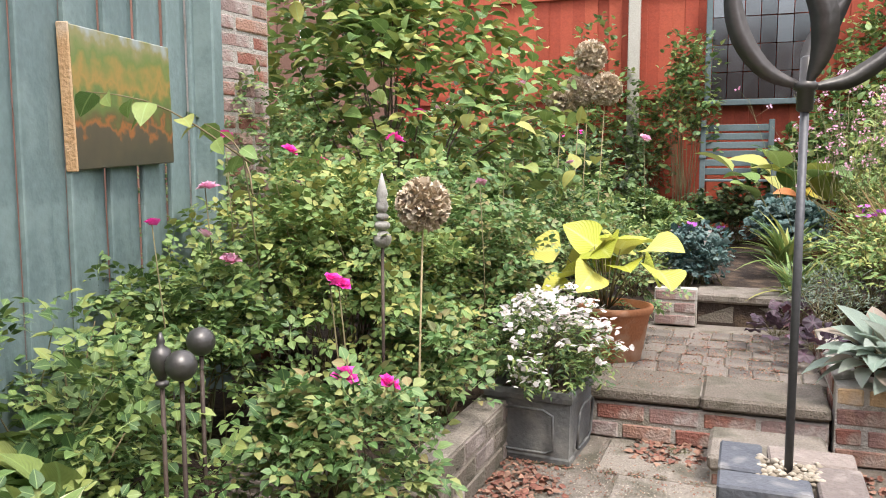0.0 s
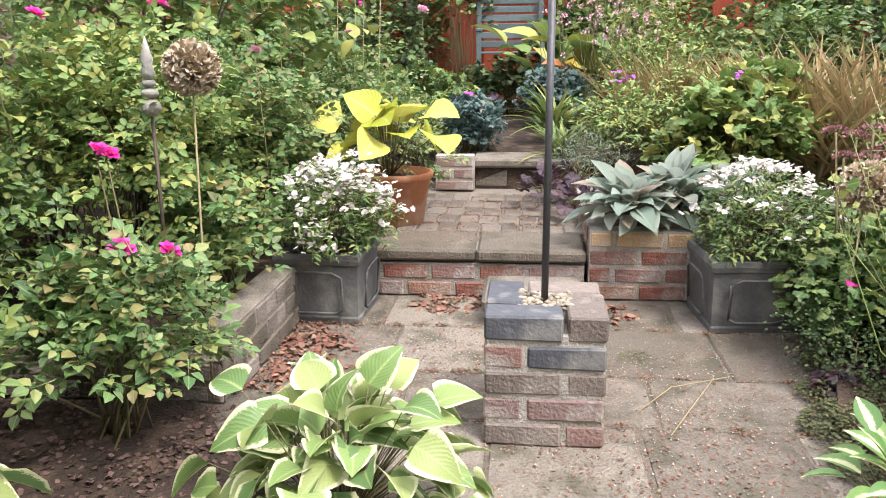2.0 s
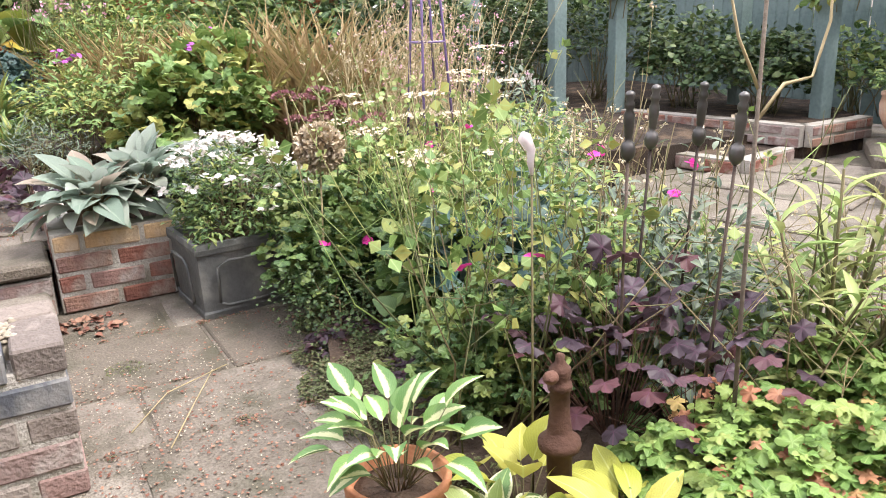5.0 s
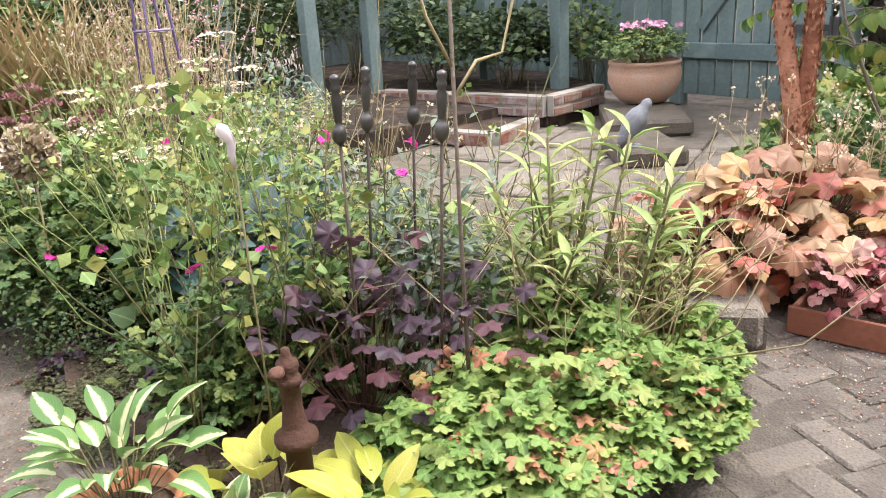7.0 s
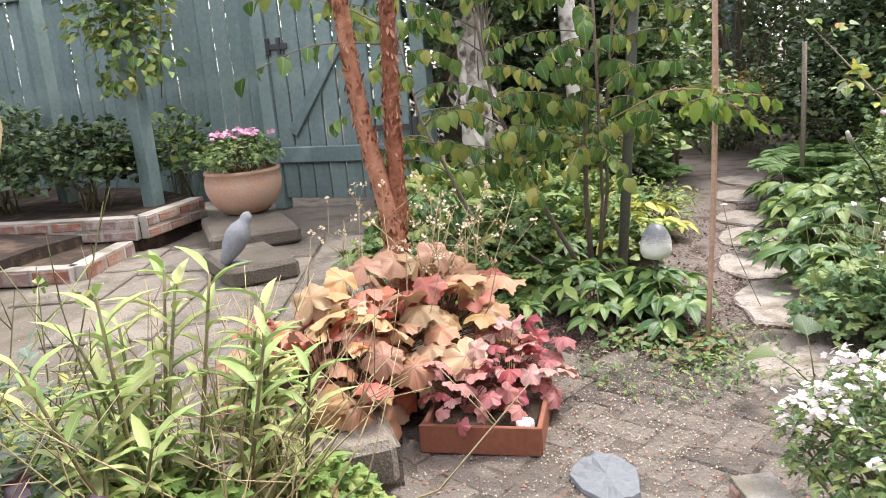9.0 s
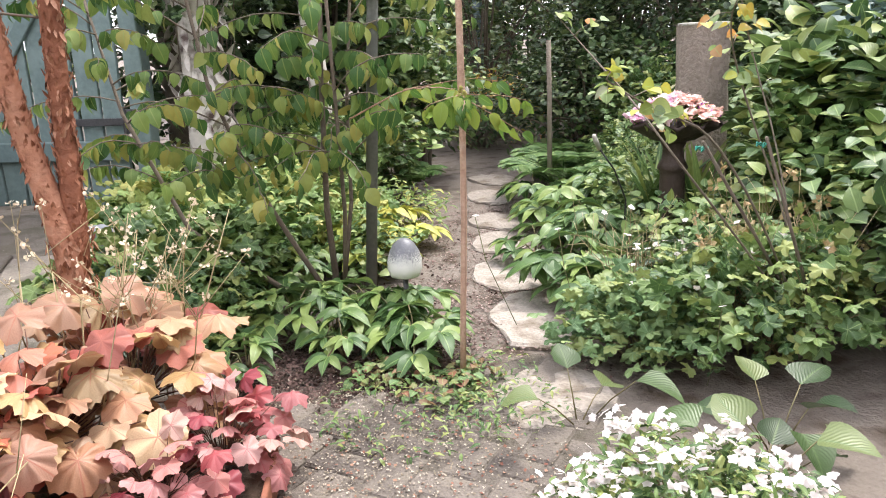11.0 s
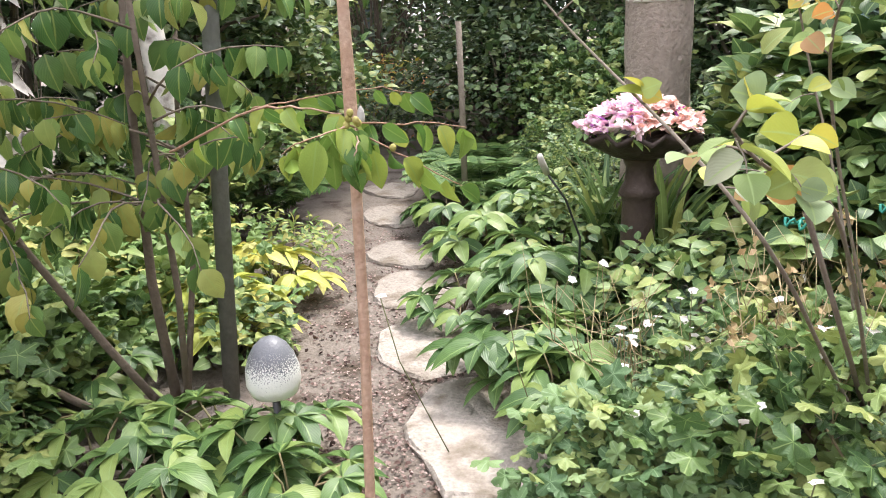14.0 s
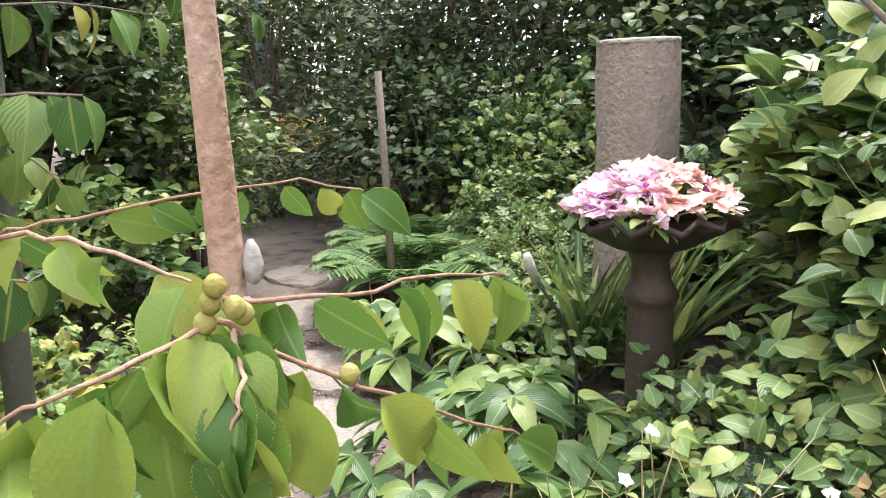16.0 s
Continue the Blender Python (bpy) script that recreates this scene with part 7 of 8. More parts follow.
pl = np.array([(r * math.cos(a), r * math.sin(a), 0.66 + 0.085 * (1 - (r / 0.19) ** 2) + rng.uniform(-0.01, 0.01)) for r, a in mound])
ORANGEP = leafy("salmon_petals", [(0.74, 0.42, 0.3), (0.8, 0.62, 0.5), (0.83, 0.75, 0.66), (0.82, 0.72, 0.55)], 0.5, rib=(0.75, 0.5, 0.4), clear=0.25)
busy = thing("bedding_flowers", "mound of pink, white and salmon bedding flowers in the bowl", "flowering plant", (4.37, -2.28, 0.0))
sidev = -0.54 * pl[:, 0] - 0.84 * pl[:, 1]
florets(busy, pl[sidev < 0.0], BEDPINK, 0.024, 3, 0.012, "blossom")
florets(busy, pl[sidev >= -0.03], ORANGEP, 0.024, 3, 0.012, "blossom")
florets(busy, pl[::17], MAUVE, 0.022, 2, 0.012, "blossom")
b = Build()
strew(b, OVATE, pl - np.array([0, 0, 0.02]), rng.normal(0, 1, pl.shape), np.tile([0, 0, 1.0], (len(pl), 1)), 0.05)
part("foliage", b, G_LIGHT, busy)

stump = thing("tall_tree_stump", "tall sawn tree stump with rough grey bark", "tree stump", (4.9, -2.8, 0.0))
b = Build()
k, hs = 40, 14
v2 = []
for i in range(hs):
    z = 1.06 * i / (hs - 1)
    for j in range(k):
        a = 2 * math.pi * j / k
        r = 0.132 + 0.03 * (1 - z / 1.1) ** 3 + 0.006 * noise.noise(Vector((math.cos(a) * 5, math.sin(a) * 5, z * 6))) + 0.004 * math.sin(j * 2.5 + z * 9)
        v2.append((r * math.cos(a), r * math.sin(a), z))
f2 = []
for i in range(hs - 1):
    for j in range(k):
        p, q2 = i * k + j, i * k + (j + 1) % k
        f2 += [(p, q2, q2 + k), (p, q2 + k, p + k)]
b.add(v2, f2)
part("trunk", b, STUMP, stump)
b = Build()
lathe(b, [(0.134, 1.05), (0.132, 1.063), (0.1, 1.066), (0.01, 1.066)], 40)
part("sawn_top", b, CONCRETE, stump, "pale weathered sawn top")


def hellebore(x, y, z, n, s, mt=None, lab="glossy green hellebore with fingered leaves"):
    t = thing("hellebore", lab, "perennial", (x, y, z), group="hellebores")
    v2, f2, u2 = blade("oblong", 5, 0.4, 0.2)
    b, st2 = Build(), Build()
    for i in range(n):
        a, e = i * 2.4 + rng.normal(0, 0.2), radians(rng.uniform(15, 75))
        d = np.array([math.cos(a) * math.sin(e), math.sin(a) * math.sin(e), math.cos(e)])
        tip = d * s * rng.uniform(0.8, 1.5)
        tube(st2, [(0, 0, 0), tip * 0.5 + np.array([0, 0, 0.04]), tip], 0.003, 4)
        k = 6
        fan = np.linspace(-1.9, 1.9, k)
        h = np.array([math.cos(a), math.sin(a), 0])
        sd = np.array([-math.sin(a), math.cos(a), 0])
        fw = np.cos(fan)[:, None] * h + np.sin(fan)[:, None] * sd + np.array([0, 0, 0.05])
        strew(b, (v2, f2, u2), np.tile(tip, (k, 1)), fw, np.tile([0, 0, 1.0], (k, 1)) + 0.3 * h, s * rng.uniform(0.75, 1.1, k))
    part("foliage", b, mt or G_HELLE, t)
    part("stem", st2, TWIG, t)


for x, y, n, s in [(4.05, -0.78, 9, 0.13), (4.1, -0.5, 8, 0.13), (4.12, -1.62, 12, 0.16), (4.5, -1.95, 11, 0.16), (4.75, -2.05, 10, 0.15), (5.1, -2.1, 12, 0.16), (5.4, -2.4, 12, 0.17), (4.3, -1.95, 10, 0.15), (4.62, -1.72, 9, 0.13), (5.6, -2.15, 10, 0.16), (4.35, -0.35, 8, 0.13), (3.95, -1.85, 10, 0.15), (3.78, -0.62, 5, 0.09), (3.85, -1.6, 9, 0.13), (3.65, -1.78, 8, 0.13), (4.05, -2.05, 10, 0.14), (4.6, -0.55, 8, 0.12), (5.0, -0.55, 9, 0.13), (3.72, -0.3, 6, 0.1), (4.2, -0.2, 7, 0.12), (4.9, -2.3, 9, 0.14), (3.97, -0.9, 10, 0.13), (3.9, -0.84, 7, 0.11), (3.74, -0.86, 10, 0.12), (3.95, -0.62, 9, 0.12)]:
    hellebore(x, y, 0.02, n, s)
for x, y in [(4.85, -0.95), (5.2, -1.2), (5.3, -0.75)]:
    hellebore(x, y, 0.02, 9, 0.15, G_LIME, "lime-yellow fingered leaves beside the path")


def fern(x, y, z, n, s):
    t = thing("fern", "arching green fern with finely cut fronds", "fern", (x, y, z), group="ferns")
    for i in range(n):
        b = Build()
        a = i * 2.4 + rng.normal(0, 0.15)
        h = np.array([math.cos(a), math.sin(a), 0])
        sd = np.array([-math.sin(a), math.cos(a), 0])
        k = 22
        q = np.linspace(0.12, 1, k)
        pos = h * (q * s * 0.75)[:, None] + np.array([0, 0, 1.0]) * (s * (1.0 * q - 0.62 * q * q))[:, None]
        ln = 0.26 * s * np.sin(math.pi * (0.12 + 0.86 * (1 - q))) + 0.01
        for sg in (-1, 1):
            strew(b, blade("lance", 3, 0.2, 0.1), pos, sg * sd + 0.3 * h + np.zeros((k, 3)) + rng.normal(0, 0.06, (k, 3)), np.tile([0, 0, 1.0], (k, 1)) - 0.2 * h, ln)
        tube(b, pos[::4], 0.003, 4)
        part("frond", b, G_FERN, t)


for x, y, s in [(5.35, -3.15, 0.5), (6.0, -3.4, 0.55), (6.7, -3.0, 0.5), (5.1, -3.5, 0.5), (5.9, -2.5, 0.55), (5.5, -2.75, 0.5), (6.3, -2.75, 0.55), (5.75, -3.0, 0.5), (6.4, -1.5, 0.45), (5.0, -2.6, 0.4)]:
    fern(x, y, 0.02, 13, s)
wood = [
    (4.45, -0.05, 0.02, 0.4, 0.35, 0.3, 900, 0.085, CUT, G_MID), (4.85, -0.15, 0.02, 0.4, 0.35, 0.32, 1000, 0.08, CUT, G_MID), (5.3, 0.0, 0.02, 0.4, 0.35, 0.4, 1100, 0.07, LOBED, G_LIGHT), (5.5, -0.5, 0.02, 0.4, 0.35, 0.38, 1100, 0.09, LANCE, G_LIGHT),
    (4.2, 0.1, 0.02, 0.25, 0.2, 0.25, 600, 0.05, LANCE, G_GREY), (3.45, -1.55, 0.0, 0.28, 0.24, 0.24, 620, 0.06, CUT, G_GERAN2), (3.6, -1.95, 0.0, 0.3, 0.28, 0.28, 1100, 0.045, LANCE, G_MID), (3.3, -1.9, 0.02, 0.33, 0.3, 0.36, 700, 0.07, CUT, G_MID),
    (3.95, -2.2, 0.02, 0.3, 0.3, 0.34, 1100, 0.058, OVATE, G_MID), (3.75, -2.6, 0.02, 0.45, 0.35, 0.75, 1200, 0.095, BIG, G_MID), (4.2, -3.5, 0.02, 0.5, 0.4, 1.1, 1000, 0.13, BIG, G_BLUE), (3.75, -3.1, 0.02, 0.5, 0.5, 1.15, 1000, 0.13, BIG, G_MID),
    (5.0, -2.45, 0.02, 0.25, 0.2, 0.3, 500, 0.06, OVATE, G_MID), (5.35, -2.85, 0.02, 0.35, 0.3, 0.4, 900, 0.06, PINNATE, G_MID), (5.85, -3.2, 0.02, 0.4, 0.35, 0.55, 900, 0.09, PINNATE, G_MID), (5.3, -3.3, 0.02, 0.4, 0.35, 0.6, 900, 0.09, PINNATE, G_DARK), (4.75, -3.2, 0.02, 0.35, 0.3, 0.6, 800, 0.08, OVATE, G_MID), (6.0, -0.2, 0.02, 0.5, 0.4, 0.5, 1100, 0.08, LANCE, G_LIGHT), (6.3, -0.9, 0.02, 0.5, 0.4, 0.6, 1200, 0.08, LOBED, G_MID), (6.4, -1.3, 0.02, 0.5, 0.4, 0.6, 1200, 0.08, OVATE, G_MID),
]
for x, y, z, rx, ry, h, n, leaf, tm, mt in wood:
    t, tips = shrub("woodland_plant", "leafy green woodland plant", "perennial", (x, y, z), (rx, ry, h), n, leaf, tm, mt, 16, cluster=4, spread=0.045, amount=0.35, fill=0.3, middle=0.45)
    if rng.random() < 0.3:
        florets(t, tips[np.argsort(-tips[:, 2])][[1, 6, 12, 20]] + np.array([0, 0, 0.04]), WHITEPETAL, 0.012, 2, 0.01, "blossom")
for x, y, n in [(3.82, -1.98, 16), (4.2, -2.15, 14), (3.6, -2.2, 12)]:
    rosette("lungwort", "lungwort with silver-spotted green leaves among the hellebores", "perennial", (x, y, 0.05), n, 0.13, "ovate", G_SPOT, 0.9, (10, 80), 0.35, segs=6, width=0.8, flop=30, group="lungworts")
small = thing("white_woodland_flowers", "small white flowers on thin stems among the leaves", "flowering plant", (3.6, -1.8, 0.0))
b, spots = Build(), []
for _ in range(26):
    tip = np.array([rng.normal(0, 0.22), rng.normal(0, 0.2), rng.uniform(0.26, 0.42)])
    tube(b, [tip * [0.8, 0.8, 0], tip * [0.95, 0.95, 0.6], tip], 0.0015, 4)
    spots.append(tip)
part("stem", b, TWIG, small)
florets(small, spots, WHITEPETAL, 0.014, 1, 0.003, "blossom")
for x, y in [(4.62, -2.62), (4.85, -2.5)]:
    grass("iris_leaves", "upright strap-shaped green leaves behind the bowl", "perennial", (x, y, 0.02), 40, 0.55, 0.06, G_MID, 0.25, width=1.0, lean=0.3)

low_cover = [
    (5.2, -0.85, 0.35, 0.3, 0.34, 900, 0.06, LOBED, G_LIGHT), (4.75, -0.35, 0.3, 0.3, 0.36, 800, 0.07, LOBED, G_MID), (5.45, -1.3, 0.25, 0.2, 0.25, 500, 0.055, LANCE, G_LIGHT), (4.75, -0.95, 0.2, 0.18, 0.24, 420, 0.055, OVATE, G_MID),
    (5.6, -0.7, 0.35, 0.3, 0.4, 800, 0.07, OVATE, G_LIGHT), (4.15, -0.15, 0.22, 0.2, 0.22, 420, 0.05, LOBED, G_MID),
]
for x, y, rx, ry, h, n, leaf, tm, mt in low_cover:
    shrub("woodland_plant", "low leafy green woodland plant beside the path", "perennial", (x, y, -0.01), (rx, ry, h), n, leaf, tm, mt, 16, cluster=4, spread=0.045, amount=0.4, fill=0.25, middle=0.42)

# big dark leaves and the flower tub beside the path
white_flowers((2.27, -0.92, 0.1), 0.23, 0.22, 0.32, 2600, 80, "white-flowered bedding plant in a brick-edged tub", 0.0115)
brick_wall("wall_tub", "low curved brick edge below the white flowers", (2.02, -0.68), (2.42, -0.66), 0, 2, pale, course=0.07)
for x, y, n in [(2.6, -1.32, 9), (2.75, -1.5, 8), (3.05, -1.12, 4)]:
    rosette("large_dark_leaved_plant", "plant with large dark green leathery leaves", "foliage plant", (x, y, 0.03), n, 0.12, "heart", G_DARK, 1.3, (15, 75), 0.3, segs=7, flop=40)
ROUND7 = blade("round", 7, 0.25, 0.15)
wh = thing("witch_hazel", "small branching shrub with yellow, orange and green leaves tied to stakes", "shrub", (3.3, -2.12, 0.0))
b, bl = Build(), Build()
limbs = {
    "far": [(3.3, -2.12, 0), (3.18, -1.72, 0.42), (2.97, -1.33, 0.74), (3.1, -1.3, 0.86), (3.3, -1.26, 1.0), (3.35, -1.2, 1.09)],
    "near": [(3.32, -2.12, 0), (3.14, -1.75, 0.5), (2.98, -1.44, 0.79), (2.9, -1.27, 0.85), (2.83, -1.13, 0.9), (2.76, -1.02, 0.95)],
    "side": [(3.28, -2.14, 0), (3.3, -1.95, 0.5), (3.22, -1.7, 0.9), (3.12, -1.58, 1.05), (2.98, -1.5, 1.12)],
    "back": [(3.34, -2.12, 0), (3.42, -2.05, 0.6), (3.5, -1.95, 1.0), (3.46, -1.85, 1.25)],
}
o = np.array([3.3, -2.12, 0.0])
for limb, c in limbs.items():
    c = np.array(c) - o
    for _ in range(2):
        c = np.concatenate([c[:1], np.stack([0.75 * c[:-1] + 0.25 * c[1:], 0.25 * c[:-1] + 0.75 * c[1:]], 1).reshape(-1, 3), c[-1:]])
    tube(b, c, np.linspace(0.0045, 0.0012, len(c)), 7)
    for k in np.linspace(len(c) * 0.5, len(c) - 1, 4 if limb == "far" else 8).astype(int):
        p = c[k]
        q = p + np.array([rng.normal(0, 0.04), rng.normal(0, 0.05), rng.uniform(-0.03, 0.04)])
        spray(wh, p, q, 4, 0.042, ROUND7, b, bl, 0.0016, 0.008, 0.12, 0.35)
part("stem", b, BARK, wh)
part("foliage", bl, leafy("witch_hazel_leaf", [(0.16, 0.26, 0.07), (0.24, 0.34, 0.08), (0.34, 0.42, 0.06), (0.44, 0.46, 0.07), (0.46, 0.24, 0.07), (0.28, 0.38, 0.24), (0.2, 0.32, 0.12), (0.3, 0.4, 0.1), (0.22, 0.34, 0.14)], 0.5, ribs=0.07, clear=0.4), wh)
for foot, top in [((3.34, -2.16), (3.04, -1.46)), ((3.16, -2.05), (3.02, -1.64))]:
    s2 = thing("plant_stake", "thin dark stake with a green plastic tie", "plant stake", (*foot, 0.0), group="plant stakes")
    e = np.array([top[0] - foot[0], top[1] - foot[1], 0.76])
    b = Build()
    tube(b, [(0, 0, -0.02), e * 0.5, e], [0.0055, 0.005, 0.0045], 7)
    part("cane", b, BARK, s2)
    b = Build()
    tube(b, [e * 0.97 + np.array([0.012 * math.cos(a) + 0.004 * a, 0.012 * math.sin(a), 0.006 * math.sin(3 * a)]) for a in np.linspace(0, 9.5, 20)], 0.0022, 5)
    part("tie", b, TIE, s2)
haze_of_stems("faded_perennial_stems", "faded brown stems and withered leaves among the geraniums", (3.42, -2.02, 0.02), 40, 0.4, 0.22, DRYSTEM, G_STRAW, 0.024, 0.3, lean=0.22)
haze_of_stems("faded_perennial_stems", "faded straw stems beside the path", (3.75, -1.72, 0.02), 18, 0.28, 0.1, DRYSTEM, lean=0.3)
rod = thing("glass_rain_gauge", "thin bent rod with a pale glass tube at its tip", "garden ornament", (4.35, -1.98, 0.0))
b = Build()
tube(b, [(0.02, -0.05, 0), (0.05, -0.08, 0.3), (0.02, 0.0, 0.45), (-0.01, 0.09, 0.55)], 0.004, 6)
part("rod", b, IRON, rod)
b = Build()
tube(b, [(-0.01, 0.09, 0.55), (-0.02, 0.115, 0.59), (-0.03, 0.13, 0.615)], [0.01, 0.011, 0.009], 10)
part("tube", b, CONCRETE, rod)


# trunks and the dark wall of trees behind
def trunk(name, label, x, y, pts, radii, material, category="tree trunk", group=""):
    t = thing(name, label, category, (x, y, 0), group=group)
    b = Build()
    pts = np.array(pts, float)
    tube(b, pts, radii, 14)
    part("trunk", b, material, t)
    return t


trunk("birch_tree", "white birch trunk with dark flaking patches", 5.9, -0.31, [(0, 0, -0.05), (0, 0.0, 0.7), (0.05, 0, 1.5), (0.1, 0.05, 3.2)], [0.13, 0.1, 0.095, 0.08], BIRCH, group="birches")
trunk("birch_tree", "slim white birch trunk", 6.1, -0.97, [(0, 0, -0.05), (0.02, -0.02, 0.7), (0.05, 0.03, 1.5), (0.1, 0.05, 3.4)], [0.075, 0.062, 0.055, 0.045], BIRCH, group="birches")
for c0, c1, r0 in [((5.9, -0.31, 0.05), (5.95, -0.31, 1.5), 0.1)]:
    flakes = thing("birch_bark_strips", "curling strips of white and brown birch bark on the trunk", "bark", c0, kind="stuff")
    b = Build()
    for i in range(150):
        s2 = rng.random()
        a = rng.uniform(0, 6.28)
        p = (np.array(c1) - np.array(c0)) * s2
        o2 = np.array([math.cos(a), math.sin(a), 0])
        strew(b, blade("oblong", 3, -0.3, 0.3), [p + o2 * r0 * (1.1 - 0.12 * s2)], [np.array([-math.sin(a) * 0.4, math.cos(a) * 0.4, rng.choice([-1, 1])]) + 0.25 * o2], [o2], rng.uniform(0.05, 0.16))
    part("peeling_flake", b, BIRCH, flakes)
trunk("old_tree", "dark mossy tree trunk beside the gate", 6.2, 0.0, [(0.25, -0.25, -0.05), (0.25, -0.25, 1), (0.3, -0.25, 3.2)], [0.17, 0.15, 0.13], BARK)
trunk("slim_post", "slim grey post in the wood", 5.9, -2.4, [(0, 0, -0.05), (0, 0, 0.6), (0.01, 0, 1.0)], [0.017, 0.016, 0.015], BARK)
trunk("dark_post", "smooth dark grey post among the leaves", 4.486, -0.874, [(0, 0, -0.05), (-0.02, -0.066, 1.0), (-0.045, -0.15, 2.3)], [0.024, 0.023, 0.021], GREYPOLE)
trunk("leaning_tree", "leaning grey trunk behind the shrubs", 7.0, -6.0, [(0, 0, -0.05), (0.15, -0.1, 0.9), (0.5, -0.3, 3.0)], [0.16, 0.13, 0.1], BARK)
trunk("far_post", "grey post far off in the bright gap", 11.4, -4.0, [(0, 0, -0.05), (0, 0, 1), (0, 0, 2.6)], [0.07, 0.07, 0.07], SLATEWOOD)

backs = [
    (6.9, -0.3, 0.8, 0.7, 3.2, 2600, 0.09, OVATE, G_DARK), (7.4, -1.2, 0.8, 0.7, 3.4, 2800, 0.1, LOBED, G_DARK), (7.2, -1.9, 0.5, 0.4, 1.3, 1500, 0.08, OVATE, G_MID), (7.1, -3.4, 0.8, 0.6, 1.1, 2200, 0.07, OVATE, G_DARK),
    (8.4, -4.2, 1.0, 0.9, 4.0, 3600, 0.08, LANCE, G_DARK), (7.4, -4.6, 0.9, 0.8, 3.4, 3200, 0.08, OVATE, G_DARK), (6.4, -4.6, 0.9, 0.8, 2.2, 3000, 0.08, OVATE, G_DARK), (5.6, -4.2, 0.8, 0.7, 1.6, 2400, 0.08, OVATE, G_DARK), (6.2, -3.5, 0.6, 0.5, 0.9, 1600, 0.06, LOBED, G_MID),
    (4.9, -4.6, 0.9, 0.8, 2.6, 2600, 0.1, OVATE, G_DARK), (3.6, -4.2, 0.9, 0.8, 2.6, 2600, 0.11, OVATE, G_DARK), (2.4, -3.4, 0.9, 0.8, 2.0, 2200, 0.1, OVATE, G_DARK), (3.0, -2.7, 0.5, 0.5, 1.0, 1200, 0.09, OVATE, G_MID),
    (9.8, -5.4, 1.2, 1.0, 3.8, 2600, 0.1, OVATE, G_DARK), (7.9, -3.7, 0.6, 0.5, 1.5, 1600, 0.08, OVATE, G_DARK), (9.6, -2.4, 1.0, 0.9, 3.4, 2600, 0.1, OVATE, G_DARK), (10.5, -5.8, 1.4, 1.2, 4.2, 3000, 0.12, OVATE, G_DARK), (8.6, -1.2, 1.1, 1.0, 4.2, 2800, 0.12, OVATE, G_DARK), (12.5, -3.2, 1.2, 1.1, 2.0, 2000, 0.12, OVATE, G_LIGHT), (13.5, -5.4, 1.6, 1.4, 3.0, 2200, 0.14, OVATE, G_MID), (9.2, -3.3, 0.9, 0.6, 0.7, 1300, 0.09, LANCE, G_AUTUMN), (8.6, -2.9, 0.7, 0.5, 0.6, 1300, 0.08, LANCE, G_DARK), (7.9, -5.9, 1.2, 1.0, 3.8, 2600, 0.11, OVATE, G_DARK), (16, -6, 2.2, 2.2, 5.0, 2400, 0.2, OVATE, G_MID), (14.5, -1.5, 2.2, 2.2, 6.0, 2400, 0.2, OVATE, G_DARK), (13, -9, 2.5, 2.5, 6.0, 2400, 0.2, OVATE, G_DARK), (9.5, -8.5, 2.0, 2.0, 5.5, 2400, 0.18, OVATE, G_DARK), (6.0, -6.8, 1.6, 1.4, 4.6, 2600, 0.14, OVATE, G_DARK),
    (11.8, -4.9, 1.2, 1.0, 3.4, 2600, 0.12, OVATE, G_DARK), (12.6, -4.2, 1.0, 1.0, 2.4, 1800, 0.12, OVATE, G_MID), (10.2, -3.6, 0.7, 0.6, 2.6, 1600, 0.1, OVATE, G_DARK),
    (9.0, 1.5, 1.4, 1.4, 3.6, 2200, 0.14, OVATE, G_MID), (9.4, 4.0, 1.4, 1.4, 3.6, 2000, 0.14, OVATE, G_MID), (7.2, 6.2, 1.0, 1.0, 3.0, 2200, 0.12, OVATE, G_DARK), (8.6, 7.2, 1.5, 1.5, 4.0, 2000, 0.14, OVATE, G_DARK), (4.2, 9.8, 1.6, 1.2, 4.2, 2000, 0.14, OVATE, G_MID), (0.0, 11.2, 1.8, 1.2, 4.4, 2000, 0.14, OVATE, G_MID),
]
for x, y, rx, ry, h, n, leaf, tm, mt in backs:
    shrub("background_shrub", "dense leafy shrub at the back of the wood", "shrub", (x, y, 0.0), (rx, ry, h), int(n * (1.6 if x < 9 else 1.0)), leaf, tm, mt, 18, BARK, cluster=6, spread=0.09, amount=0.3, fill=0.35, stem_r=0.018, low=-0.75, middle=0.5)
shrub("hydrangea", "leafy shrub with broad toothed green leaves", "shrub", (4.12, -2.85, 0.0), (0.38, 0.36, 1.15), 700, 0.13, BIG, G_MID, 20, BARK, 4, 0.06, fill=0.3)
shrub("ivy_on_trunks", "ivy leaves covering the upper birch trunk", "climbing plant", (5.85, -0.3, 0.95), (0.3, 0.26, 2.2), 1300, 0.07, LOBED, G_DARK, 10, BARK, 5, 0.05, fill=0.4, low=-0.9)
shrub("ivy_on_trunks", "ivy leaves climbing the trunks", "climbing plant", (6.25, -0.4, 0.1), (0.35, 0.4, 2.8), 900, 0.06, LOBED, G_DARK, 10, BARK, 5, 0.06, fill=0.4)

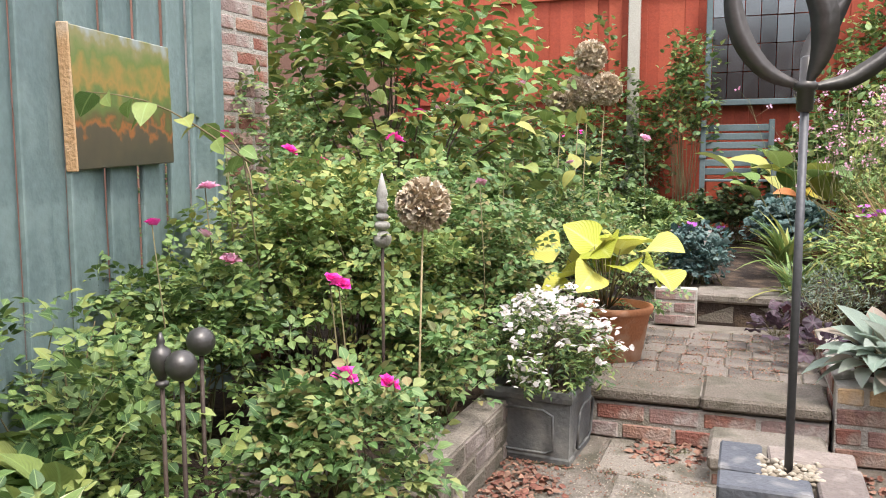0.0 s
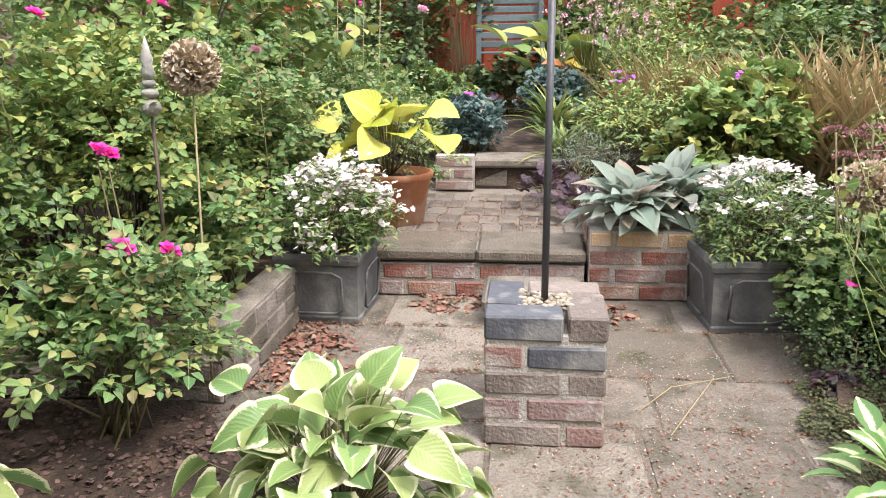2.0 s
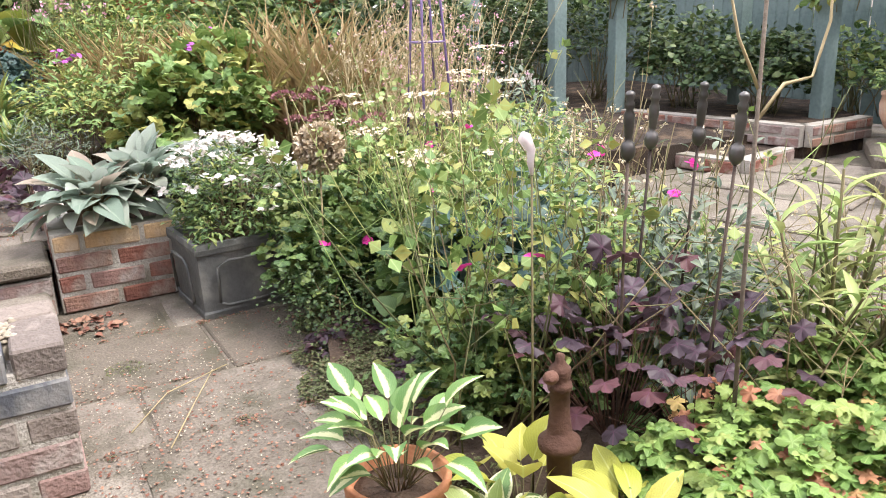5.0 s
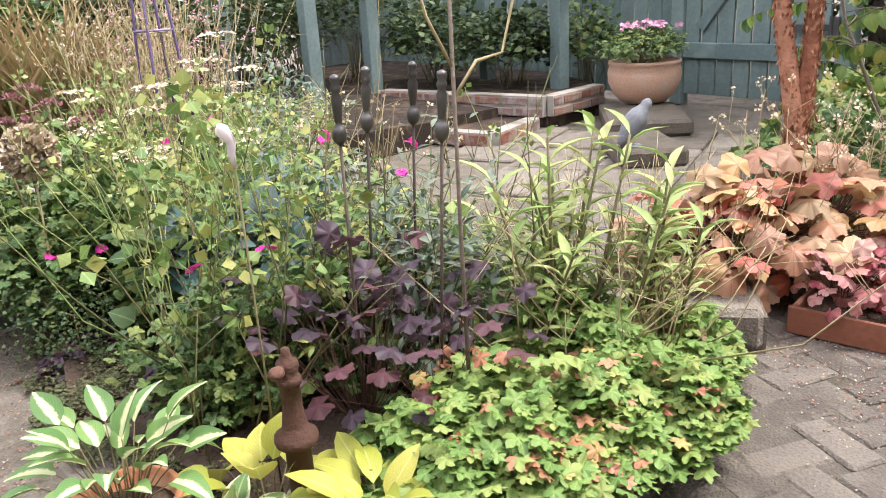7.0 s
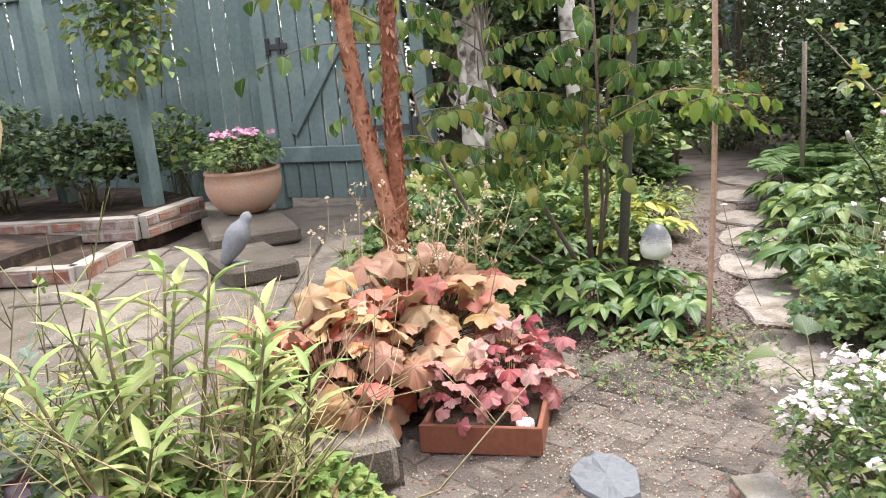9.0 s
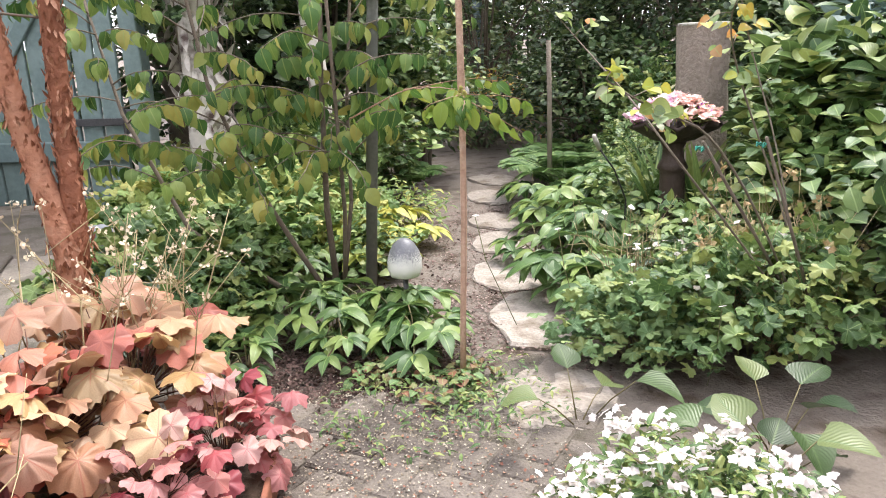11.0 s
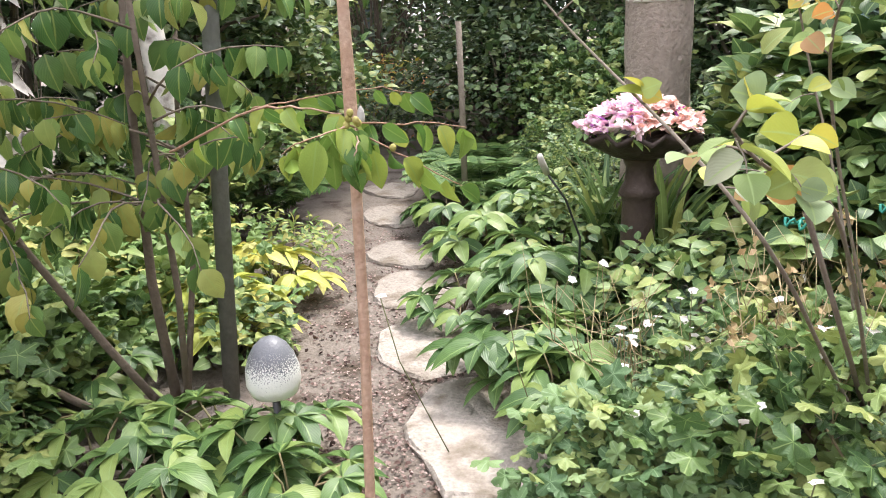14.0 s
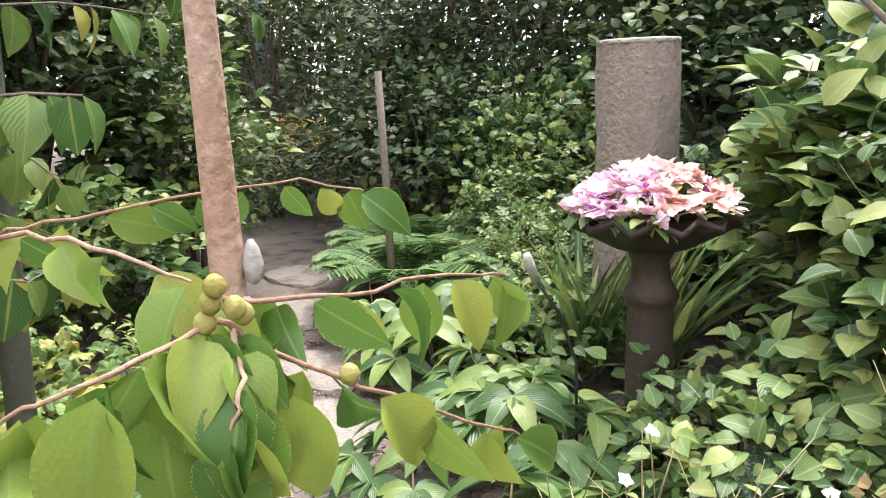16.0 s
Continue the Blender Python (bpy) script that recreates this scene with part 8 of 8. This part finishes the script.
# ---- litter ----
carpet("fallen_leaves", "dry brown fallen leaves on the patio", "leaf litter", [(*uv_world(-0.6, 2.7), 0.16, 0.002), (*uv_world(-0.55, 2.45), 0.12, 0.002), (*uv_world(-0.15, 3.28), 0.16, 0.002), (*uv_world(0.55, 3.2), 0.12, 0.002), (*uv_world(1.35, 2.6), 0.1, 0.002)], 420, 0.04, OVATE, G_DEAD, 0.012)
carpet("woodland_litter", "dry brown leaves and bark chips on the soil", "leaf litter", [(3.7, -0.35, 0.35, -0.018), (4.3, -1.3, 0.5, -0.018), (3.6, -1.1, 0.4, -0.018), (5.2, -1.6, 0.6, -0.018), (4.0, -0.9, 0.4, -0.018)], 1100, 0.018, OVATE, MULCH, 0.012)
CRUMB = leafy("dry_bark_crumbs", [(0.09, 0.065, 0.05), (0.17, 0.13, 0.1), (0.26, 0.21, 0.165), (0.34, 0.29, 0.23)], 0.95, rib=(0.2, 0.16, 0.12), clear=0.02)
carpet("path_crumbs", "small chips of bark and grit over the woodland path", "mulch", [(4.3, -1.35, 0.35, -0.02), (3.7, -1.15, 0.35, -0.02), (5.1, -1.6, 0.5, -0.02), (4.1, -1.25, 0.3, -0.02), (5.8, -1.9, 0.4, -0.02)], 7000, 0.012, TINY, CRUMB, 0.012)
carpet("dark_soil_crumbs", "dark crumbs of soil and bark beside the woodland path", "mulch", [(3.6, -0.55, 0.35, -0.015), (3.85, -0.75, 0.35, -0.015), (3.55, -0.85, 0.25, -0.015), (3.85, -0.4, 0.3, -0.015)], 9000, 0.014, TINY, MULCH, 0.014)
carpet("reddening_seedlings", "small reddening leaves at the foot of the cane", "ground cover", [(3.42, -0.86, 0.14, 0.0), (3.5, -0.98, 0.1, 0.0), (3.62, -0.72, 0.12, 0.0)], 260, 0.04, OVATE, G_SEEDLING, 0.06)
carpet("low_weeds", "small weeds and moss at the edge of the block path", "ground cover", [(3.35, -0.75, 0.3, 0.0), (3.55, -1.0, 0.2, 0.0), (3.25, -1.0, 0.2, 0.0)], 800, 0.03, LANCE, G_MID, 0.05)
carpet("leaf_crumbs", "tiny crumbs of dry leaf scattered over the patio", "leaf litter", [(*uv_world(0.75, 2.4), 0.7, 0.001), (*uv_world(-0.2, 2.7), 0.6, 0.001), (*uv_world(0.0, 4.1), 0.4, 0.219), (2.8, -0.5, 0.6, 0.001), (*uv_world(0.1, 2.0), 0.8, 0.001)], 6000, 0.011, TINY, G_DEAD, 0.004)
for spots, n in [([(*uv_world(-0.68, 2.5), 0.2, 0.0), (*uv_world(-0.66, 2.85), 0.18, 0.0)], 420), ([(*uv_world(1.2, 2.3), 0.16, 0.0), (*uv_world(1.32, 2.75), 0.14, 0.0)], 120)]:
    carpet("patio_leaf_litter", "curled reddish fallen leaves along the patio edge", "leaf litter", spots, n, 0.028, OVATE, G_DEAD, 0.02)
carpet("moss", "dull green moss in the paving joints", "moss", [(*uv_world(-0.2 + 0.13 * k, 3.62 + 0.31 * (k % 5)), 0.05, 0.212) for k in range(6)] + [(*uv_world(0.6, 2.72), 0.06, 0.0), (*uv_world(-0.1, 3.3), 0.05, 0.0)], 900, 0.014, LANCE, G_THYME, 0.012)
seams = [(*uv_world(rng.uniform(-0.8, 1.5), v2 + rng.normal(0, 0.006)), rng.uniform(0.012, 0.035), 0.0) for v2 in (1.67, 2.17, 2.53, 2.99) for _ in range(26)]
seams += [(*uv_world(rng.uniform(-0.55, 0.45), v2), rng.uniform(0.012, 0.03), 0.216) for v2 in (3.735, 3.93, 4.13, 4.33, 4.53, 4.73) for _ in range(12)]
carpet("seam_moss", "dry moss and tiny weeds along the paving joints", "moss", seams, 5200, 0.009, LANCE, G_THYME, 0.008)
carpet("seam_litter", "brown leaf crumbs caught in the paving joints", "leaf litter", seams, 2600, 0.011, TINY, G_DEAD, 0.008)
carpet("step_litter", "dry leaf crumbs on the upper steps", "leaf litter", [(*uv_world(0.0, 4.2), 0.5, 0.219), (*uv_world(-0.3, 3.7), 0.3, 0.222)], 1400, 0.012, TINY, G_DEAD, 0.004)
gr = thing("path_grit", "pale grit scattered over the paving", "gravel", kind="stuff")
b = Build()
for cx, cy, rx, ry, n in [(2.9, -0.45, 0.7, 0.6, 3600), (1.3, 2.2, 0.8, 0.8, 2600), (0.7, 2.7, 0.7, 0.7, 2400), (3.3, -0.6, 0.4, 0.4, 900), (4.2, 1.0, 1.2, 1.0, 1800)]:
    pos = np.stack([rng.normal(cx, rx * 0.5, n), rng.normal(cy, ry * 0.5, n), np.full(n, 0.004 if cx < 4 else 0.139)], 1)
    strew(b, blade("round", 2, 0.3, -0.5), pos, rng.normal(0, 1, (n, 3)) * [1, 1, 0.1], np.tile([0, 0, 1.0], (n, 1)), rng.uniform(0.003, 0.009, n))
part("grit", b, PEBBLE, gr)
tw = thing("dry_twigs", "pale dry twigs lying on the patio", "twigs", (*uv_world(0.75, 2.45), 0.006))
for pts in [[(-0.25, -0.12, 0), (-0.08, 0.0, 0.012), (0.15, 0.05, 0.004)], [(-0.22, -0.28, 0), (-0.06, -0.12, 0.01), (0.1, 0.05, 0.004)]]:
    b = Build()
    tube(b, pts, 0.002, 5)
    part("dry_twig", b, DRYSTEM, tw)
